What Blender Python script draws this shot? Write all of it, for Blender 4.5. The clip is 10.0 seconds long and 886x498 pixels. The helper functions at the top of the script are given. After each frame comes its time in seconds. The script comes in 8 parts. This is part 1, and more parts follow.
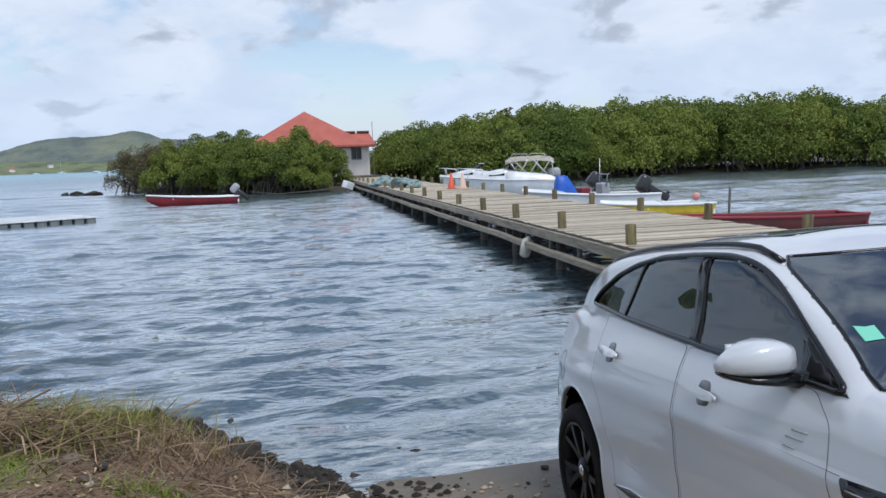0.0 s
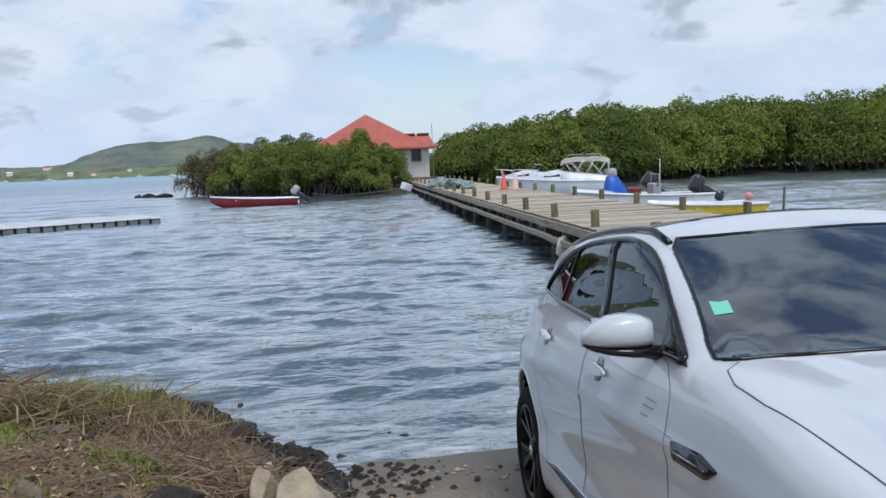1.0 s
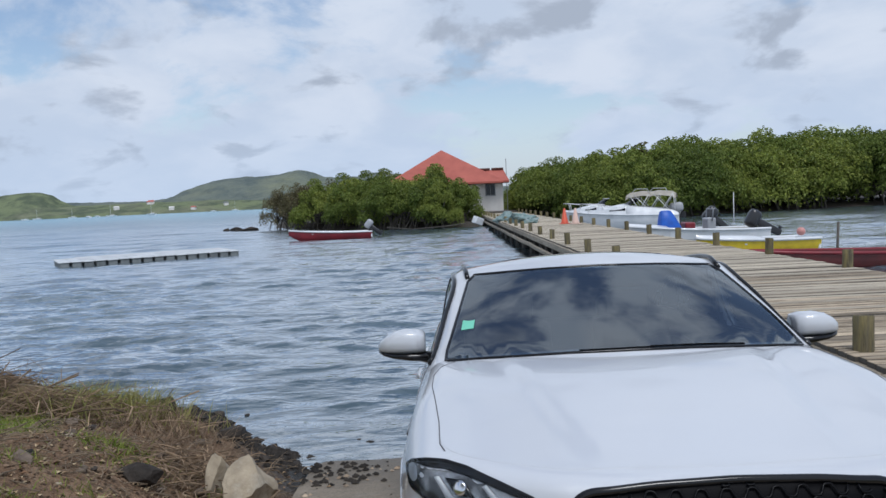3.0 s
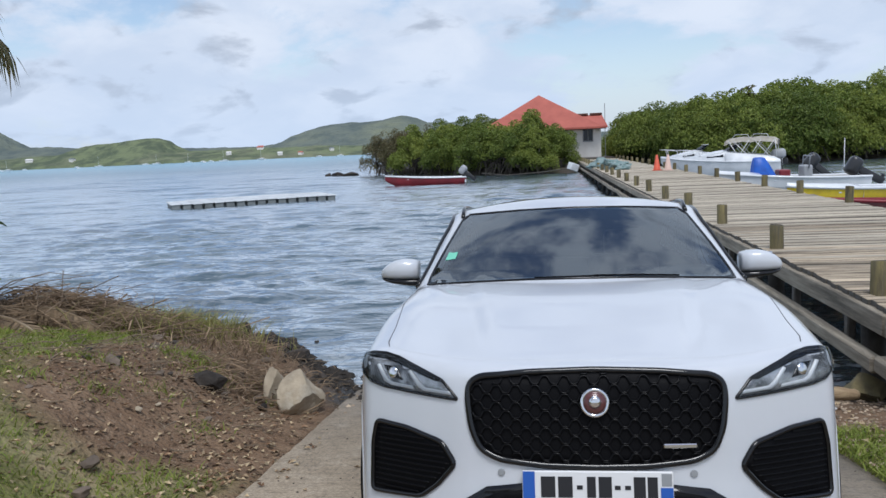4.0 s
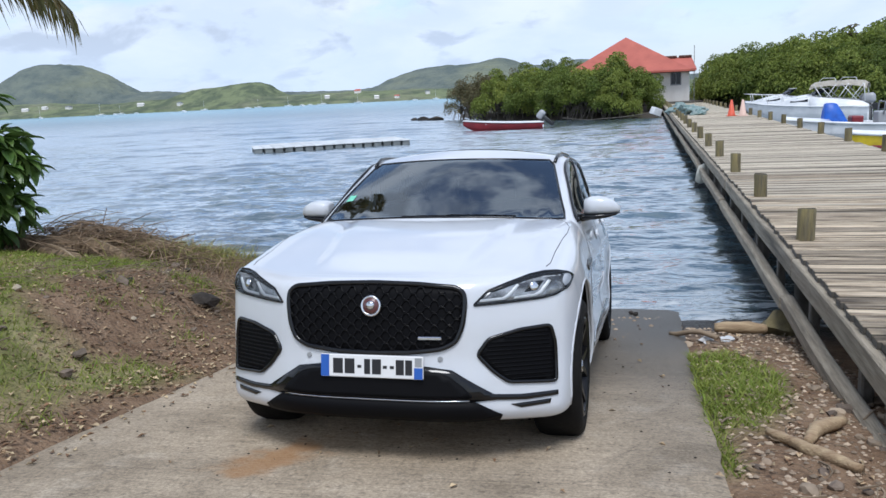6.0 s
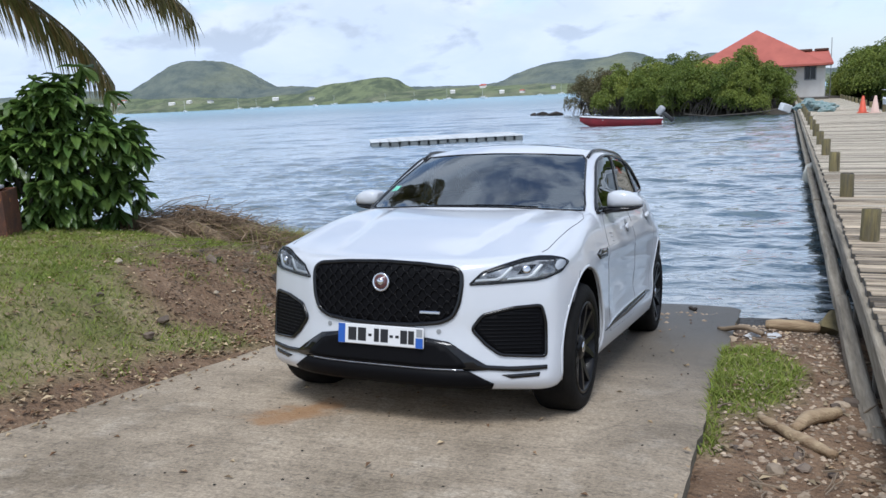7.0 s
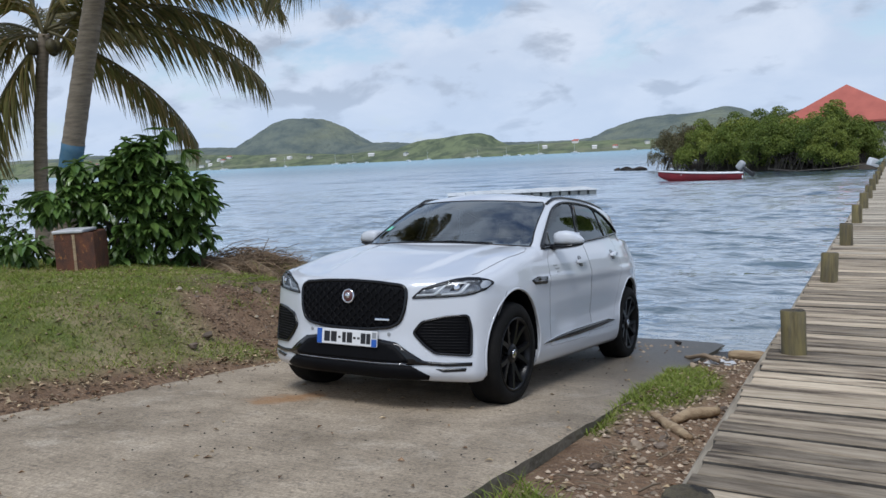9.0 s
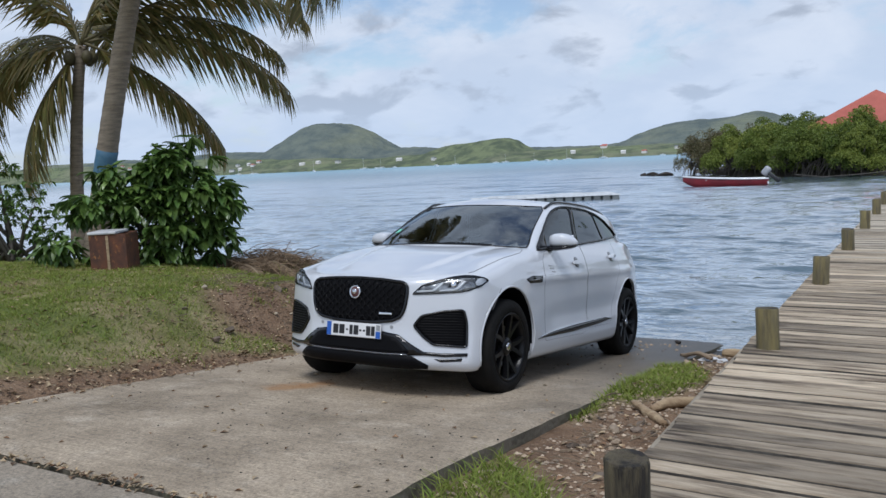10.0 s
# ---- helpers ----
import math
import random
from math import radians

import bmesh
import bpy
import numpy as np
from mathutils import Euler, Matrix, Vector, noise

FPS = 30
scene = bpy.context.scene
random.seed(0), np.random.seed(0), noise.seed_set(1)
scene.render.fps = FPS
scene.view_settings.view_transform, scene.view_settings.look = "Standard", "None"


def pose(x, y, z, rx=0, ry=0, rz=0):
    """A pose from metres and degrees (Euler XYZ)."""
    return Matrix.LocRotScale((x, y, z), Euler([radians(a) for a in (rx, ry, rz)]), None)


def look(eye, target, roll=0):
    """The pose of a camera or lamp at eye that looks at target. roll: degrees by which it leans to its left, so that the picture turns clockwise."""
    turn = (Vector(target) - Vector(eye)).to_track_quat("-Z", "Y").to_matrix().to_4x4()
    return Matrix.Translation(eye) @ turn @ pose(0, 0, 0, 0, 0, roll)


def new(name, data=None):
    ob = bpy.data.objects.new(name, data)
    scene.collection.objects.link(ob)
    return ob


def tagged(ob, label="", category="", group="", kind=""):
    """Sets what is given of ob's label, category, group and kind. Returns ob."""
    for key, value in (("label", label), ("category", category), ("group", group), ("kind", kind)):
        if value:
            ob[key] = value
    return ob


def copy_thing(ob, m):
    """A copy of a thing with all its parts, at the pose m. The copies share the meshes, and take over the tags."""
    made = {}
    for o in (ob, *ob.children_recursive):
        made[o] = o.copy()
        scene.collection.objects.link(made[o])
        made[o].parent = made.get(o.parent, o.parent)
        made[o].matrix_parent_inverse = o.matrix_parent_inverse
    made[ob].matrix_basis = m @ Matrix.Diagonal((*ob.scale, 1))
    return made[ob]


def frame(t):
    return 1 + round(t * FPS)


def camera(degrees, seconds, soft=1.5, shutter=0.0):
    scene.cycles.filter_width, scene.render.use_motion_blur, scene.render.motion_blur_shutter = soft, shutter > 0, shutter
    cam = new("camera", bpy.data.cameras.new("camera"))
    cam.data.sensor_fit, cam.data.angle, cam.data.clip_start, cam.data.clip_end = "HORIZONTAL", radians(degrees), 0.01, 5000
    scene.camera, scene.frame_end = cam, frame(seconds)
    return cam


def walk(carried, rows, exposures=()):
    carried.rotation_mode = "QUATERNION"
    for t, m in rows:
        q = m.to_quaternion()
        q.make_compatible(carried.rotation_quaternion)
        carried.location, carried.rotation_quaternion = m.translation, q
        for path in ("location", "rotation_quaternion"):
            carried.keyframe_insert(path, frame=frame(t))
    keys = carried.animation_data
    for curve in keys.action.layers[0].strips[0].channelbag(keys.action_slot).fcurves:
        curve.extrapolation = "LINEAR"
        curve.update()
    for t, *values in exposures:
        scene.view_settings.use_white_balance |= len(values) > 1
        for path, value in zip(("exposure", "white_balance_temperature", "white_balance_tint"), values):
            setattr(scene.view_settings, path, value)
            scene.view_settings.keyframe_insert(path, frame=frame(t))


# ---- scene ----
cam = camera(57.9, 10.0)
PATH = [
    (0, (-2.492, -0.443, 2.349), (-2.052, 1.494, 2.123), -2.1),
    (0.5, (-2.239, -0.582, 2.278), (-1.892, 1.374, 2.052), -2.2),
    (1, (-1.909, -0.798, 2.267), (-1.63, 1.171, 2.053), -2.4),
    (1.5, (-1.582, -1.112, 2.278), (-1.339, 0.866, 2.108), -2.7),
    (2, (-1.342, -1.388, 2.297), (-1.113, 0.595, 2.175), -2.7),
    (3.5, (-0.559, -2.358, 2.34), (-0.619, -0.364, 2.207), -2.6),
    (4, (-0.243, -2.695, 2.332), (-0.433, -0.719, 2.086), -2.6),
    (4.5, (0.107, -2.91, 2.348), (-0.169, -0.958, 2.013), -2.6),
    (5, (0.47, -3.17, 2.372), (0.153, -1.229, 2.006), -2.8),
    (6.5, (1.507, -3.628, 2.399), (0.962, -1.741, 2.024), -2.7),
    (7, (1.87, -3.78, 2.395), (1.156, -1.949, 2.025), -2.7),
    (7.5, (2.28, -4.011, 2.401), (1.43, -2.232, 2.066), -2.9),
    (8, (2.658, -4.171, 2.386), (1.766, -2.4, 2.119), -3.0),
    (8.5, (2.924, -4.393, 2.343), (2.019, -2.624, 2.121), -3.0),
    (9, (3.216, -4.589, 2.367), (2.293, -2.829, 2.141), -2.8),
    (9.5, (3.469, -4.755, 2.37), (2.511, -3.013, 2.151), -2.8),
    (10, (3.638, -4.93, 2.379), (2.655, -3.201, 2.168), -2.7),
]
walk(cam, [(t, look(eye, target, roll)) for t, eye, target, roll in PATH], [
    (0.0, 0.1, 6120, 10), (1.0, 0.05, 6120, 10), (1.5, 0.0, 6120, 10), (2.0, -0.12, 6120, 10), (3.5, -0.06, 6120, 10), (4.0, 0.06, 6120, 10), (4.5, 0.2, 6120, 10), (5.0, 0.29, 6050, 10),
    (6.5, 0.31, 6050, 10), (7.0, 0.30, 6050, 10), (7.5, 0.17, 6050, 10), (8.0, 0.0, 6050, 10), (10.0, -0.03, 6050, 10)])

# ---- world and sun ----
world = bpy.data.worlds.new("world")
scene.world = world
world.use_nodes = True
SUN_ELEV, SUN_TURN = radians(63), radians(165)


def build_sky():
    nt = world.node_tree
    nt.nodes.clear()
    N, L = nt.nodes.new, nt.links.new
    out, bg = N("ShaderNodeOutputWorld"), N("ShaderNodeBackground")
    sky = N("ShaderNodeTexSky")
    sky.sky_type, sky.sun_disc = "NISHITA", False
    sky.sun_elevation, sky.sun_rotation = SUN_ELEV, SUN_TURN
    tc = N("ShaderNodeTexCoord")
    sep = N("ShaderNodeSeparateXYZ")
    L(tc.outputs["Generated"], sep.inputs[0])
    # the cloud deck: look directions laid out on a flat sheet overhead
    lift = N("ShaderNodeMath"); lift.operation = "ADD"; lift.inputs[1].default_value = 0.40
    top = N("ShaderNodeMath"); top.operation = "MAXIMUM"; top.inputs[1].default_value = 0.02
    L(sep.outputs[2], top.inputs[0]); L(top.outputs[0], lift.inputs[0])
    dx = N("ShaderNodeMath"); dx.operation = "DIVIDE"
    dy = N("ShaderNodeMath"); dy.operation = "DIVIDE"
    L(sep.outputs[0], dx.inputs[0]); L(lift.outputs[0], dx.inputs[1])
    L(sep.outputs[1], dy.inputs[0]); L(lift.outputs[0], dy.inputs[1])
    com = N("ShaderNodeCombineXYZ")
    L(dx.outputs[0], com.inputs[0]); L(dy.outputs[0], com.inputs[1])
    com.inputs[2].default_value = 3.7

    def cloud(scale, detail, rough, low, high, offset, less=None):
        mp = N("ShaderNodeMapping"); mp.inputs["Location"].default_value = offset
        L(com.outputs[0], mp.inputs[0])
        nz = N("ShaderNodeTexNoise"); nz.inputs["Scale"].default_value = scale
        nz.inputs["Detail"].default_value, nz.inputs["Roughness"].default_value = detail, rough
        nz.inputs["Distortion"].default_value = 0.25
        L(mp.outputs[0], nz.inputs["Vector"])
        mr = N("ShaderNodeMapRange"); mr.interpolation_type = "SMOOTHSTEP"
        mr.inputs[1].default_value, mr.inputs[2].default_value = low, high
        h = nz.outputs[0]
        if less is not None:
            sb = N("ShaderNodeMath"); sb.operation = "SUBTRACT"; L(h, sb.inputs[0]); L(less, sb.inputs[1])
            h = sb.outputs[0]
        L(h, mr.inputs[0])
        return mr.outputs[0]

    # the deck opens overhead
    thin = N("ShaderNodeMapRange"); thin.interpolation_type = "SMOOTHSTEP"
    thin.inputs[1].default_value, thin.inputs[2].default_value, thin.inputs[3].default_value, thin.inputs[4].default_value = 0.45, 0.8, 0.0, 0.04
    L(sep.outputs[2], thin.inputs[0])
    cover = cloud(1.7, 8, 0.58, 0.40, 0.50, (1.3, 2.1, 0), thin.outputs[0])
    grey = cloud(5.2, 6, 0.52, 0.53, 0.66, (4.2, 0.4, 0))
    bright = cloud(4.0, 6, 0.55, 0.35, 0.70, (0.7, 8.2, 0))
    m1 = N("ShaderNodeMix"); m1.data_type = "RGBA"
    m1.inputs[6].default_value, m1.inputs[7].default_value = (7.0, 7.9, 9.3, 1), (8.6, 9.2, 10.2, 1)
    L(bright, m1.inputs[0])
    m2 = N("ShaderNodeMix"); m2.data_type = "RGBA"
    m2.inputs[7].default_value = (5.2, 5.8, 6.8, 1)
    L(grey, m2.inputs[0]); L(m1.outputs[2], m2.inputs[6])
    m3 = N("ShaderNodeMix"); m3.data_type = "RGBA"
    skyup = N("ShaderNodeMix"); skyup.data_type = "RGBA"; skyup.blend_type = "MULTIPLY"
    skyup.inputs[0].default_value = 1.0; skyup.inputs[7].default_value = (1.75, 1.65, 1.6, 1)
    L(sky.outputs[0], skyup.inputs[6])
    L(cover, m3.inputs[0]); L(skyup.outputs[2], m3.inputs[6]); L(m2.outputs[2], m3.inputs[7])
    # pale veil low over the horizon
    hz = N("ShaderNodeMapRange"); hz.interpolation_type = "SMOOTHSTEP"
    hz.inputs[1].default_value, hz.inputs[2].default_value = 0.16, 0.0
    hz.inputs[3].default_value, hz.inputs[4].default_value = 0.0, 0.65
    L(sep.outputs[2], hz.inputs[0])
    m4 = N("ShaderNodeMix"); m4.data_type = "RGBA"
    m4.inputs[7].default_value = (6.7, 8.0, 9.9, 1)
    L(hz.outputs[0], m4.inputs[0]); L(m3.outputs[2], m4.inputs[6])
    L(m4.outputs[2], bg.inputs[0])
    bg.inputs[1].default_value = 0.085
    L(bg.outputs[0], out.inputs[0])


build_sky()
sun = new("sun", bpy.data.lights.new("sun", "SUN"))
sun.data.energy, sun.data.angle, sun.data.color = 2.1, radians(22), (1.0, 0.97, 0.93)
SUN_DIR = Vector((math.sin(SUN_TURN) * math.cos(SUN_ELEV), math.cos(SUN_TURN) * math.cos(SUN_ELEV), math.sin(SUN_ELEV)))
sun.matrix_world = look((0, 0, 0), -SUN_DIR)


# ---- mesh and tag helpers ----
def mesh_ob(name, verts, faces, material, parent=None, label="", smooth=False):
    me = bpy.data.meshes.new(name)
    me.from_pydata([tuple(v) for v in verts], [], faces)
    me.update()
    if material:
        for m in material if isinstance(material, (list, tuple)) else (material,):
            me.materials.append(m)
    ob = new(name, me)
    if smooth:
        me.shade_smooth()
    if parent is not None:
        ob.parent = parent
    return tagged(ob, label)


def part(name, bm, material, parent=None, label="", smooth=False):
    me = bpy.data.meshes.new(name)
    bm.normal_update()
    bm.to_mesh(me)
    bm.free()
    if material:
        for m in material if isinstance(material, (list, tuple)) else (material,):
            me.materials.append(m)
    if smooth:
        me.shade_smooth()
    ob = new(name, me)
    if parent is not None:
        ob.parent = parent
    return tagged(ob, label)


def empty(name, m, label, category, group="", kind=""):
    ob = new(name)
    ob.empty_display_size = 0.2
    ob.matrix_world = m
    return tagged(ob, label, category, group, kind)


def box(bm, x0, x1, y0, y1, z0, z1, bevel=0.0, segs=1, m=None, index=0):
    """A box between the given limits with rounded edges, added to bm."""
    r = bmesh.ops.create_cube(bm, size=1.0)
    vs = r["verts"]
    for v in vs:
        v.co = Vector(((x0 + x1) / 2 + v.co.x * (x1 - x0), (y0 + y1) / 2 + v.co.y * (y1 - y0), (z0 + z1) / 2 + v.co.z * (z1 - z0)))
    if bevel:
        es = list({e for v in vs for e in v.link_edges})
        r = bmesh.ops.bevel(bm, geom=es, offset=bevel, segments=segs, affect="EDGES", profile=0.5)
        vs = list({v for f in r["faces"] for v in f.verts} | {v for v in vs if v.is_valid})
    if m is not None:
        for v in vs:
            v.co = m @ v.co
    if index:
        for f in {f for v in vs for f in v.link_faces}:
            f.material_index = index
    return vs


def tube(bm, pts, radii, sides=8, caps=True):
    """A round tube along pts, with a radius at each one."""
    pts = [Vector(p) for p in pts]
    if not hasattr(radii, "__len__"):
        radii = [radii] * len(pts)
    radii = [float(r) for r in radii]
    rings, ref = [], None
    for i, p in enumerate(pts):
        d = (pts[min(i + 1, len(pts) - 1)] - pts[max(i - 1, 0)]).normalized()
        if ref is None:
            ref = d.orthogonal().normalized()
        ref = (ref - d * ref.dot(d)).normalized()
        side = d.cross(ref)
        rings.append([bm.verts.new(p + radii[i] * (math.cos(a) * ref + math.sin(a) * side)) for a in [2 * math.pi * k / sides for k in range(sides)]])
    for a, b in zip(rings, rings[1:]):
        for k in range(sides):
            bm.faces.new((a[k], a[(k + 1) % sides], b[(k + 1) % sides], b[k]))
    if caps:
        bm.faces.new(rings[0][::-1])
        bm.faces.new(rings[-1])
    return rings


def lathe(bm, prof, sides=24, m=None):
    """A solid turned about z from (radius, height) pairs."""
    rings = []
    for r, z in prof:
        ring = []
        for k in range(sides):
            a = 2 * math.pi * k / sides
            co = Vector((r * math.cos(a), r * math.sin(a), z))
            ring.append(bm.verts.new(m @ co if m is not None else co))
        rings.append(ring)
    for a, b in zip(rings, rings[1:]):
        for k in range(sides):
            bm.faces.new((a[k], a[(k + 1) % sides], b[(k + 1) % sides], b[k]))
    bm.faces.new(rings[0][::-1])
    bm.faces.new(rings[-1])


def rock_mesh(name, size, seed, material, rough=0.25, sub=3, flat=0.8):
    """A lumpy stone of about the given size."""
    bm = bmesh.new()
    bmesh.ops.create_icosphere(bm, subdivisions=sub, radius=0.5)
    off = Vector((seed * 7.31, seed * 3.17, seed * 1.9))
    rng = random.Random(seed)
    cuts = [(Vector((rng.uniform(-1, 1), rng.uniform(-1, 1), rng.uniform(-0.6, 1))).normalized(), rng.uniform(0.27, 0.40)) for _ in range(11)]
    for v in bm.verts:
        for n, d in cuts:
            over = v.co.dot(n) - d
            if over > 0:
                v.co -= n * over * 0.97
        v.co *= 1 + rough * noise.noise(v.co * 2.4 + off) + rough * 0.4 * noise.noise(v.co * 6 + off)
        v.co = Vector((v.co.x * size[0], v.co.y * size[1], v.co.z * size[2]))
    me = bpy.data.meshes.new(name)
    bm.to_mesh(me)
    bm.free()
    me.materials.append(material)
    if sub < 4:
        me.shade_smooth()
        me.set_sharp_from_angle(angle=radians(28))
    return me


def smooth01(x):
    x = np.clip(x, 0, 1)
    return x * x * (3 - 2 * x)


def spline(xs, ys):
    """A smooth curve through the knots that does not overshoot; it takes arrays."""
    xs, ys = np.array(xs, float), np.array(ys, float)
    h, d = np.diff(xs), np.diff(ys) / np.diff(xs)
    m = np.zeros(len(xs))
    m[1:-1] = np.where(d[:-1] * d[1:] > 0, 2 * d[:-1] * d[1:] / np.where(d[:-1] + d[1:] == 0, 1, d[:-1] + d[1:]), 0)
    m[0], m[-1] = d[0], d[-1]

    def at(x):
        x = np.clip(x, xs[0], xs[-1])
        i = np.clip(np.searchsorted(xs, x) - 1, 0, len(h) - 1)
        t = (x - xs[i]) / h[i]
        return ys[i] * (1 + 2 * t) * (1 - t) ** 2 + h[i] * m[i] * t * (1 - t) ** 2 + ys[i + 1] * t * t * (3 - 2 * t) + h[i] * m[i + 1] * t * t * (t - 1)

    return at


# ---- materials ----
def material(name, colour, rough=0.6, metal=0.0, colour2=None, scale=4.0, detail=6.0, mix=(0.35, 0.65), colour3=None, scale3=0.6, mix3=(0.5, 0.7),
             bump=0.0, bump_scale=40.0, spread=0.0, stretch=None, coat=0.0, spec=0.5, alpha=1.0, rough2=None, island=False, bump_dist=0.02, trans=0.0, sub=0.0, each=0.0):
    """A surface of up to three colours that vary at two scales, with fine relief and spread of tone from piece to piece."""
    mt = bpy.data.materials.new(name)
    mt.use_nodes = True
    nt = mt.node_tree
    N, L = nt.nodes.new, nt.links.new
    b = nt.nodes["Principled BSDF"]
    b.inputs["Base Color"].default_value = (*colour, 1)
    b.inputs["Roughness"].default_value, b.inputs["Metallic"].default_value = rough, metal
    b.inputs["Specular IOR Level"].default_value = spec
    b.inputs["Coat Weight"].default_value = coat
    b.inputs["Coat Roughness"].default_value = 0.03
    if trans:
        b.inputs["Transmission Weight"].default_value = trans
    tc = N("ShaderNodeTexCoord")
    mp = N("ShaderNodeMapping")
    L(tc.outputs["Object"], mp.inputs[0])
    if stretch:
        mp.inputs["Scale"].default_value = stretch
    if spread:
        info = N("ShaderNodeObjectInfo") if not island else N("ShaderNodeNewGeometry")
        rnd = info.outputs["Random"] if not island else info.outputs["Random Per Island"]
        sh = N("ShaderNodeMath"); sh.operation = "MULTIPLY"; sh.inputs[1].default_value = 37.0
        L(rnd, sh.inputs[0]); L(sh.outputs[0], mp.inputs["Location"])
    col = None
    if colour2:
        nz = N("ShaderNodeTexNoise")
        nz.inputs["Scale"].default_value, nz.inputs["Detail"].default_value, nz.inputs["Roughness"].default_value = scale, detail, 0.6
        L(mp.outputs[0], nz.inputs["Vector"])
        mr = N("ShaderNodeMapRange"); mr.inputs[1].default_value, mr.inputs[2].default_value = mix
        L(nz.outputs[0], mr.inputs[0])
        m = N("ShaderNodeMix"); m.data_type = "RGBA"
        m.inputs[6].default_value, m.inputs[7].default_value = (*colour, 1), (*colour2, 1)
        L(mr.outputs[0], m.inputs[0])
        col = m.outputs[2]
        if rough2 is not None:
            r = N("ShaderNodeMapRange"); r.inputs[3].default_value, r.inputs[4].default_value = rough, rough2
            L(mr.outputs[0], r.inputs[0]); L(r.outputs[0], b.inputs["Roughness"])
    if colour3:
        nz = N("ShaderNodeTexNoise")
        nz.inputs["Scale"].default_value, nz.inputs["Detail"].default_value = scale3, 8
        nz.inputs["Roughness"].default_value = 0.65
        L(mp.outputs[0], nz.inputs["Vector"])
        mr = N("ShaderNodeMapRange"); mr.inputs[1].default_value, mr.inputs[2].default_value = mix3
        L(nz.outputs[0], mr.inputs[0])
        m = N("ShaderNodeMix"); m.data_type = "RGBA"
        m.inputs[6].default_value, m.inputs[7].default_value = (*colour, 1), (*colour3, 1)
        if col is not None:
            L(col, m.inputs[6])
        L(mr.outputs[0], m.inputs[0])
        col = m.outputs[2]
    if spread:
        hs = N("ShaderNodeHueSaturation")
        v = N("ShaderNodeMapRange"); v.inputs[3].default_value, v.inputs[4].default_value = 1 - spread, 1 + spread
        L(rnd, v.inputs[0]); L(v.outputs[0], hs.inputs["Value"])
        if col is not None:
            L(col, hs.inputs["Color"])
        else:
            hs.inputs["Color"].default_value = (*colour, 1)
        col = hs.outputs[0]
    if each:
        oi, hv = N("ShaderNodeObjectInfo"), N("ShaderNodeHueSaturation")
        v = N("ShaderNodeMapRange"); v.inputs[3].default_value, v.inputs[4].default_value = 1 - each, 1 + each
        h = N("ShaderNodeMapRange"); h.inputs[3].default_value, h.inputs[4].default_value = 0.515, 0.485
        L(oi.outputs["Random"], v.inputs[0]); L(v.outputs[0], hv.inputs["Value"])
        L(oi.outputs["Random"], h.inputs[0]); L(h.outputs[0], hv.inputs["Hue"])
        L(col, hv.inputs["Color"])
        col = hv.outputs[0]
    if col is not None:
        L(col, b.inputs["Base Color"])
    if bump:
        nz = N("ShaderNodeTexNoise")
        nz.inputs["Scale"].default_value, nz.inputs["Detail"].default_value = bump_scale, 5
        L(mp.outputs[0], nz.inputs["Vector"])
        bp = N("ShaderNodeBump"); bp.inputs["Strength"].default_value, bp.inputs["Distance"].default_value = bump, bump_dist
        L(nz.outputs[0], bp.inputs["Height"]); L(bp.outputs[0], b.inputs["Normal"])
    if sub:
        # thin leaves let light through
        tr = N("ShaderNodeBsdfTranslucent"); mx = N("ShaderNodeMixShader"); mx.inputs[0].default_value = sub
        if col is not None:
            L(col, tr.inputs[0])
        else:
            tr.inputs[0].default_value = (*colour, 1)
        o = nt.nodes["Material Output"]
        L(b.outputs[0], mx.inputs[1]); L(tr.outputs[0], mx.inputs[2]); L(mx.outputs[0], o.inputs[0])
    return mt




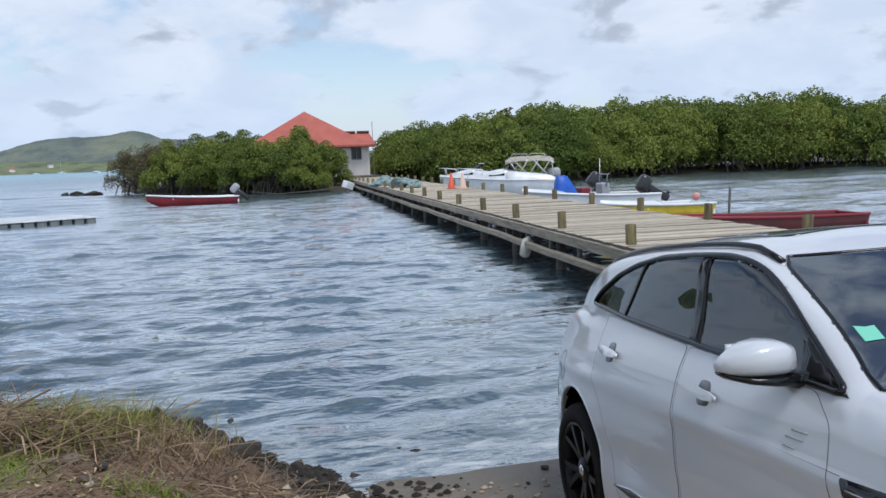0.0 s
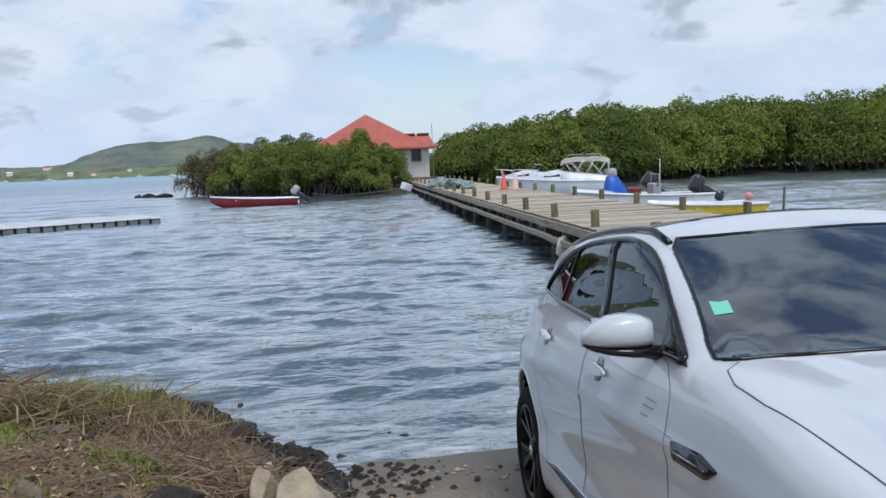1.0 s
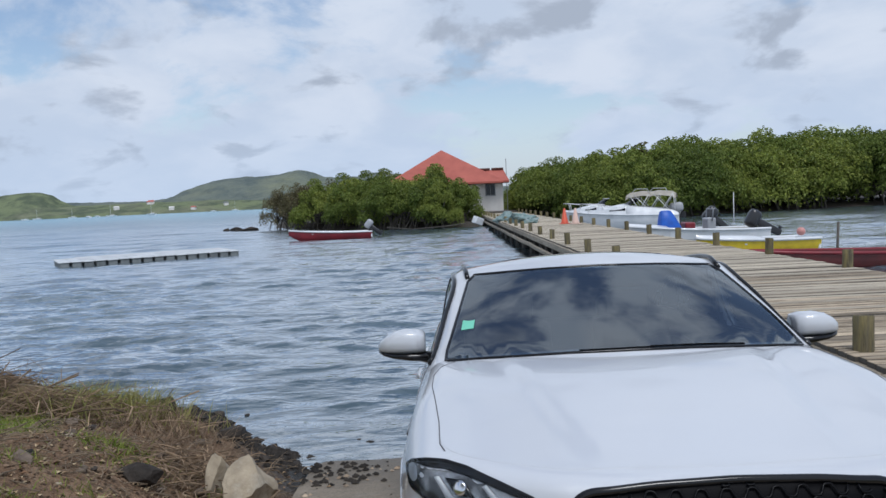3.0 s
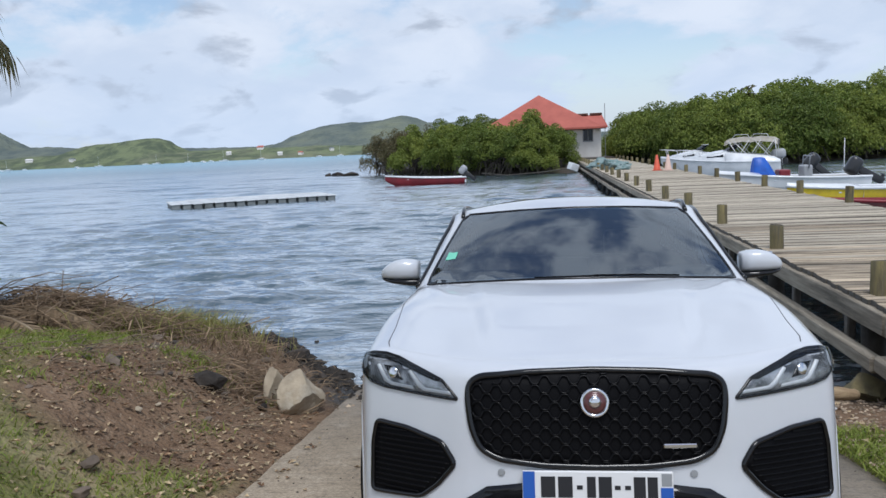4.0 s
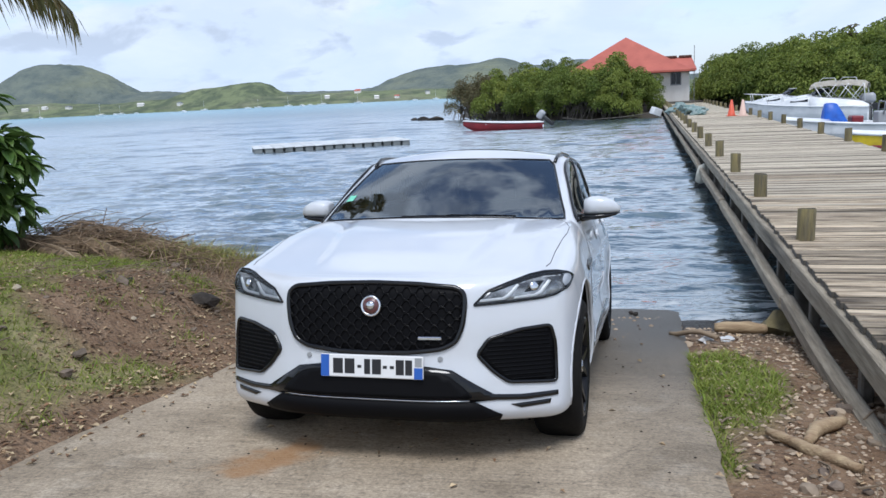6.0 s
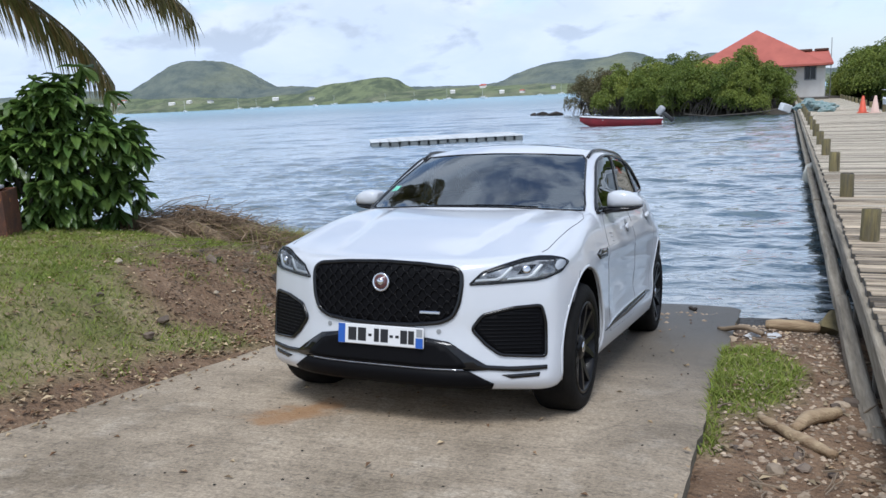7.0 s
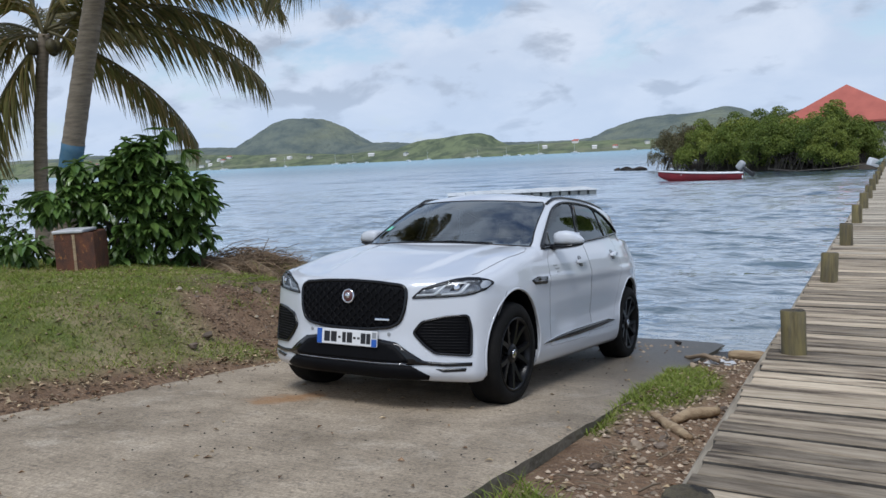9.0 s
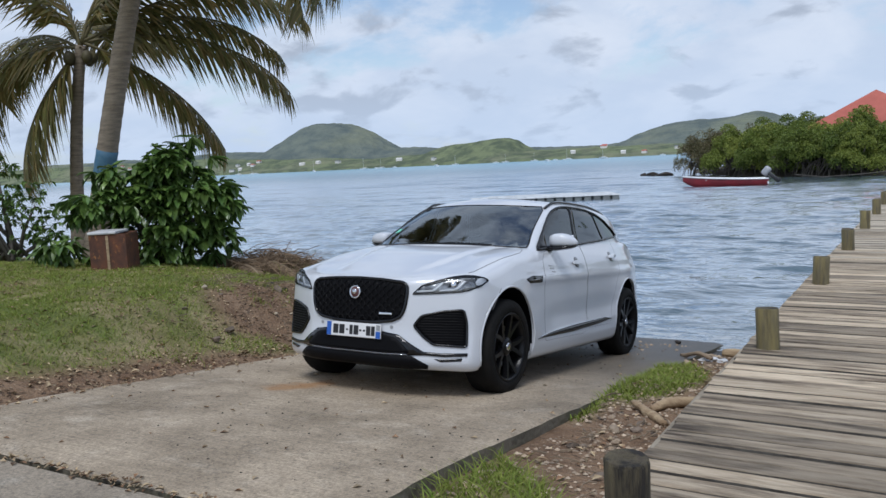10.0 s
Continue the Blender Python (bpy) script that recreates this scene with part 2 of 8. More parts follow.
def concrete_material(name, base, dark, pale, brushed, stain=None):
    """Worn concrete: clouded grey, fine grit, faint brushed grooves and, where given, one rust stain."""
    mt = material(name, base, 0.87, colour2=dark, scale=1.3, detail=9, mix=(0.38, 0.68), colour3=pale, scale3=3.2, mix3=(0.54, 0.92))
    nt = mt.node_tree
    N, L = nt.nodes.new, nt.links.new
    b = nt.nodes["Principled BSDF"]
    col = b.inputs["Base Color"].links[0].from_socket
    tc = N("ShaderNodeTexCoord")

    def tone(scale, stretch, lo, hi, a, c, into):
        mp = N("ShaderNodeMapping"); mp.inputs["Scale"].default_value = stretch
        L(tc.outputs["Object"], mp.inputs[0])
        nz = N("ShaderNodeTexNoise"); nz.inputs["Scale"].default_value, nz.inputs["Detail"].default_value = scale, 6
        nz.inputs["Roughness"].default_value = 0.7
        L(mp.outputs[0], nz.inputs["Vector"])
        mr = N("ShaderNodeMapRange"); mr.inputs[1].default_value, mr.inputs[2].default_value, mr.inputs[3].default_value, mr.inputs[4].default_value = lo, hi, a, c
        L(nz.outputs[0], mr.inputs[0])
        hs = N("ShaderNodeHueSaturation"); L(into, hs.inputs["Color"]); L(mr.outputs[0], hs.inputs["Value"])
        return hs.outputs[0], nz.outputs[0]

    col, grit = tone(60, (1, 1, 1), 0.3, 0.7, 0.58, 1.42, col)
    col, _ = tone(22, (1, 1, 1), 0.34, 0.48, 0.66, 1.03, col)
    col, groove = tone(6, (0.35, 9, 1), 0.3, 0.7, 1 - 0.28 * brushed, 1 + 0.22 * brushed, col)
    # silt and weed darken the tidal end; painted car shade darkens the jetty side
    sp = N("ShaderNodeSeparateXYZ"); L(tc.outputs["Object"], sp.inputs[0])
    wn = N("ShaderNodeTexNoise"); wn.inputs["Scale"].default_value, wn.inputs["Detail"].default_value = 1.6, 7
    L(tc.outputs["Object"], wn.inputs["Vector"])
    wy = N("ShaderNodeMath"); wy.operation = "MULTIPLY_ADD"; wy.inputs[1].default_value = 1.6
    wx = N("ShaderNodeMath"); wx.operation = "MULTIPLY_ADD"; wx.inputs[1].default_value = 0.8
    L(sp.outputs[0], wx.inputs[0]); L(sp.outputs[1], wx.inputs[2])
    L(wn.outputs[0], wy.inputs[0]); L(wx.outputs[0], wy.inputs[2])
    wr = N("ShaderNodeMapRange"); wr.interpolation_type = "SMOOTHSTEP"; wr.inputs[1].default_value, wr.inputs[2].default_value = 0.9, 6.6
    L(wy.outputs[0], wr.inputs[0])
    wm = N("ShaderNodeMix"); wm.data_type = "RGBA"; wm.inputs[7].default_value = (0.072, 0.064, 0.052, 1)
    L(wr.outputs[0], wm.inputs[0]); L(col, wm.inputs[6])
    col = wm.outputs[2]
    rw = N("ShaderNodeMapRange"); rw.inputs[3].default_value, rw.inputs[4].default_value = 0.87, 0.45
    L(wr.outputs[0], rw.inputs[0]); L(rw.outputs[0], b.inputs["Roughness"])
    # hairline cracks
    vo = N("ShaderNodeTexVoronoi"); vo.feature = "DISTANCE_TO_EDGE"; vo.inputs["Scale"].default_value = 0.55
    cn = N("ShaderNodeTexNoise"); cn.inputs["Scale"].default_value, cn.inputs["Detail"].default_value = 2.2, 7
    L(tc.outputs["Object"], cn.inputs["Vector"])
    cs = N("ShaderNodeVectorMath"); cs.operation = "MULTIPLY_ADD"; cs.inputs[1].default_value = (0.9, 0.9, 0)
    L(cn.outputs["Color"], cs.inputs[0]); L(tc.outputs["Object"], cs.inputs[2]); L(cs.outputs[0], vo.inputs["Vector"])
    cr = N("ShaderNodeMapRange"); cr.inputs[1].default_value, cr.inputs[2].default_value, cr.inputs[3].default_value, cr.inputs[4].default_value = 0.0, 0.0035, 0.72, 1.0
    L(vo.outputs["Distance"], cr.inputs[0])
    ch = N("ShaderNodeHueSaturation"); L(col, ch.inputs["Color"]); L(cr.outputs[0], ch.inputs["Value"])
    col = ch.outputs[0]
    if stain:
        ds = N("ShaderNodeVectorMath"); ds.operation = "DISTANCE"
        mp = N("ShaderNodeMapping"); mp.vector_type = "TEXTURE"; mp.inputs["Rotation"].default_value = (0, 0, math.radians(62)); mp.inputs["Scale"].default_value = (1.5, 0.7, 1000); mp.inputs["Location"].default_value = (stain[0], stain[1], 0)
        L(tc.outputs["Object"], mp.inputs[0]); L(mp.outputs[0], ds.inputs[0])
        ds.inputs[1].default_value = (0, 0, 0)
        nz = N("ShaderNodeTexNoise"); nz.inputs["Scale"].default_value, nz.inputs["Detail"].default_value = 7, 6
        L(tc.outputs["Object"], nz.inputs["Vector"])
        ad = N("ShaderNodeMath"); ad.operation = "MULTIPLY_ADD"; ad.inputs[1].default_value = 0.55
        L(nz.outputs[0], ad.inputs[0]); L(ds.outputs["Value"], ad.inputs[2])
        mr = N("ShaderNodeMapRange"); mr.interpolation_type = "SMOOTHSTEP"
        mr.inputs[1].default_value, mr.inputs[2].default_value, mr.inputs[3].default_value, mr.inputs[4].default_value = 0.36, 0.58, 0.7, 0.0
        L(ad.outputs[0], mr.inputs[0])
        m = N("ShaderNodeMix"); m.data_type = "RGBA"; m.inputs[7].default_value = (0.34, 0.17, 0.06, 1)
        L(mr.outputs[0], m.inputs[0]); L(col, m.inputs[6])
        col = m.outputs[2]
    L(col, b.inputs["Base Color"])
    ad = N("ShaderNodeMath"); ad.operation = "MULTIPLY_ADD"; ad.inputs[1].default_value = 1.2 * brushed
    L(groove, ad.inputs[0]); L(grit, ad.inputs[2])
    bp = N("ShaderNodeBump"); bp.inputs["Strength"].default_value, bp.inputs["Distance"].default_value = 0.6, 0.012
    L(ad.outputs[0], bp.inputs["Height"]); L(bp.outputs[0], b.inputs["Normal"])
    return mt


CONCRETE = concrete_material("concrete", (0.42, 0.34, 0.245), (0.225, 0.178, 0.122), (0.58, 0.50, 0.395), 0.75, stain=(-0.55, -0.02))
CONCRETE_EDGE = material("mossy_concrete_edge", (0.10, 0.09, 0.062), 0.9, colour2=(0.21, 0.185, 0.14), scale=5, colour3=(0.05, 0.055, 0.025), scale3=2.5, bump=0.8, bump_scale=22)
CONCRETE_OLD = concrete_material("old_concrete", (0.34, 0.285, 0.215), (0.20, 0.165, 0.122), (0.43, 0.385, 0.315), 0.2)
WOOD_GREY = material("weathered_wood", (0.56, 0.49, 0.38), 0.85, colour2=(0.36, 0.305, 0.23), scale=3.0, stretch=(0.9, 10, 10), spread=0.28, bump=0.7, bump_scale=18, colour3=(0.13, 0.112, 0.09), scale3=0.9, mix3=(0.58, 0.78))
WOOD_GREY_WORN = material("dark_stained_wood", (0.385, 0.30, 0.205), 0.85, colour2=(0.56, 0.465, 0.34), scale=3.2, stretch=(1.1, 9, 9), spread=0.44, bump=0.8, bump_scale=20, colour3=(0.085, 0.060, 0.038), scale3=1.1, mix3=(0.47, 0.66))
WOOD_GREY_FAR = material("weathered_wood_far", (0.54, 0.48, 0.375), 0.85, colour2=(0.39, 0.34, 0.26), scale=3.0, stretch=(0.7, 9, 9), spread=0.22, island=True)
WOOD_BEAM = material("grey_beam", (0.40, 0.345, 0.265), 0.85, colour2=(0.23, 0.195, 0.145), scale=3.0, stretch=(9, 0.7, 9), spread=0.15, bump=0.7, bump_scale=14, colour3=(0.11, 0.095, 0.07), scale3=0.8, mix3=(0.54, 0.72))
WOOD_POST = material("post_wood", (0.225, 0.185, 0.08), 0.88, colour2=(0.12, 0.105, 0.07), scale=3.0, stretch=(8, 8, 0.9), spread=0.25, bump=0.8, bump_scale=14, colour3=(0.06, 0.05, 0.034), scale3=1.4, mix3=(0.52, 0.68))
WOOD_POST_OLD = material("rotten_post_wood", (0.075, 0.058, 0.038), 0.9, colour2=(0.15, 0.125, 0.07), scale=3.0, stretch=(8, 8, 0.9), bump=0.9, bump_scale=16, colour3=(0.022, 0.018, 0.014), scale3=1.6, mix3=(0.45, 0.6))
# wood of the piles; on plank sides its black stands for gap shade
WOOD_DARK = material("wet_wood_and_gap_shade", (0.055, 0.048, 0.04), 0.7, colour2=(0.11, 0.10, 0.085), scale=4.0, bump=0.7, bump_scale=16)
WHITE_PAINT_WALL = material("white_wall", (0.78, 0.76, 0.73), 0.8, colour2=(0.66, 0.63, 0.60), scale=0.8, bump=0.2)
ROOF_RED = material("red_roof", (0.46, 0.125, 0.09), 0.75, colour2=(0.37, 0.095, 0.07), scale=0.7, bump=0.2)
BROWN_WALL = material("brown_shutter", (0.10, 0.04, 0.025), 0.7, colour2=(0.07, 0.03, 0.02), scale=3)
WINDOW_DARK = material("dark_window", (0.02, 0.025, 0.035), 0.15)
FRAME_GREY = material("window_frame", (0.25, 0.26, 0.28), 0.6)


# ---- ground ----
def ramp_z(y):
    """Height of the slipway's concrete at y: it runs down into the water and flattens towards the road."""
    y = np.asarray(y, float)
    return np.where(y > -1.2, 0.645 - 0.123 * y, 0.7926 + 0.16 * (1 - np.exp(-(-1.2 - y) / 1.3)))


shore_y = spline([-80, -30, -12, -8, -5, -3.44, -2.75, -2.05, -1.6, 2.0, 3.0, 8, 30, 80], [30, 12, 9.2, 8.6, 8.0, 7.3, 6.3, 5.5, 5.25, 5.2, 5.0, 3.5, 1.0, -5])
bank_rise = spline([-1, 0, 0.35, 0.6, 1.28, 2.0, 3.5, 8], [-0.08, -0.04, 0.04, 0.11, 0.46, 0.66, 0.80, 0.85])
strip_drop = spline([-6, -3, -1.0, 0.3, 1.3, 2.4, 3.4, 5, 9], [-0.04, -0.06, -0.085, -0.08, 0.0, 0.0, -0.03, -0.05, -0.1])


def ramp_right(y):
    """The slipway's edge on the jetty's side: it runs parallel to the jetty."""
    return 1.64 + 0.03 * np.clip(y, -1, 9)


def lumps(x, y, scale, seed=0):
    out = np.empty(x.shape)
    for i, (a, b) in enumerate(zip(x.ravel(), y.ravel())):
        out.flat[i] = noise.noise((a * scale, b * scale, seed * 5.3))
    return out


def smin(a, b, k):
    h = np.clip(0.5 + 0.5 * (b - a) / k, 0, 1)
    return b * (1 - h) + a * h - k * h * (1 - h)


def ground_z(x, y):
    x, y = np.asarray(x, float), np.asarray(y, float)
    r = ramp_z(y)
    left = smin(np.minimum(r, 0.95) + bank_rise(-1.85 - x), 1.16 + 0.012 * (-x - 4) + 0.0 * y, 0.15)
    sh = shore_y(x)
    wet = sh - y
    slope = np.where(wet > 0, 0.23 * wet, 0.30 * wet)
    left = smin(left, slope, 0.12)
    right = smin(r + strip_drop(y) - 0.03 * np.clip(x - 2.2, 0, 4), np.where(wet > 0, 0.16 * wet, 0.25 * wet), 0.08)
    mid = r - 0.16
    z = np.where(x < -1.85, left, np.where(x > ramp_right(y) - 0.03, right, mid))
    road = np.clip((-2.2 - y) / 1.5, 0, 1)
    road = road * road * (3 - 2 * road)
    flat = np.where((x > -4.3) & (x < 1.75), 0.80, 0.96 + 0.10 * np.clip(-x - 4.3, 0, 3) / 3)
    flat = np.where(x > 1.75, 0.84, flat)
    z = z * (1 - road) + np.minimum(flat, np.maximum(z, flat)) * road
    return np.maximum(z, -3.0)


def grass_amount(x, y):
    """How thick the grass grows: the lawn on the bank and a patch beside the slipway, bare where the soil has slid."""
    n = lumps(x, y, 0.9, 3) * 0.9 + lumps(x, y, 2.7, 4) * 0.5
    lawn = smooth01((-2.15 - x + 0.12 * (y + 1)) / 0.5) * smooth01((4.9 - y + 0.35 * (-x - 4)) / 0.8)
    scar = smooth01((1.25 - np.hypot((x + 2.80) / 1.0, (y - 3.35) / 1.8)) / 0.4)
    patch = smooth01((0.58 - np.hypot((x - 1.78) / 0.95, (y - 1.85) / 1.95)) / 0.22) * (x > 1.64)
    patch = np.maximum(patch, 0.75 * smooth01((1.82 - x) / 0.1) * smooth01((y - 0.1) / 0.3) * smooth01((1.2 - y) / 0.3) * (x > 1.6))
    lawn2 = smooth01((x - 1.62) / 0.1) * smooth01((-0.72 - y - 1.1 * np.clip(x - 1.7, 0, 1)) / 0.3)
    g = np.clip(lawn - scar, 0, 1) + patch + 0.7 * lawn2
    return np.clip(g + (n * 0.55) * (g > 0.02) - 0.1, 0, 1)


def ground_material():
    mt = bpy.data.materials.new("soil_and_grass")
    mt.use_nodes = True
    nt = mt.node_tree
    N, L = nt.nodes.new, nt.links.new
    b = nt.nodes["Principled BSDF"]
    b.inputs["Roughness"].default_value = 0.95
    b.inputs["Specular IOR Level"].default_value = 0.2
    tc = N("ShaderNodeTexCoord")

    def mixed(scale, lo, hi, a, c, detail=8):
        nz = N("ShaderNodeTexNoise"); nz.inputs["Scale"].default_value, nz.inputs["Detail"].default_value = scale, detail
        nz.inputs["Roughness"].default_value = 0.7
        L(tc.outputs["Object"], nz.inputs["Vector"])
        mr = N("ShaderNodeMapRange"); mr.inputs[1].default_value, mr.inputs[2].default_value = lo, hi
        L(nz.outputs[0], mr.inputs[0])
        m = N("ShaderNodeMix"); m.data_type = "RGBA"
        for s, v in ((6, a), (7, c)):
            if isinstance(v, tuple):
                m.inputs[s].default_value = (*v, 1)
            else:
                L(v, m.inputs[s])
        L(mr.outputs[0], m.inputs[0])
        return m.outputs[2]

    soil = mixed(3.0, 0.35, 0.65, (0.16, 0.098, 0.060), (0.285, 0.192, 0.122))
    soil = mixed(34.0, 0.60, 0.72, soil, (0.40, 0.32, 0.23), 3)
    soil = mixed(11.0, 0.56, 0.66, soil, (0.105, 0.070, 0.047), 5)
    turf = mixed(5.0, 0.35, 0.65, (0.12, 0.165, 0.040), (0.21, 0.222, 0.072))
    turf = mixed(1.1, 0.44, 0.64, turf, (0.40, 0.33, 0.19))
    at = N("ShaderNodeAttribute"); at.attribute_name = "grass"
    m = N("ShaderNodeMix"); m.data_type = "RGBA"
    L(at.outputs["Fac"], m.inputs[0]); L(soil, m.inputs[6]); L(turf, m.inputs[7])
    # black wet stones and mud at the water's edge
    wt = N("ShaderNodeAttribute"); wt.attribute_name = "wet"
    m2 = N("ShaderNodeMix"); m2.data_type = "RGBA"; m2.inputs[7].default_value = (0.035, 0.032, 0.028, 1)
    L(wt.outputs["Fac"], m2.inputs[0]); L(m.outputs[2], m2.inputs[6])
    L(m2.outputs[2], b.inputs["Base Color"])
    rr = N("ShaderNodeMapRange"); rr.inputs[3].default_value, rr.inputs[4].default_value = 0.95, 0.35
    L(wt.outputs["Fac"], rr.inputs[0]); L(rr.outputs[0], b.inputs["Roughness"])
    nz = N("ShaderNodeTexNoise"); nz.inputs["Scale"].default_value, nz.inputs["Detail"].default_value = 30, 8
    L(tc.outputs["Object"], nz.inputs["Vector"])
    bp = N("ShaderNodeBump"); bp.inputs["Strength"].default_value, bp.inputs["Distance"].default_value = 1.0, 0.05
    L(nz.outputs[0], bp.inputs["Height"]); L(bp.outputs[0], b.inputs["Normal"])
    return mt


def coords(spans):
    out = []
    for a, b, n in spans:
        out += list(np.linspace(a, b, n, endpoint=False))
    return np.array(out + [spans[-1][1]])


def build_ground():
    xs = coords([(-3000, -200, 8), (-200, -30, 10), (-30, -9, 22), (-9, 3.2, 180), (3.2, 12, 24), (12, 60, 14), (60, 3000, 9)])
    ys = coords([(-3000, -100, 8), (-100, -12, 14), (-12, -4, 20), (-4, 9, 190), (9, 20, 14), (20, 100, 12), (100, 1400, 8)])
    X, Y = np.meshgrid(xs, ys)
    Z = ground_z(X, Y)
    near = (X > -12) & (X < 8) & (Y > -8) & (Y < 10)
    g = np.zeros(X.shape)
    g[near] = grass_amount(X[near], Y[near])
    g[~near] = 0.8
    off_slab = (X < -1.9) | (X > ramp_right(Y) + 0.02)
    bump = np.zeros(X.shape)
    bump[near] = 0.05 * lumps(X[near], Y[near], 1.3, 1) + 0.025 * lumps(X[near], Y[near], 4.0, 2) + 0.014 * lumps(X[near], Y[near], 10.0, 6)
    edge = np.clip(np.minimum(np.abs(X + 1.85), np.abs(X - ramp_right(Y))) / 0.4, 0.15, 1)
    Z = Z + np.where(off_slab, bump * edge, 0)
    wet = smooth01((0.20 - Z + 0.06 * bump / 0.05) / 0.16)
    n, m = X.shape
    verts = np.stack([X, Y, Z], -1).reshape(-1, 3)
    i = np.arange(n * m).reshape(n, m)
    faces = np.stack([i[:-1, :-1], i[:-1, 1:], i[1:, 1:], i[1:, :-1]], -1).reshape(-1, 4)
    ob = mesh_ob("ground", verts.tolist(), faces.tolist(), ground_material(), smooth=True)
    for key, vals in (("grass", g), ("wet", wet)):
        at = ob.data.attributes.new(key, "FLOAT", "POINT")
        at.data.foreach_set("value", vals.ravel().astype(np.float32))
    return tagged(ob, "sloping bank of brown soil and patchy grass beside the water", "ground", kind="structure")


build_ground()


def build_slab(name, x0, x1, y0, y1, mat, label, cols=36, rows=90, skew=0.0, seed=0):
    """A concrete slab with worn, uneven edges that follows the slipway's fall."""
    xs, ys = np.linspace(x0, x1, cols), np.linspace(y0, y1, rows)
    bm = bmesh.new()
    top, low = [], []
    for j, y in enumerate(ys):
        tr, lr = [], []
        for k, x in enumerate(xs):
            wob = 0.012 * noise.noise((y * 1.4, seed + 2.0, x0)) + 0.015 * noise.noise((y * 6, seed + 5.0, x1))
            x = x0 + (float(ramp_right(y)) - x0) * k / (cols - 1)
            xx = x + (wob if k in (0, cols - 1) else 0)
            yy = y + (skew * (x - x0) + 0.03 * noise.noise((x * 2, seed + 9.0, 1)) if j == 0 else 0)
            z = float(ramp_z(yy)) + 0.006 * noise.noise((x * 1.2, y * 1.2, seed))
            drop = 0.012 if k in (0, cols - 1) or j == 0 else 0
            tr.append(bm.verts.new((xx, yy, z - drop)))
            lr.append(bm.verts.new((xx, yy, z - 0.30)) if k in (0, cols - 1) or j in (0, rows - 1) else None)
        top.append(tr); low.append(lr)
    for j in range(rows - 1):
        for k in range(cols - 1):
            bm.faces.new((top[j][k], top[j][k + 1], top[j + 1][k + 1], top[j + 1][k]))
        bm.faces.new((top[j][0], top[j + 1][0], low[j + 1][0], low[j][0]))
        bm.faces.new((top[j][-1], low[j][-1], low[j + 1][-1], top[j + 1][-1]))
    for k in range(cols - 1):
        bm.faces.new((top[0][k], low[0][k], low[0][k + 1], top[0][k + 1]))
        bm.faces.new((top[-1][k], top[-1][k + 1], low[-1][k + 1], low[-1][k]))
    ob = part(name, bm, [mat, CONCRETE_EDGE], smooth=True)
    bm2 = ob.data
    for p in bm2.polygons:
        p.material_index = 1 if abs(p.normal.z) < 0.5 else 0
    bm2.set_sharp_from_angle(angle=0.6)
    return tagged(ob, label, "slipway", kind="structure")


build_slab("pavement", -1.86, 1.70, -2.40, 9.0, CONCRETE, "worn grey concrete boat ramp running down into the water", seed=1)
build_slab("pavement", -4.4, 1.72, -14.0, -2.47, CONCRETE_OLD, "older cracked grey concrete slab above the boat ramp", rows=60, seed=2)


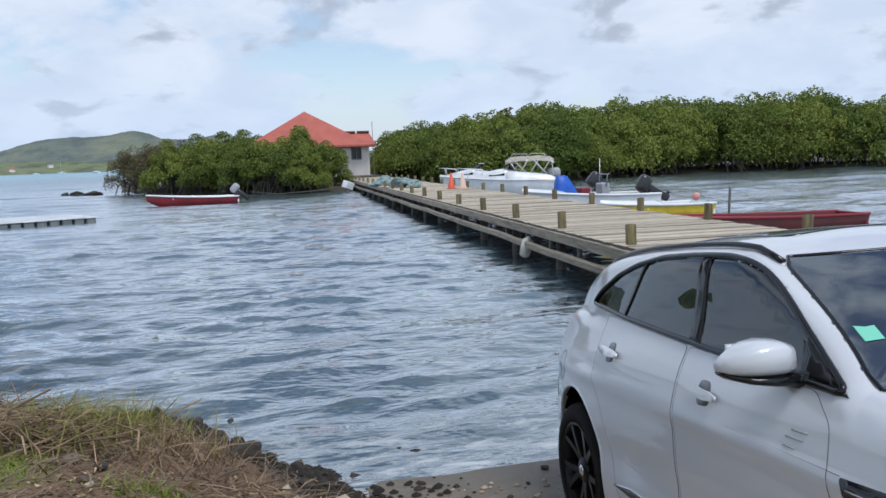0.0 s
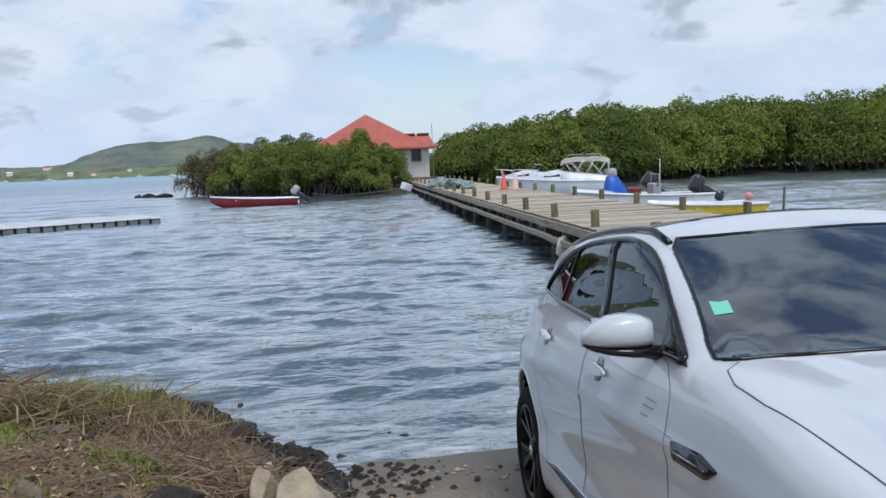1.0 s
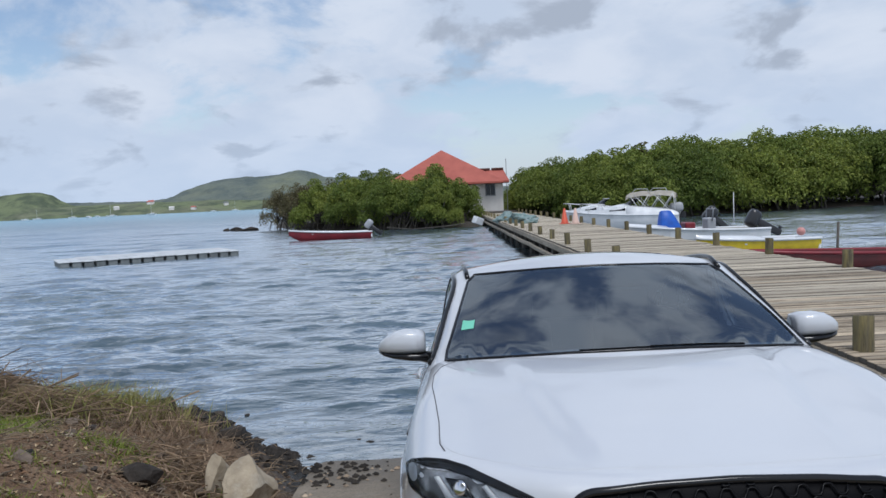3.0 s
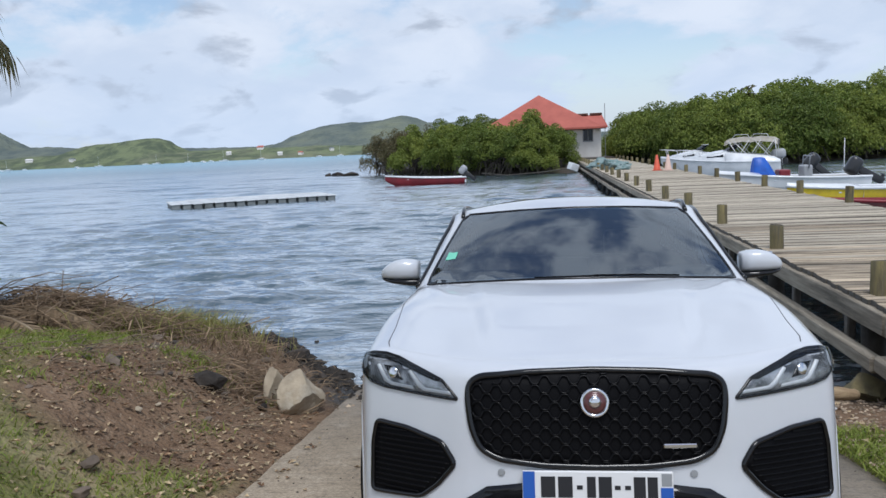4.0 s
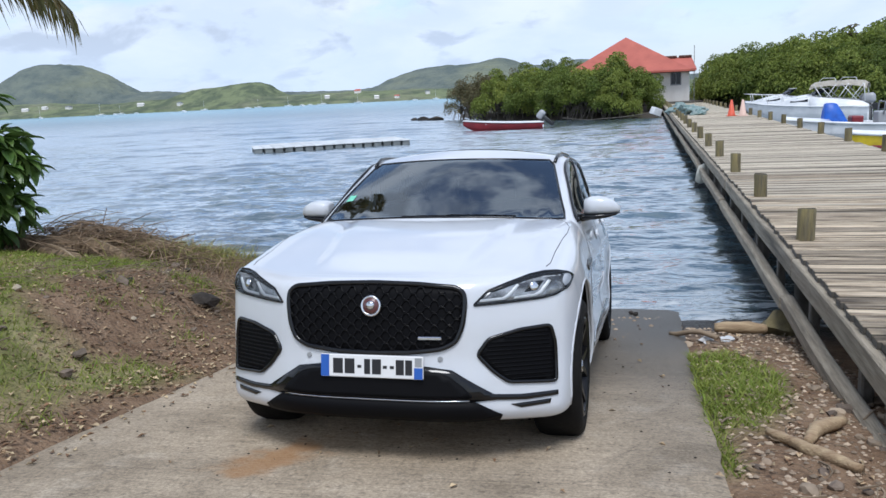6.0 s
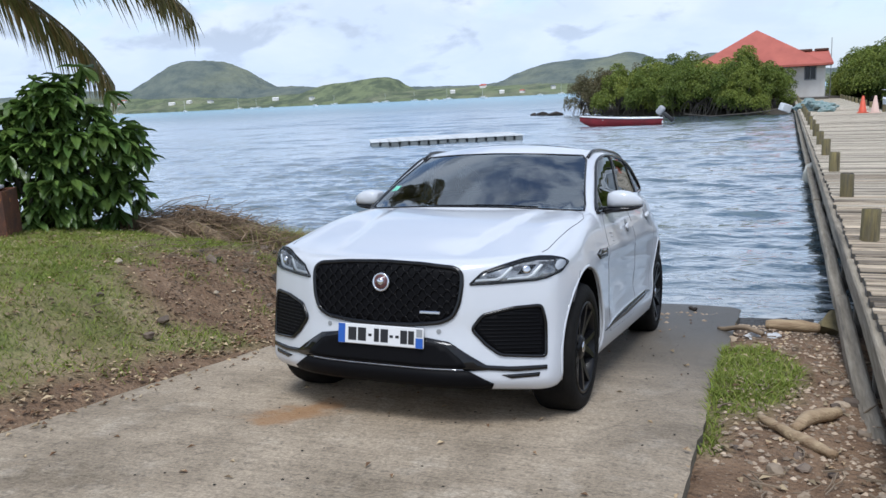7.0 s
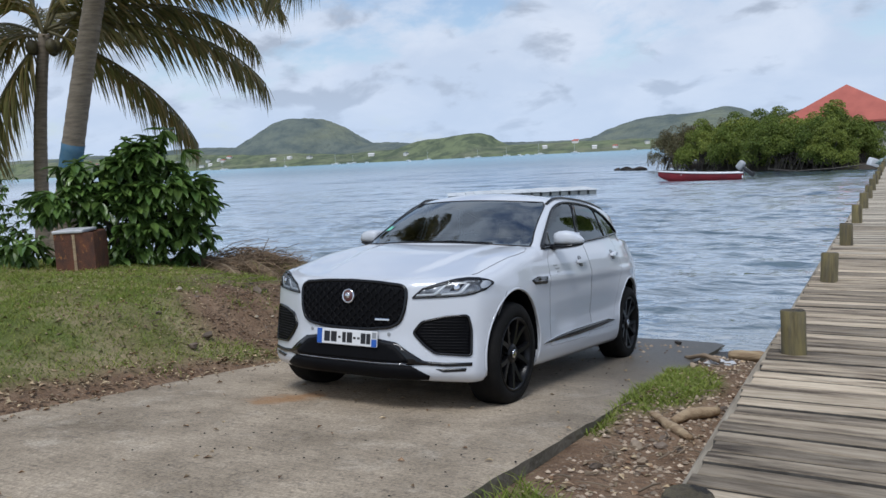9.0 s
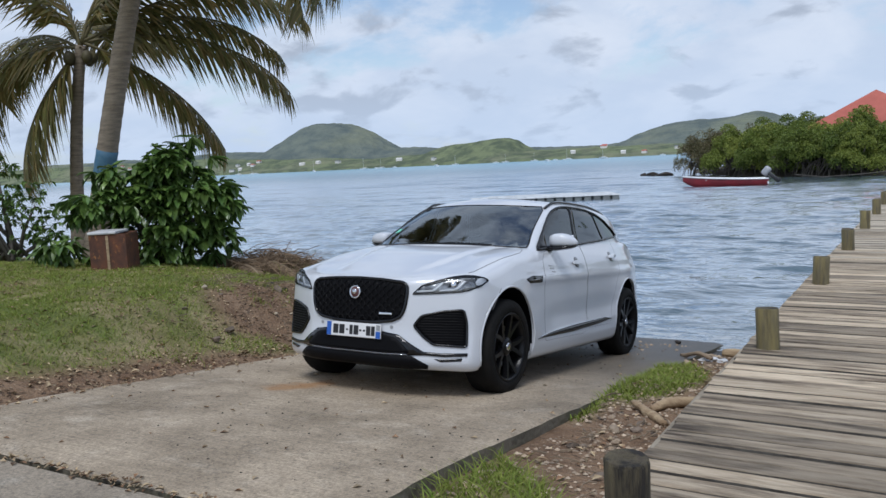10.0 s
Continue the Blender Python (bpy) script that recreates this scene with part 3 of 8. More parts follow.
# ---- water ----
def water_material():
    mt = bpy.data.materials.new("sea_water")
    mt.use_nodes = True
    nt = mt.node_tree
    N, L = nt.nodes.new, nt.links.new
    b = nt.nodes["Principled BSDF"]
    b.inputs["Roughness"].default_value = 0.6
    b.inputs["Specular IOR Level"].default_value = 0.0
    gl = N("ShaderNodeBsdfGlossy")
    gl.inputs["Color"].default_value = (0.96, 0.98, 1.0, 1)
    tc = N("ShaderNodeTexCoord")
    sep = N("ShaderNodeSeparateXYZ")
    L(tc.outputs["Object"], sep.inputs[0])
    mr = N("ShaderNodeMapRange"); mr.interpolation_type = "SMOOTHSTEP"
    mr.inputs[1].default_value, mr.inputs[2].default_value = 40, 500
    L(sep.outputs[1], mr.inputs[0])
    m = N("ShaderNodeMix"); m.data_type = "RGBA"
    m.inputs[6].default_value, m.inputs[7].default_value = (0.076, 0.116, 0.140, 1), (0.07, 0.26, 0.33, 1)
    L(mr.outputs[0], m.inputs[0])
    # broad patches of shallower and deeper water
    nz = N("ShaderNodeTexNoise"); nz.inputs["Scale"].default_value, nz.inputs["Detail"].default_value = 0.06, 4
    L(tc.outputs["Object"], nz.inputs["Vector"])
    pr = N("ShaderNodeMapRange"); pr.inputs[1].default_value, pr.inputs[2].default_value, pr.inputs[3].default_value, pr.inputs[4].default_value = 0.35, 0.65, 0.75, 1.3
    L(nz.outputs[0], pr.inputs[0])
    hs = N("ShaderNodeHueSaturation"); L(m.outputs[2], hs.inputs["Color"]); L(pr.outputs[0], hs.inputs["Value"])
    # foam streaks where small waves break on the slipway
    fy = N("ShaderNodeMapRange"); fy.interpolation_type = "SMOOTHSTEP"
    fy.inputs[1].default_value, fy.inputs[2].default_value = 8.5, 5.2
    L(sep.outputs[1], fy.inputs[0])
    mp = N("ShaderNodeMapping"); mp.inputs["Scale"].default_value = (1.0, 2.6, 1)
    L(tc.outputs["Object"], mp.inputs[0])
    fn = N("ShaderNodeTexNoise"); fn.inputs["Scale"].default_value, fn.inputs["Detail"].default_value = 2.2, 9
    fn.inputs["Roughness"].default_value = 0.68; fn.inputs["Distortion"].default_value = 0.6
    L(mp.outputs[0], fn.inputs["Vector"])
    ad = N("ShaderNodeMath"); ad.operation = "MULTIPLY_ADD"; ad.inputs[1].default_value = 0.13
    L(fy.outputs[0], ad.inputs[0]); L(fn.outputs[0], ad.inputs[2])
    ft = N("ShaderNodeMapRange"); ft.inputs[1].default_value, ft.inputs[2].default_value = 0.60, 0.76
    L(ad.outputs[0], ft.inputs[0])
    fm = N("ShaderNodeMath"); fm.operation = "MULTIPLY"; L(ft.outputs[0], fm.inputs[0])
    fx = N("ShaderNodeMapRange"); fx.interpolation_type = "SMOOTHSTEP"; fx.inputs[1].default_value, fx.inputs[2].default_value = -4.5, -3.0
    L(sep.outputs[0], fx.inputs[0])
    fb = N("ShaderNodeMath"); fb.operation = "MULTIPLY"; L(fx.outputs[0], fb.inputs[0]); L(fy.outputs[0], fb.inputs[1])
    L(fb.outputs[0], fm.inputs[1])
    mf = N("ShaderNodeMix"); mf.data_type = "RGBA"; mf.inputs[7].default_value = (0.5, 0.53, 0.55, 1)
    L(fm.outputs[0], mf.inputs[0]); L(hs.outputs[0], mf.inputs[6])
    L(mf.outputs[2], b.inputs["Base Color"])
    ro = N("ShaderNodeMapRange"); ro.inputs[3].default_value, ro.inputs[4].default_value = 0.08, 0.7
    # ripples too fine to tell apart blur the mirror further out
    rf = N("ShaderNodeMapRange"); rf.inputs[1].default_value, rf.inputs[2].default_value, rf.inputs[3].default_value, rf.inputs[4].default_value = 15, 80, 0.07, 0.22
    L(sep.outputs[1], rf.inputs[0]); L(rf.outputs[0], ro.inputs[3])
    L(fm.outputs[0], ro.inputs[0]); L(ro.outputs[0], gl.inputs["Roughness"])
    # slopes of the unresolved chop turn the far mirror away
    sl = N("ShaderNodeMapRange"); sl.interpolation_type = "SMOOTHSTEP"; sl.inputs[1].default_value, sl.inputs[2].default_value, sl.inputs[3].default_value, sl.inputs[4].default_value = 15, 200, 1.0, 0.60
    L(sep.outputs[1], sl.inputs[0])
    last = None
    for sc, st, dist, sx in ((0.28, 1.0, 0.22, 0.45), (0.7, 1.0, 0.09, 0.42), (1.8, 1.0, 0.052, 0.42), (4.5, 1.0, 0.036, 0.45), (12.0, 1.0, 0.015, 0.5)):
        mp = N("ShaderNodeMapping"); mp.inputs["Scale"].default_value = (sx, 1.0, 1.0); mp.inputs["Rotation"].default_value = (0, 0, radians(-12))
        L(tc.outputs["Object"], mp.inputs[0])
        wn = N("ShaderNodeTexNoise"); wn.inputs["Scale"].default_value, wn.inputs["Detail"].default_value = sc, 1.5
        wn.inputs["Distortion"].default_value = 0.0
        L(mp.outputs[0], wn.inputs["Vector"])
        bp = N("ShaderNodeBump"); bp.inputs["Strength"].default_value, bp.inputs["Distance"].default_value = st, dist
        L(wn.outputs[0], bp.inputs["Height"])
        if sc < 0.5:
            far = N("ShaderNodeMapRange"); far.inputs[1].default_value, far.inputs[2].default_value, far.inputs[3].default_value, far.inputs[4].default_value = 8, 45, 0.25, 1.0
            L(sep.outputs[1], far.inputs[0]); L(far.outputs[0], bp.inputs["Strength"])
        if last is not None:
            L(last, bp.inputs["Normal"])
        last = bp.outputs[0]
    L(last, b.inputs["Normal"]); L(last, gl.inputs["Normal"])
    # the mirror grows steeply towards a grazing view
    lw = N("ShaderNodeLayerWeight"); lw.inputs["Blend"].default_value = 0.5
    L(last, lw.inputs["Normal"])
    pw = N("ShaderNodeMath"); pw.operation = "POWER"; pw.inputs[1].default_value = 3.2
    L(lw.outputs["Facing"], pw.inputs[0])
    sc_ = N("ShaderNodeMath"); sc_.operation = "MULTIPLY_ADD"; sc_.use_clamp = True; sc_.inputs[1].default_value, sc_.inputs[2].default_value = 1.24, 0.04
    L(pw.outputs[0], sc_.inputs[0])
    fa = N("ShaderNodeMath"); fa.operation = "MULTIPLY"; L(sc_.outputs[0], fa.inputs[0]); L(sl.outputs[0], fa.inputs[1])
    nf = N("ShaderNodeMath"); nf.operation = "SUBTRACT"; nf.inputs[0].default_value = 1.0; L(fm.outputs[0], nf.inputs[1])
    ff = N("ShaderNodeMath"); ff.operation = "MULTIPLY"; L(fa.outputs[0], ff.inputs[0]); L(nf.outputs[0], ff.inputs[1])
    mx = N("ShaderNodeMixShader")
    L(ff.outputs[0], mx.inputs[0]); L(b.outputs[0], mx.inputs[1]); L(gl.outputs[0], mx.inputs[2])
    L(mx.outputs[0], nt.nodes["Material Output"].inputs[0])
    return mt


def build_water():
    """One sheet to the horizon, fine near the shore, with wind waves that run towards the land."""
    rng = np.random.RandomState(4)
    rad = np.concatenate([np.linspace(4.0, 30, 430), 30 * np.geomspace(1, 5, 330)[1:], 150 * np.geomspace(1, 30, 60)[1:]])
    ang = np.radians(np.concatenate([np.linspace(-89, -48, 30), np.linspace(-48, 52, 560)[1:], np.linspace(52, 89, 24)[1:]]))
    R, A = np.meshgrid(rad, ang, indexing="ij")
    X, Y = R * np.sin(A) - 0.5, R * np.cos(A) - 4.0
    Z = np.zeros(X.shape)
    step = np.maximum(np.gradient(rad)[:, None], R * 0.0031)
    # gusts: patches of rougher and smoother water
    gust = 1 + 0.35 * np.sin(X * 0.31 + 1.3 * np.sin(Y * 0.23)) * np.sin(Y * 0.37 + 0.9 * np.sin(X * 0.19 + 2))
    for k in range(64):
        wl = float(np.exp(rng.uniform(np.log(0.22), np.log(1.7)))) if k < 50 else rng.uniform(1.8, 4.5)
        th = radians(rng.normal(-8, 24 if k < 50 else 12))
        amp = (0.0070 if k < 50 else 0.0058) * wl
        ph = rng.uniform(0, 7)
        arg = 2 * np.pi / wl * (X * math.sin(th) + Y * math.cos(th)) + ph + 0.7 * np.sin(X * 0.23 + k) + 0.5 * np.sin(Y * 0.17 + 2 * k)
        fade = np.clip((wl / step - 3) / 4, 0, 1)
        Z += amp * fade * (1 - np.abs(np.sin(arg / 2)) * 1.6)
    Z *= gust
    calm = smooth01((Y - 4.9) / 2.5)
    Z = Z * (0.25 + 0.75 * calm)
    n, m = X.shape
    verts = np.stack([X, Y, Z], -1).reshape(-1, 3)
    i = np.arange(n * m).reshape(n, m)
    faces = np.stack([i[:-1, :-1], i[:-1, 1:], i[1:, 1:], i[1:, :-1]], -1).reshape(-1, 4)
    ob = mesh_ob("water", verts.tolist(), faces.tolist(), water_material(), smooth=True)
    return tagged(ob, "choppy grey-blue sea water of a sheltered bay", "water", kind="structure")


build_water()


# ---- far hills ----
# distance haze is mixed into these colours: paler and bluer than the woods
HILL = material("hazed_far_hillside", (0.158, 0.182, 0.155), 0.95, colour2=(0.105, 0.13, 0.124), scale=0.022, detail=10, mix=(0.40, 0.60), colour3=(0.215, 0.23, 0.155), scale3=0.006, mix3=(0.5, 0.75), bump=1.0, bump_scale=0.05, bump_dist=12, spec=0.1)


def build_hills(name, y_shore, y_back, x0, x1, crest, label, seed, bumps=9.0, mat=HILL):
    """A wooded ridge whose skyline follows crest(x)."""
    xs, ys = np.linspace(x0, x1, 560), np.linspace(0, 1, 30)
    X, T = np.meshgrid(xs, ys)
    Y = y_shore + (y_back - y_shore) * T + 25 * np.sin(X * 0.011 + seed) * (1 - T)
    base = np.minimum(smooth01(T * 1.15) * 0.85 + 0.1 * T + 0.05 * (T > 0), 1) * crest(X)
    ro = lumps(X, Y, 0.012, seed) * bumps + lumps(X, Y, 0.05, seed + 1) * bumps * 0.40 + lumps(X, Y, 0.13, seed + 2) * bumps * 0.30
    Z = np.where(T > 0, base + ro * np.clip(base / 25, 0.12, 1) + 3, -2)
    n, m = X.shape
    verts = np.stack([X, Y, Z], -1).reshape(-1, 3)
    i = np.arange(n * m).reshape(n, m)
    faces = np.stack([i[:-1, :-1], i[:-1, 1:], i[1:, 1:], i[1:, :-1]], -1).reshape(-1, 4)
    ob = mesh_ob(name, verts.tolist(), faces.tolist(), mat, smooth=True)
    return tagged(ob, label, "hill", kind="structure")


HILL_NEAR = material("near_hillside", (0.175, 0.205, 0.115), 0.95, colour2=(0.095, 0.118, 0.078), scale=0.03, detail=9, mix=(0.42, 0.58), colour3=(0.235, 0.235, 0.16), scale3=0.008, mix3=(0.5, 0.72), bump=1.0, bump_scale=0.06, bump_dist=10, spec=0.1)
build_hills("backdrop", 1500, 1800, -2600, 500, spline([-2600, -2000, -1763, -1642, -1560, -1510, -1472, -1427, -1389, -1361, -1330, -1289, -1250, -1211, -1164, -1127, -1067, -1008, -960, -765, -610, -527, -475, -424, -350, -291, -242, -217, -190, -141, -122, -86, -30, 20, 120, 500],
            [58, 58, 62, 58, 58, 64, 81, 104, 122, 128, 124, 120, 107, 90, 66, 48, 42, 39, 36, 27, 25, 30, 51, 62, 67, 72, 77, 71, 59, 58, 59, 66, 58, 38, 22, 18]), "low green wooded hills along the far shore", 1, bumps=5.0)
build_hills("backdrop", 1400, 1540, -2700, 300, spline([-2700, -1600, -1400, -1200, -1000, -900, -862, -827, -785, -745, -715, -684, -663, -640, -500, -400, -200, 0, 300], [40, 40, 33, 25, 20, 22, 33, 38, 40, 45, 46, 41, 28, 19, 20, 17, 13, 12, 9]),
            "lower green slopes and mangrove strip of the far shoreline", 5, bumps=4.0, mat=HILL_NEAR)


# ---- jetty ----
JD = Vector((0.0365, 1.0, 0)).normalized()
JN = Vector((JD.y, -JD.x, 0))
J0 = Vector((2.73, 1.40, 0))
DECK_Z, DECK_W = 0.885, 3.42


JM = Matrix(((JN.x, JD.x, 0, J0.x), (JN.y, JD.y, 0, J0.y), (0, 0, 1, 0), (0, 0, 0, 1)))
J_START, J_END, BAY = -3.9, 69.5, 3.24
jetty_thing = empty("jetty", JM, "long weathered wooden jetty on piles leading to a house", "jetty", kind="structure")


def beam(name, x0, x1, y0, y1, z0, z1, mat, parent, bevel=0.012, cuts=0, wob=0.0, seed=0):
    bm = bmesh.new()
    box(bm, x0, x1, y0, y1, z0, z1, bevel)
    if cuts:
        bmesh.ops.bisect_plane(bm, geom=bm.verts[:] + bm.edges[:] + bm.faces[:], plane_co=(0, 0, 0), plane_no=(0, 1, 0))
        for k in range(1, cuts):
            y = y0 + (y1 - y0) * k / cuts
            bmesh.ops.bisect_plane(bm, geom=bm.verts[:] + bm.edges[:] + bm.faces[:], plane_co=(0, y, 0), plane_no=(0, 1, 0))
        for v in bm.verts:
            v.co.x += wob * noise.noise((v.co.y * 0.5, seed, 0)); v.co.z += wob * noise.noise((v.co.y * 0.5, seed, 4))
    return part(name, bm, mat, parent)


rng = random.Random(11)
nb = int((J_END - J_START) / BAY) + 1
for k in range(-1, nb):
    s = k * BAY
    for w in (0.16, 1.7, DECK_W - 0.16):
        bm = bmesh.new()
        zb = -2.2
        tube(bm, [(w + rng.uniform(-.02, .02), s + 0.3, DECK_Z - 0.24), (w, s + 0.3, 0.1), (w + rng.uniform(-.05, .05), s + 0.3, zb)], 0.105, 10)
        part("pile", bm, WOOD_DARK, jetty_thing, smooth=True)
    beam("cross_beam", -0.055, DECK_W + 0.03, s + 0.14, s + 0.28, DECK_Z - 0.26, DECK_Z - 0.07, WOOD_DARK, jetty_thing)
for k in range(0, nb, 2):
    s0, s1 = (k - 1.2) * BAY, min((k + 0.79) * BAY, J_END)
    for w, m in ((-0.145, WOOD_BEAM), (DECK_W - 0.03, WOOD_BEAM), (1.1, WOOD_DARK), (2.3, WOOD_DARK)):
        beam("stringer", w, w + 0.085, s0, s1 - 0.01, DECK_Z - 0.235, DECK_Z - 0.052, m, jetty_thing, wob=0.012, cuts=8, seed=k + w)
    # lower rubbing rail of sawn timber, weathered pale
    if k < 22:
        sag = rng.uniform(-0.02, 0.02)
        beam("rubbing_rail", -0.23, -0.12, s0 + 0.01, s1 - 0.01, 0.36 + sag, 0.50 + sag, WOOD_BEAM, jetty_thing, wob=0.03, cuts=8, seed=k + 40, bevel=0.02)
        for q in range(4):
            y = s0 + 0.8 + q * 1.6
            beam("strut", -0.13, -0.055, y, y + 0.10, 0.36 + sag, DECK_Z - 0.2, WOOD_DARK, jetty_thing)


def bollard_mesh(seed, h=0.32, r=0.085, mat=WOOD_POST):
    bm = bmesh.new()
    prof = [(r * 1.0, -0.05), (r * 1.0, 0.02), (r * 0.98, h * 0.5), (r * 1.0, h - 0.014), (r * 0.93, h), (r * 0.5, h + 0.004), (0.004, h - 0.004)]
    lathe(bm, prof, 14)
    for v in bm.verts:
        v.co.x *= 1 + 0.05 * noise.noise((v.co.x * 9, v.co.y * 9, seed)); v.co.y *= 1 + 0.05 * noise.noise((v.co.y * 9, v.co.x * 9, seed + 3))
        v.co.z += 0.012 * noise.noise((v.co.x * 6, v.co.y * 6, seed * 2))
    me = bpy.data.meshes.new("bollard")
    bm.to_mesh(me); bm.free()
    me.materials.append(mat)
    me.materials.append(WOOD_POST_OLD)
    # dark end grain
    for f in me.polygons:
        f.material_index = 1 if f.normal.z > 0.7 else 0
    me.shade_smooth()
    me.set_sharp_from_angle(angle=0.7)
    return me


bol_old = bollard_mesh(6, 0.31, 0.095, WOOD_POST_OLD)
bol = [bollard_mesh(k, h) for k, h in ((1, 0.31), (2, 0.32), (3, 0.30), (4, 0.33))]
for side, w in ((0, 0.085), (1, DECK_W - 0.1)):
    for k in range(-1, 22):
        s = k * BAY + (0.2 if side else 0.0)
        ob = new("mooring_post", rng.choice(bol) if k >= 0 or side else bol_old)
        ob.parent = jetty_thing
        ob.matrix_basis = pose(w, s, DECK_Z - (0.035 if k < 0 and not side else 0), rng.uniform(-2, 2), rng.uniform(-2, 2), rng.uniform(0, 360))


# ---- the car ----
PAINT = material("white_car_paint", (0.615, 0.635, 0.67), 0.35, coat=1.0, colour2=(0.59, 0.61, 0.645), scale=1.5)
GLOSS_BLACK = material("gloss_black", (0.007, 0.007, 0.008), 0.12, spec=0.35, coat=0.2)
MATT_BLACK = material("matt_black_plastic", (0.005, 0.005, 0.006), 0.55, spec=0.08, bump=0.1, bump_scale=200)
RUBBER = material("tyre_rubber", (0.008, 0.008, 0.008), 0.75, colour2=(0.014, 0.013, 0.012), spec=0.12, scale=6, bump=0.2)
RIM_BLACK = material("black_alloy", (0.008, 0.008, 0.009), 0.3, metal=0.1, coat=0.05, spec=0.25)
CHROME = material("chrome", (0.75, 0.75, 0.77), 0.12, metal=1.0)
DISC_STEEL = material("brake_steel", (0.30, 0.29, 0.28), 0.35, metal=1.0)
GRILLE_BLACK = material("grille_black", (0.005, 0.005, 0.006), 0.3, spec=0.14)
SEAM = material("panel_gap", (0.13, 0.13, 0.14), 0.8)
SEAT = material("dark_seat", (0.03, 0.03, 0.034), 0.6, colour2=(0.045, 0.045, 0.05), scale=8)
LAMP_DARK = material("headlamp_bowl", (0.09, 0.093, 0.097), 0.22, metal=0.5, colour2=(0.50, 0.51, 0.52), scale=10, mix=(0.44, 0.60))
LAMP_GLOW = material("lamp_strip", (0.80, 0.82, 0.84), 0.25)
PLATE_WHITE = material("plate_white", (0.74, 0.74, 0.74), 0.35)
PLATE_BLUE = material("plate_blue", (0.02, 0.10, 0.42), 0.35)
INK = material("dark_ink", (0.015, 0.015, 0.018), 0.5)
BADGE_RED = material("badge_red", (0.10, 0.03, 0.03), 0.3, coat=0.5)
STICKER = material("green_sticker", (0.20, 0.62, 0.45), 0.6)
MARK_GREY = material("faded_mark", (0.40, 0.41, 0.43), 0.5)
DISH_GREY = material("shaded_dish", (0.10, 0.104, 0.11), 0.35, coat=0.6)
SKIN_GREY = material("grey_mark", (0.28, 0.29, 0.30), 0.5)


def glass_material(name, tint, dark, ior=1.85):
    """Thin tinted glass: it mirrors the sky and lets part of the light through."""
    mt = bpy.data.materials.new(name)
    mt.use_nodes = True
    nt = mt.node_tree
    N, L = nt.nodes.new, nt.links.new
    nt.nodes.remove(nt.nodes["Principled BSDF"])
    tr, gl, mx, fr = N("ShaderNodeBsdfTransparent"), N("ShaderNodeBsdfGlossy"), N("ShaderNodeMixShader"), N("ShaderNodeFresnel")
    tr.inputs[0].default_value = (*tint, 1)
    gl.inputs["Roughness"].default_value = 0.01
    gl.inputs["Color"].default_value = (dark * 0.95, dark, dark * 1.03, 1)
    fr.inputs[0].default_value = ior
    L(fr.outputs[0], mx.inputs[0]); L(tr.outputs[0], mx.inputs[1]); L(gl.outputs[0], mx.inputs[2])
    L(mx.outputs[0], nt.nodes["Material Output"].inputs[0])
    return mt


SCREEN_GLASS = glass_material("windscreen_glass", (0.30, 0.38, 0.46), 0.95, 2.8)
SIDE_GLASS = glass_material("privacy_glass", (0.035, 0.04, 0.045), 0.95)
LAMP_GLASS = glass_material("lamp_glass", (0.95, 0.96, 0.97), 0.9, 1.28)

AXLE_F, AXLE_R, WHEEL_R, WHEEL_X = 0.80, 3.655, 0.375, 0.832
ARCH_U, ARCH_Z, ARCH_C = 0.425, 0.462, 0.39


def smax(a, b, k):
    return -smin(-a, -b, k)


nose_z = spline([0.1, 0.22, 0.30, 0.42, 0.55, 0.68, 0.80, 0.90, 0.97, 1.05, 1.3], [0.15, 0.05, 0.012, 0.02, 0.03, 0.033, 0.04, 0.058, 0.12, 0.285, 0.89])
nose_x = spline([0, 0.25, 0.45, 0.60, 0.72, 0.82, 0.89, 0.94, 0.98, 1.1], [0, 0.003, 0.034, 0.10, 0.165, 0.225, 0.282, 0.40, 0.66, 1.84])
tail_z = spline([0.1, 0.3, 0.55, 0.75, 0.95, 1.1, 1.3], [4.43, 4.545, 4.64, 4.605, 4.55, 4.5, 4.33])
tail_x = spline([0, 0.4, 0.65, 0.82, 0.92, 1.0], [0, 0.04, 0.125, 0.275, 0.455, 1.18])
side_z = spline([0.1, 0.20, 0.27, 0.36, 0.48, 0.60, 0.74, 0.86, 0.96, 1.04, 1.10, 1.18, 1.4], [0.84, 0.89, 0.933, 0.951, 0.949, 0.942, 0.934, 0.929, 0.917, 0.897, 0.868, 0.834, 0.75])
side_u = spline([0, 0.5, 0.86, 1.4, 2.2, 3.0, 3.5, 3.8, 4.2, 4.5, 4.8], [0.955, 0.995, 1.015, 1.015, 1.018, 1.018, 1.015, 0.995, 0.915, 0.855, 0.8])
deck_u = spline([-0.2, 0.0, 0.08, 0.2, 0.5, 0.9, 1.3, 1.5, 2.0, 3.0, 4.0, 4.4, 4.7], [0.8, 0.882, 0.915, 0.938, 1.005, 1.1, 1.157, 1.175, 1.2, 1.232, 1.246, 1.2, 1.08])
belly_u = spline([-0.1, 0.0, 0.4, 1.3, 3.4, 4.2, 4.75], [0.26, 0.24, 0.215, 0.21, 0.21, 0.26, 0.38])
roof_u = spline([1.30, 1.42, 1.6, 1.8, 2.0, 2.18, 2.36, 2.6, 2.9, 3.2, 3.6, 3.95, 4.22, 4.34, 4.42, 4.56, 4.66],
                [1.054, 1.159, 1.28, 1.401, 1.51, 1.592, 1.642, 1.657, 1.66, 1.654, 1.62, 1.558, 1.485, 1.438, 1.346, 1.153, 0.981])
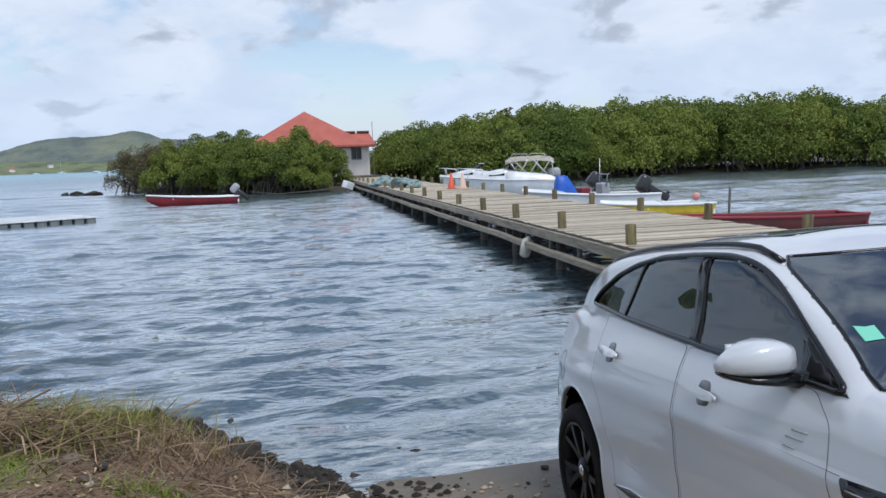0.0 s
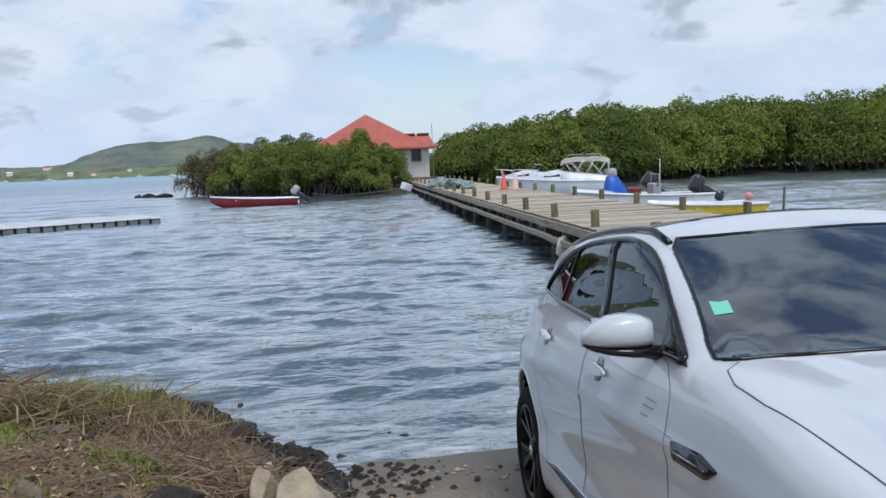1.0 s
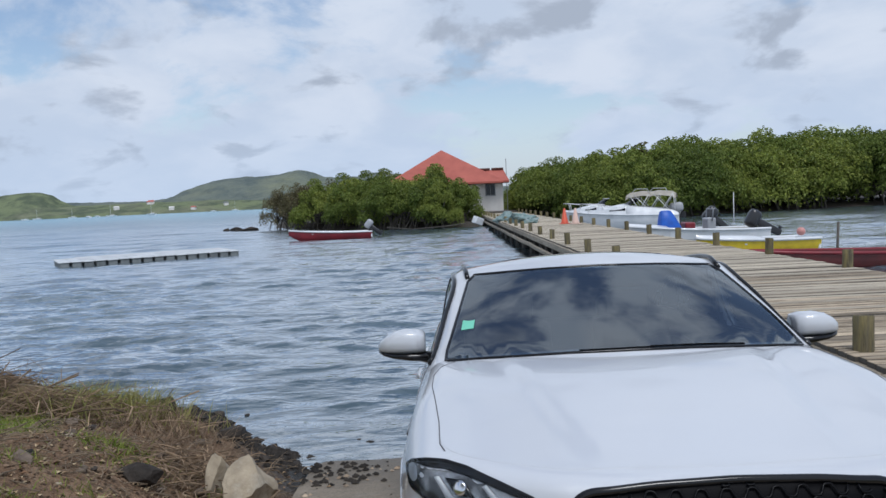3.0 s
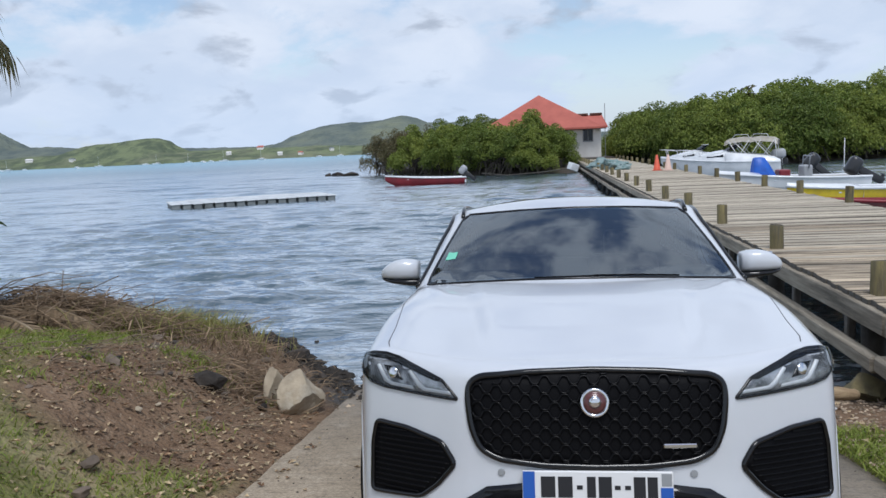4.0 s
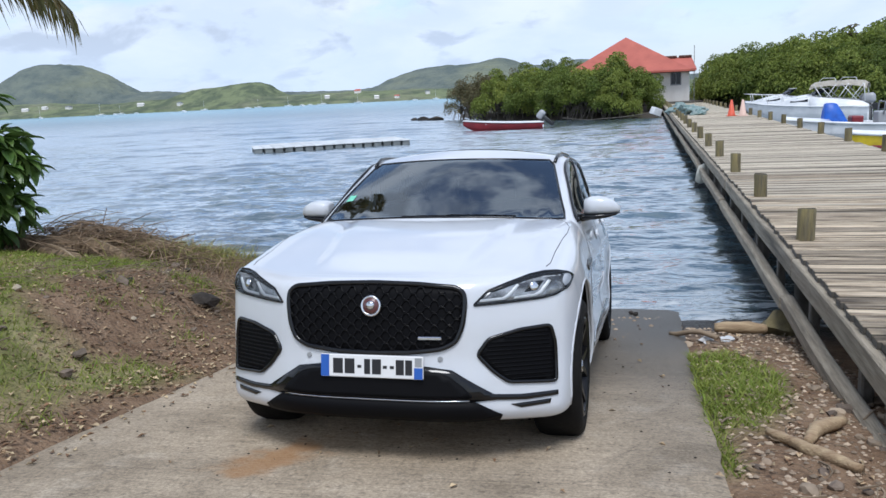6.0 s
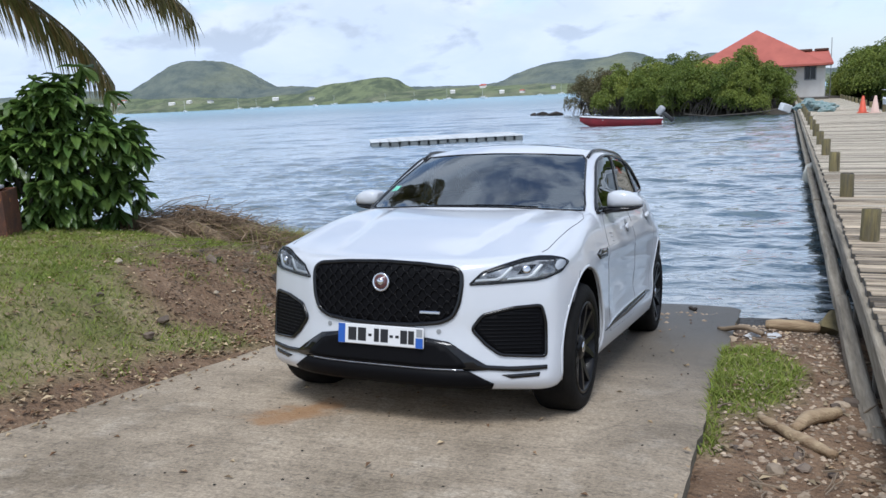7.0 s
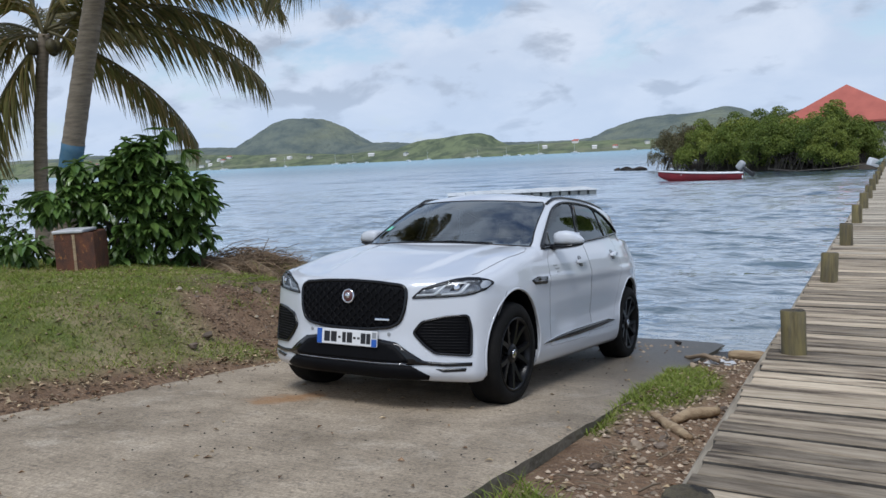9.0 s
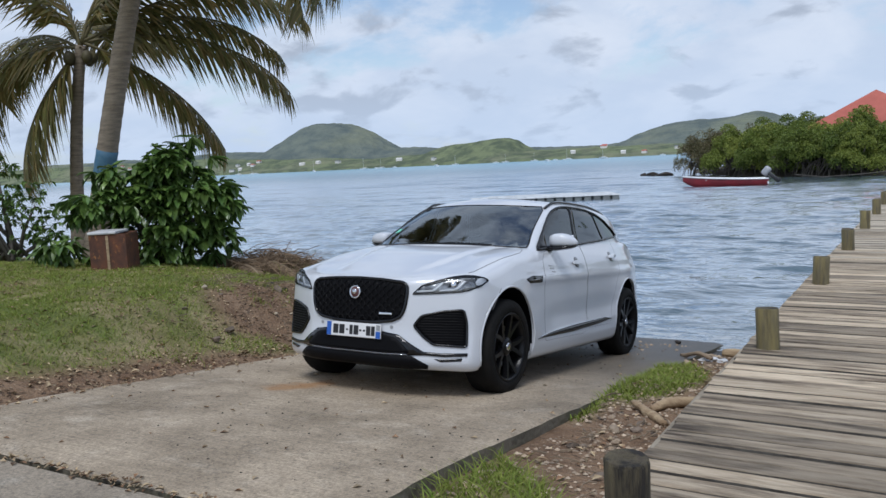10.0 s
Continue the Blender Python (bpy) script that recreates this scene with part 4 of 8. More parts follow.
house_z = spline([0.9, 1.08, 1.2, 1.35, 1.5, 1.6, 1.7], [0.94, 0.888, 0.828, 0.772, 0.718, 0.676, 0.63])
house_u = spline([1.2, 1.6, 2.2, 3.0, 3.6, 4.1, 4.6], [0.0, -0.004, -0.014, -0.02, 0.005, 0.12, 0.28])


def body_field(x, u, z):
    """Below zero inside the closed body, without openings. Arrays of x across, u back from the nose and z up."""
    ax = np.abs(x)
    arch = 0.035 * (np.exp(-((u - AXLE_F) / 0.42) ** 2) + 1.1 * np.exp(-((u - AXLE_R) / 0.45) ** 2)) * smooth01((1.02 - z) / 0.3) * smooth01((z - 0.3) / 0.2)
    crease = 0.014 * np.exp(-((z - (0.90 + 0.02 * (u - 1.5))) / 0.045) ** 2) * smooth01((u - 0.9) / 0.6) - 0.022 * np.exp(-((z - 0.56 - 0.03 * (u - 2.2)) / 0.11) ** 2) * smooth01((u - 1.3) / 0.4) * smooth01((3.5 - u) / 0.5)
    side = ax - side_z(z) * side_u(u) - arch - crease
    dome = 0.018 * smooth01((0.58 - 0.16 * (1.2 - u) - ax) / 0.10) * smooth01((u - 0.10) / 0.45) * smooth01((1.8 - u) / 0.4) + 0.006 * np.exp(-((ax - 0.70) / 0.09) ** 2) * smooth01((u - 0.3) / 0.4)
    deck = z - (deck_u(u - 0.10 * ax ** 2) - 0.45 * np.clip(ax - 0.70, 0, 1) ** 2 + dome)
    nose = nose_z(z) + nose_x(ax) - u
    tail = u - tail_z(z) + tail_x(ax)
    belly = belly_u(u) - z
    low = smax(side, deck, 0.07)
    low = smax(smax(low, nose, 0.055), tail, 0.06)
    low = smax(low, belly, 0.05)
    shift = 0.20 * (ax / 0.75) ** 2 * smooth01((3.0 - u) / 1.5) - 0.12 * (ax / 0.7) ** 2 * smooth01((u - 3.4) / 0.9)
    fore = u + 0.22 * smooth01((4.3 - u) / 1.7)
    roof = z - (roof_u(fore - shift) - 0.040 * (ax / 0.55) ** 2 * smooth01((u - 1.5) / 0.6))
    walls = ax - house_z(z) - 0.03 * smooth01((z - 1.25) / 0.3) * smooth01((3.6 - u) / 1.2) + house_u(u)
    top = smax(smax(roof, walls, 0.055), np.maximum(0.95 - z, np.maximum(1.12 - u, u - 4.64)), 0.02)
    return smin(low, top, 0.018)


WINDOW_LINE = [(1.47, 1.142), (2.233, 1.188), (2.8, 1.231), (3.2, 1.262), (3.45, 1.285), (3.735, 1.308), (3.63, 1.378), (3.40, 1.474), (3.17, 1.527), (2.9, 1.559), (2.65, 1.566), (2.44, 1.566), (2.28, 1.56), (2.165, 1.543), (2.06, 1.508), (1.965, 1.46), (1.845, 1.388), (1.72, 1.303), (1.61, 1.23)]


def inside(poly, a, b):
    hit = np.zeros(np.broadcast(a, b).shape, bool)
    for (x0, y0), (x1, y1) in zip(poly, poly[1:] + poly[:1]):
        if y0 != y1:
            hit ^= ((y0 > b) != (y1 > b)) & (a < (x1 - x0) * (b - y0) / (y1 - y0) + x0)
    return hit


def poly_far(poly, a, b):
    """Signed distance to an outline: below zero inside."""
    d = np.full(np.broadcast(a, b).shape, 9.0)
    for (x0, y0), (x1, y1) in zip(poly, poly[1:] + poly[:1]):
        ex, ey = x1 - x0, y1 - y0
        t = np.clip(((a - x0) * ex + (b - y0) * ey) / (ex * ex + ey * ey), 0, 1)
        d = np.minimum(d, np.hypot(a - x0 - t * ex, b - y0 - t * ey))
    return np.where(inside(poly, a, b), -d, d)


SCREEN = [(-0.79, 1.160), (-0.5, 1.173), (-0.25, 1.181), (0, 1.183), (0.25, 1.181), (0.5, 1.173), (0.79, 1.160), (0.782, 1.20), (0.66, 1.515), (0.62, 1.552), (0.3, 1.562), (0, 1.566), (-0.3, 1.562), (-0.62, 1.552), (-0.66, 1.515), (-0.782, 1.20)]


def cut_field(x, u, z):
    """The body with wheel arches, cabin and window openings."""
    f = body_field(x, u, z)
    ax = np.abs(x)
    for axle in (AXLE_F, AXLE_R):
        f = np.maximum(f, -np.maximum((np.hypot((u - axle) / ARCH_U, (z - ARCH_C) / ARCH_Z) - 1) * 0.44, 0.60 - ax))
    shell = np.maximum(f + 0.05, np.maximum(0.55 - z, np.maximum(1.15 - u, u - 4.45)))
    f = np.maximum(f, -np.maximum(shell, ax - 0.80))
    win = poly_far(WINDOW_LINE, u, z)
    pillar = 0.03 - np.abs(u - 2.43 - 0.1 * (z - 1.2))
    pil2 = 0.006 - np.abs(u - 3.20 + 0.5 * (z - 1.26))
    win = np.maximum(np.maximum(win + 0.012, pillar), pil2)
    f = np.maximum(f, -np.maximum(win, 0.45 - ax))
    scr = poly_far(SCREEN, x, z) + 0.012
    return np.maximum(f, -np.maximum(scr, u - 2.35))


def shell_mesh(field, h, lo, hi):
    """The zero surface of a field that is the same left and right, as vertices and quads."""
    xs = np.arange(-h / 2, hi[0] + h, h)
    us, zs = np.arange(lo[1], hi[1] + h, h), np.arange(lo[2], hi[2] + h, h)
    F = field(xs[:, None, None], us[None, :, None], zs[None, None, :]) + np.zeros((len(xs), len(us), len(zs)))
    org = np.array([xs[0], us[0], zs[0]])
    neg = F < 0
    nc = tuple(n - 1 for n in F.shape)
    acc, cnt = np.zeros((*nc, 3)), np.zeros(nc)
    corners = [(0, 0, 0), (1, 0, 0), (0, 1, 0), (1, 1, 0), (0, 0, 1), (1, 0, 1), (0, 1, 1), (1, 1, 1)]

    def sub(c, a=F):
        return a[c[0]:c[0] + nc[0], c[1]:c[1] + nc[1], c[2]:c[2] + nc[2]]

    for i, a in enumerate(corners):
        for b in corners[i + 1:]:
            d = [q - p for p, q in zip(a, b)]
            if sum(map(abs, d)) != 1:
                continue
            fa, fb = sub(a), sub(b)
            cross = (fa < 0) != (fb < 0)
            t = np.where(cross, fa / np.where(cross, fa - fb, 1), 0)
            for k in range(3):
                acc[..., k] += np.where(cross, a[k] + t * d[k], 0)
            cnt += cross
    act = cnt > 0
    ids = np.full(nc, -1)
    ids[act] = np.arange(act.sum())
    cell = np.argwhere(act)
    verts = org + (cell + acc[act] / cnt[act][:, None]) * h
    faces = []
    for ax in range(3):
        o1, o2 = [(1, 2), (2, 0), (0, 1)][ax]
        sl0, sl1 = [slice(None)] * 3, [slice(None)] * 3
        sl0[ax], sl1[ax] = slice(0, -1), slice(1, None)
        ch = neg[tuple(sl0)] != neg[tuple(sl1)]
        at = np.argwhere(ch)
        at = at[(at[:, o1] > 0) & (at[:, o2] > 0) & (at[:, o1] < nc[o1]) & (at[:, o2] < nc[o2])]
        e1, e2 = np.zeros(3, int), np.zeros(3, int)
        e1[o1], e2[o2] = 1, 1
        q = np.stack([ids[tuple((at - e1 - e2).T)], ids[tuple((at - e2).T)], ids[tuple(at.T)], ids[tuple((at - e1).T)]], 1)
        flip = ~neg[tuple(at.T)]
        q[flip] = q[flip][:, ::-1]
        faces.append(q)
    faces = np.concatenate(faces)
    e = 1e-3
    for _ in range(3):
        x, u, z = verts.T
        f = field(x, u, z)
        g = np.stack([field(x + e, u, z) - field(x - e, u, z), field(x, u + e, z) - field(x, u - e, z), field(x, u, z + e) - field(x, u, z - e)], 1) / (2 * e)
        step = g * (f / np.maximum((g * g).sum(1), 0.2))[:, None]
        far = np.linalg.norm(step, axis=1, keepdims=True)
        verts = verts - step * np.minimum(1, 0.4 * h / np.maximum(far, 1e-9))
    first = cell[:, 0] == 0
    verts[first, 0] = 0
    n = len(verts)
    twin = np.where(first, np.arange(n), np.arange(n) + n)
    verts2 = np.concatenate([verts, verts * [-1, 1, 1]])
    faces2 = np.concatenate([faces, twin[faces][:, ::-1]])
    used = np.zeros(2 * n, bool)
    used[faces2.ravel()] = True
    remap = np.cumsum(used) - 1
    return verts2[used], remap[faces2]


from mathutils.bvhtree import BVHTree
from mathutils.geometry import delaunay_2d_cdt

CAR = pose(-0.003, -0.055, 0.639, -7.0, 0, -2.13)
car = empty("car", CAR, "white sport utility car parked on the concrete boat ramp", "car")
plain_v, plain_f = shell_mesh(body_field, 0.02, (0, -0.1, 0.1), (1.08, 4.85, 1.72))
SKIN = BVHTree.FromPolygons([tuple(v) for v in plain_v], [tuple(int(i) for i in f) for f in plain_f])
body_v, body_f = shell_mesh(cut_field, 0.0155, (0, -0.1, 0.1), (1.08, 4.85, 1.72))
inner = np.array([False] * len(body_f))
mid = body_v[body_f].mean(1)
f_mid = body_field(mid[:, 0], mid[:, 1], mid[:, 2])
inner = f_mid < -0.03
bo = mesh_ob("body", body_v.tolist(), body_f.tolist(), [PAINT, MATT_BLACK], car, "glossy white painted body shell", smooth=True)
bo.data.polygons.foreach_set("material_index", inner.astype(np.int32))


def true_normals(ob, off, tol):
    """Shade the outer skin by the slope of the body's field, so that its gloss runs without dents."""
    n = len(ob.data.vertices)
    co = np.empty(n * 3)
    ob.data.vertices.foreach_get("co", co)
    x, u, z = co.reshape(-1, 3).T
    e = 2e-3
    g = np.stack([body_field(x + e, u, z) - body_field(x - e, u, z), body_field(x, u + e, z) - body_field(x, u - e, z), body_field(x, u, z + e) - body_field(x, u, z - e)], 1)
    g /= np.maximum(np.linalg.norm(g, axis=1, keepdims=True), 1e-9)
    g[np.abs(body_field(x, u, z) - off) > tol] = 0
    ob.data.normals_split_custom_set_from_vertices(g.tolist())


true_normals(bo, 0.0, 0.002)


def on_skin(view, a, b, off=0.0):
    """A place on the body seen from one side, and the way out of it there. view: left, right, front, top."""
    if view in ("left", "right"):
        sg = 1 if view == "left" else -1
        o, d = Vector((2 * sg, a, b)), Vector((-sg, 0, 0))
    elif view == "front":
        o, d = Vector((a, -1, b)), Vector((0, 1, 0))
    else:
        o, d = Vector((a, b, 3)), Vector((0, 0, -1))
    hit, nor, _, _ = SKIN.ray_cast(o, d)
    if hit is None:
        hit, nor, _, _ = SKIN.find_nearest(o + d * (1.1 if view != "top" else 1.9))
    if nor.dot(d) > 0:
        nor = -nor
    return hit + nor * off, nor


def resample(poly, h, closed=True):
    out = []
    pts = poly + poly[:1] if closed else poly
    for p, q in zip(pts, pts[1:]):
        n = max(1, int(math.dist(p, q) / h + 0.5))
        out += [(p[0] + (q[0] - p[0]) * k / n, p[1] + (q[1] - p[1]) * k / n) for k in range(n)]
    return out if closed else out + [poly[-1]]


def rounded(poly, r, n=4):
    """An outline with its corners rounded off."""
    out = []
    for a, b, c in zip(poly[-1:] + poly[:-1], poly, poly[1:] + poly[:1]):
        a, b, c = Vector(a), Vector(b), Vector(c)
        ra, rc = min(r, (a - b).length * 0.45), min(r, (c - b).length * 0.45)
        p, q = b + (a - b).normalized() * ra, b + (c - b).normalized() * rc
        for k in range(n + 1):
            t = k / n
            out.append(tuple((1 - t) ** 2 * p + 2 * t * (1 - t) * b + t * t * q))
    return out


def patch(name, view, poly, mat, off=0.003, h=0.04, depth=0.008, label="", parent=None, smooth=True, flat=None):
    """A panel that lies on the body within an outline drawn in one view."""
    ring = resample(poly, h)
    arr = np.array(ring)
    gx = np.arange(arr[:, 0].min() + h / 2, arr[:, 0].max(), h)
    gy = np.arange(arr[:, 1].min() + h / 2, arr[:, 1].max(), h)
    GX, GY = np.meshgrid(gx, gy)
    keep = poly_far(ring, GX, GY) < -0.45 * h
    pts = [Vector(p) for p in ring] + [Vector(p) for p in zip(GX[keep], GY[keep])]
    n = len(ring)
    vs, _, fs, _, _, _ = delaunay_2d_cdt(pts, [(i, (i + 1) % n) for i in range(n)], [], 1, 1e-5)
    places = [on_skin(view, v.x, v.y, off) for v in vs]
    bm = bmesh.new()
    bv = [bm.verts.new(p) for p, _ in places]
    for f in fs:
        if len(set(f)) == 3:
            try:
                bm.faces.new([bv[i] for i in f])
            except ValueError:
                pass
    bm.normal_update()
    out = Vector((1, 0, 0)) if view == "left" else Vector((-1, 0, 0)) if view == "right" else Vector((0, -1, 0)) if view == "front" else Vector((0, 0, 1))
    if sum((f.normal.dot(out) for f in bm.faces), 0.0) < 0:
        bmesh.ops.reverse_faces(bm, faces=bm.faces[:])
    if depth:
        rim = [e for e in bm.edges if len(e.link_faces) == 1]
        low = {}
        for e in rim:
            for v in e.verts:
                if v not in low:
                    low[v] = bm.verts.new(v.co - places[bv.index(v)][1] * depth if v in bv else v.co)
        for e in rim:
            a, b = e.verts
            lp = [l for l in e.link_faces[0].loops if l.edge == e][0]
            if lp.vert != a:
                a, b = b, a
            try:
                bm.faces.new((b, a, low[a], low[b]))
            except ValueError:
                pass
    loose = [v for v in bm.verts if not v.link_faces]
    bmesh.ops.delete(bm, geom=loose, context="VERTS")
    ob = part(name, bm, mat, parent or car, label, smooth=smooth)
    if mat in (PAINT, SCREEN_GLASS, SIDE_GLASS):
        true_normals(ob, off, 0.0025)
    return ob


def line(name, view, pts, mat, r=0.003, off=0.0, closed=False, h=0.05, parent=None, sides=6, label=""):
    """A thin bead along a line drawn in one view, laid on the body."""
    pts = resample(pts, h, closed)
    if closed:
        pts = pts + pts[:1]
    bm = bmesh.new()
    tube(bm, [on_skin(view, a, b, off)[0] for a, b in pts], r, sides, caps=not closed)
    return part(name, bm, mat, parent or car, label, smooth=True)


def mirror(poly):
    return [(-a, b) for a, b in poly][::-1]


# glass
patch("windscreen", "front", SCREEN, SCREEN_GLASS, 0.002, 0.05, 0, "tinted windscreen glass")
line("windscreen_seal", "front", SCREEN, GLOSS_BLACK, 0.008, 0.0, closed=True, h=0.03)
FRONT_WIN = [(1.47, 1.142), (2.233, 1.188), (2.38, 1.198), (2.425, 1.566), (2.28, 1.56), (2.165, 1.543), (2.06, 1.508), (1.965, 1.46), (1.845, 1.388), (1.72, 1.303), (1.61, 1.23)]
REAR_WIN = [(2.475, 1.206), (2.8, 1.231), (3.19, 1.261), (3.045, 1.547), (2.9, 1.559), (2.65, 1.566), (2.505, 1.566)]
QUARTER = [(3.205, 1.262), (3.45, 1.285), (3.735, 1.308), (3.63, 1.378), (3.40, 1.474), (3.17, 1.527), (3.06, 1.545)]
FRONT_DOOR = [(1.45, 0.36), (2.36, 0.36), (2.44, 0.50), (2.452, 1.19), (2.1, 1.170), (1.60, 1.135), (1.49, 1.05), (1.455, 0.85)]
REAR_DOOR = [(2.460, 0.40), (3.05, 0.40), (3.15, 0.60), (3.25, 0.80), (3.38, 0.95), (3.42, 1.262), (3.2, 1.245), (2.7, 1.208), (2.472, 1.192), (2.460, 0.55)]
HANDLE = [(-0.115, -0.012), (-0.05, -0.02), (0.07, -0.018), (0.115, -0.006), (0.115, 0.010), (0.05, 0.018), (-0.06, 0.016), (-0.115, 0.006)]
for view in ("left", "right"):
    sg = 1 if view == "left" else -1
    for nm, panel, win, hu, hz in (("front_door", FRONT_DOOR, FRONT_WIN, 2.23, 1.032), ("rear_door", REAR_DOOR, REAR_WIN, 3.20, 1.085)):
        dr = patch(nm, view, rounded(panel, 0.03), PAINT, 0.0015, 0.028, 0.004)
        line("door_gap", view, rounded(panel, 0.03), SEAM, 0.0013, 0.001, closed=True, h=0.03, parent=dr)
        patch("side_window", view, win, SIDE_GLASS, 0.0, 0.05, 0, "dark tinted side glass", parent=dr)
        # handle: a bar on two feet over a small dish
        c, n = on_skin(view, hu, hz, 0.004)
        dish = rounded([(hu - 0.055, hz - 0.042), (hu + 0.04, hz - 0.048), (hu + 0.045, hz + 0.05), (hu - 0.04, hz + 0.05)], 0.03)
        # the recess's shade is put into the dish's dark colour
        patch("handle_dish", view, dish, DISH_GREY, 0.0035, 0.02, 0.003, parent=dr)
        patch("handle", view, [(hu + a, hz + b + a * 0.05) for a, b in HANDLE], PAINT, 0.032, 0.03, 0.018, parent=dr)
    patch("quarter_window", view, QUARTER, SIDE_GLASS, 0.0, 0.05, 0, "dark tinted quarter glass")
    line("window_trim", view, rounded(WINDOW_LINE, 0.05), GLOSS_BLACK, 0.013, 0.004, closed=True, h=0.03)
    patch("window_pillar", view, [(2.388, 1.190), (2.470, 1.196), (2.502, 1.572), (2.428, 1.572)], GLOSS_BLACK, 0.006, 0.03, 0.007)
    patch("window_pillar", view, [(3.188, 1.256), (3.210, 1.258), (3.066, 1.551), (3.044, 1.553)], GLOSS_BLACK, 0.006, 0.02, 0.007)
    patch("mirror_triangle", view, [(1.46, 1.135), (1.70, 1.15), (1.74, 1.29), (1.71, 1.285)], GLOSS_BLACK, 0.006, 0.03)
    # sill blade, fender vent and their bright line
    sill = [(1.28, 0.392), (2.05, 0.394), (2.7, 0.418), (3.10, 0.447), (2.9, 0.472), (2.0, 0.450), (1.6, 0.426)]
    patch("sill_blade", view, sill, GLOSS_BLACK, 0.006, 0.05, 0.01, "gloss black sill trim")
    line("sill_line", view, [(1.34, 0.408), (1.6, 0.428), (2.0, 0.449), (2.9, 0.471), (3.08, 0.452)], CHROME, 0.004, 0.006)
    vent = rounded([(1.08, 0.902), (1.2, 0.926), (1.405, 0.922), (1.385, 0.868), (1.145, 0.866)], 0.012)
    # no joint here: a dark bead stands for the shade along the crease
    line("crease_line", view, [(1.41, 0.925), (1.7, 0.934), (2.05, 0.945)], SEAM, 0.0012, 0.0005)
    fv = patch("fender_vent", view, vent, GLOSS_BLACK, 0.006, 0.03, 0.012, "gloss black fender vent")
    line("vent_blade", view, [(1.15, 0.889), (1.37, 0.894)], LAMP_DARK, 0.003, 0.008, parent=fv)
    # fuel-flap and bumper joints
    line("panel_gap", view, [(0.63, 0.84), (0.55, 0.75), (0.50, 0.68)], SEAM, 0.0028)
    line("panel_gap", view, [(4.22, 0.70), (4.3, 0.86), (4.42, 0.9)], SEAM, 0.0028)
    if view == "right":
        ring = [(3.98 + 0.085 * math.cos(a), 0.93 + 0.085 * math.sin(a)) for a in np.linspace(0, 6.283, 17)[:-1]]
        line("fuel_flap", view, ring, SEAM, 0.0022, closed=True, h=0.03)
    # wheel arch lip
    for axle in (AXLE_F, AXLE_R):
        arc = [(axle + (ARCH_U + 0.002) * math.cos(a), ARCH_C + (ARCH_Z + 0.002) * math.sin(a)) for a in np.linspace(-0.28, math.pi + 0.28, 34)]
        line("arch_lip", view, arc, PAINT, 0.010, -0.006, h=0.06, sides=8)
    # small plain marks where lettering sits on the front door
    for k, (w, dz) in enumerate(((0.06, 0.0), (0.09, 0.030), (0.08, 0.055))):
        cu = 1.66 - 0.02 * k
        patch("door_mark", view, [(cu - w / 2, 0.95 + dz), (cu + w / 2, 0.95 + dz), (cu + w / 2, 0.957 + dz), (cu - w / 2, 0.957 + dz)], MARK_GREY, 0.005, 0.03, 0.002)

# bonnet with its shut lines
hood = [(-0.44, 0.17), (-0.62, 0.245), (-0.76, 0.335), (-0.815, 0.44), (-0.818, 0.62), (-0.83, 0.8), (-0.845, 1.0), (-0.84, 1.18), (-0.81, 1.285), (-0.75, 1.335), (-0.35, 1.19), (0, 1.15), (0.35, 1.19), (0.75, 1.335), (0.81, 1.285), (0.84, 1.18), (0.845, 1.0), (0.83, 0.8), (0.818, 0.62), (0.815, 0.44), (0.76, 0.335), (0.62, 0.245), (0.44, 0.17), (0, 0.14)]
hd = patch("bonnet", "top", rounded(hood[::-1], 0.06), PAINT, 0.0015, 0.03, 0.004)
line("bonnet_gap", "top", [(-0.80, 0.38), (-0.815, 0.44), (-0.818, 0.62), (-0.83, 0.8), (-0.845, 1.0), (-0.84, 1.18), (-0.81, 1.285), (-0.75, 1.335)], SEAM, 0.0022, 0.001, h=0.03, parent=hd)
line("bonnet_gap", "top", [(0.80, 0.38), (0.815, 0.44), (0.818, 0.62), (0.83, 0.8), (0.845, 1.0), (0.84, 1.18), (0.81, 1.285), (0.75, 1.335)], SEAM, 0.0022, 0.001, h=0.03, parent=hd)
line("cowl_trim", "front", [(-0.78, 1.159), (-0.5, 1.172), (-0.25, 1.180), (0, 1.182), (0.25, 1.180), (0.5, 1.172), (0.78, 1.159)], MATT_BLACK, 0.007, -0.002, h=0.03)
line("wiper", "front", [(-0.22, 1.187), (-0.05, 1.189), (0.10, 1.190)], MATT_BLACK, 0.0035, 0.005)
line("wiper", "front", [(0.08, 1.192), (0.3, 1.189), (0.50, 1.180)], MATT_BLACK, 0.0035, 0.006)

# grille
GR = rounded([(-0.447, 0.857), (-0.41, 0.882), (-0.226, 0.896), (0, 0.902), (0.226, 0.896), (0.41, 0.882), (0.447, 0.857), (0.452, 0.80), (0.44, 0.70), (0.408, 0.625), (0.34, 0.592), (0.18, 0.573), (0, 0.568), (-0.18, 0.573), (-0.34, 0.592), (-0.408, 0.625), (-0.44, 0.70), (-0.452, 0.80)], 0.03)
gr = patch("grille", "front", GR, MATT_BLACK, 0.004, 0.03, 0.01, "black radiator grille with wavy mesh")
line("grille_frame", "front", GR, GLOSS_BLACK, 0.013, 0.004, closed=True, h=0.03, parent=gr, sides=10)
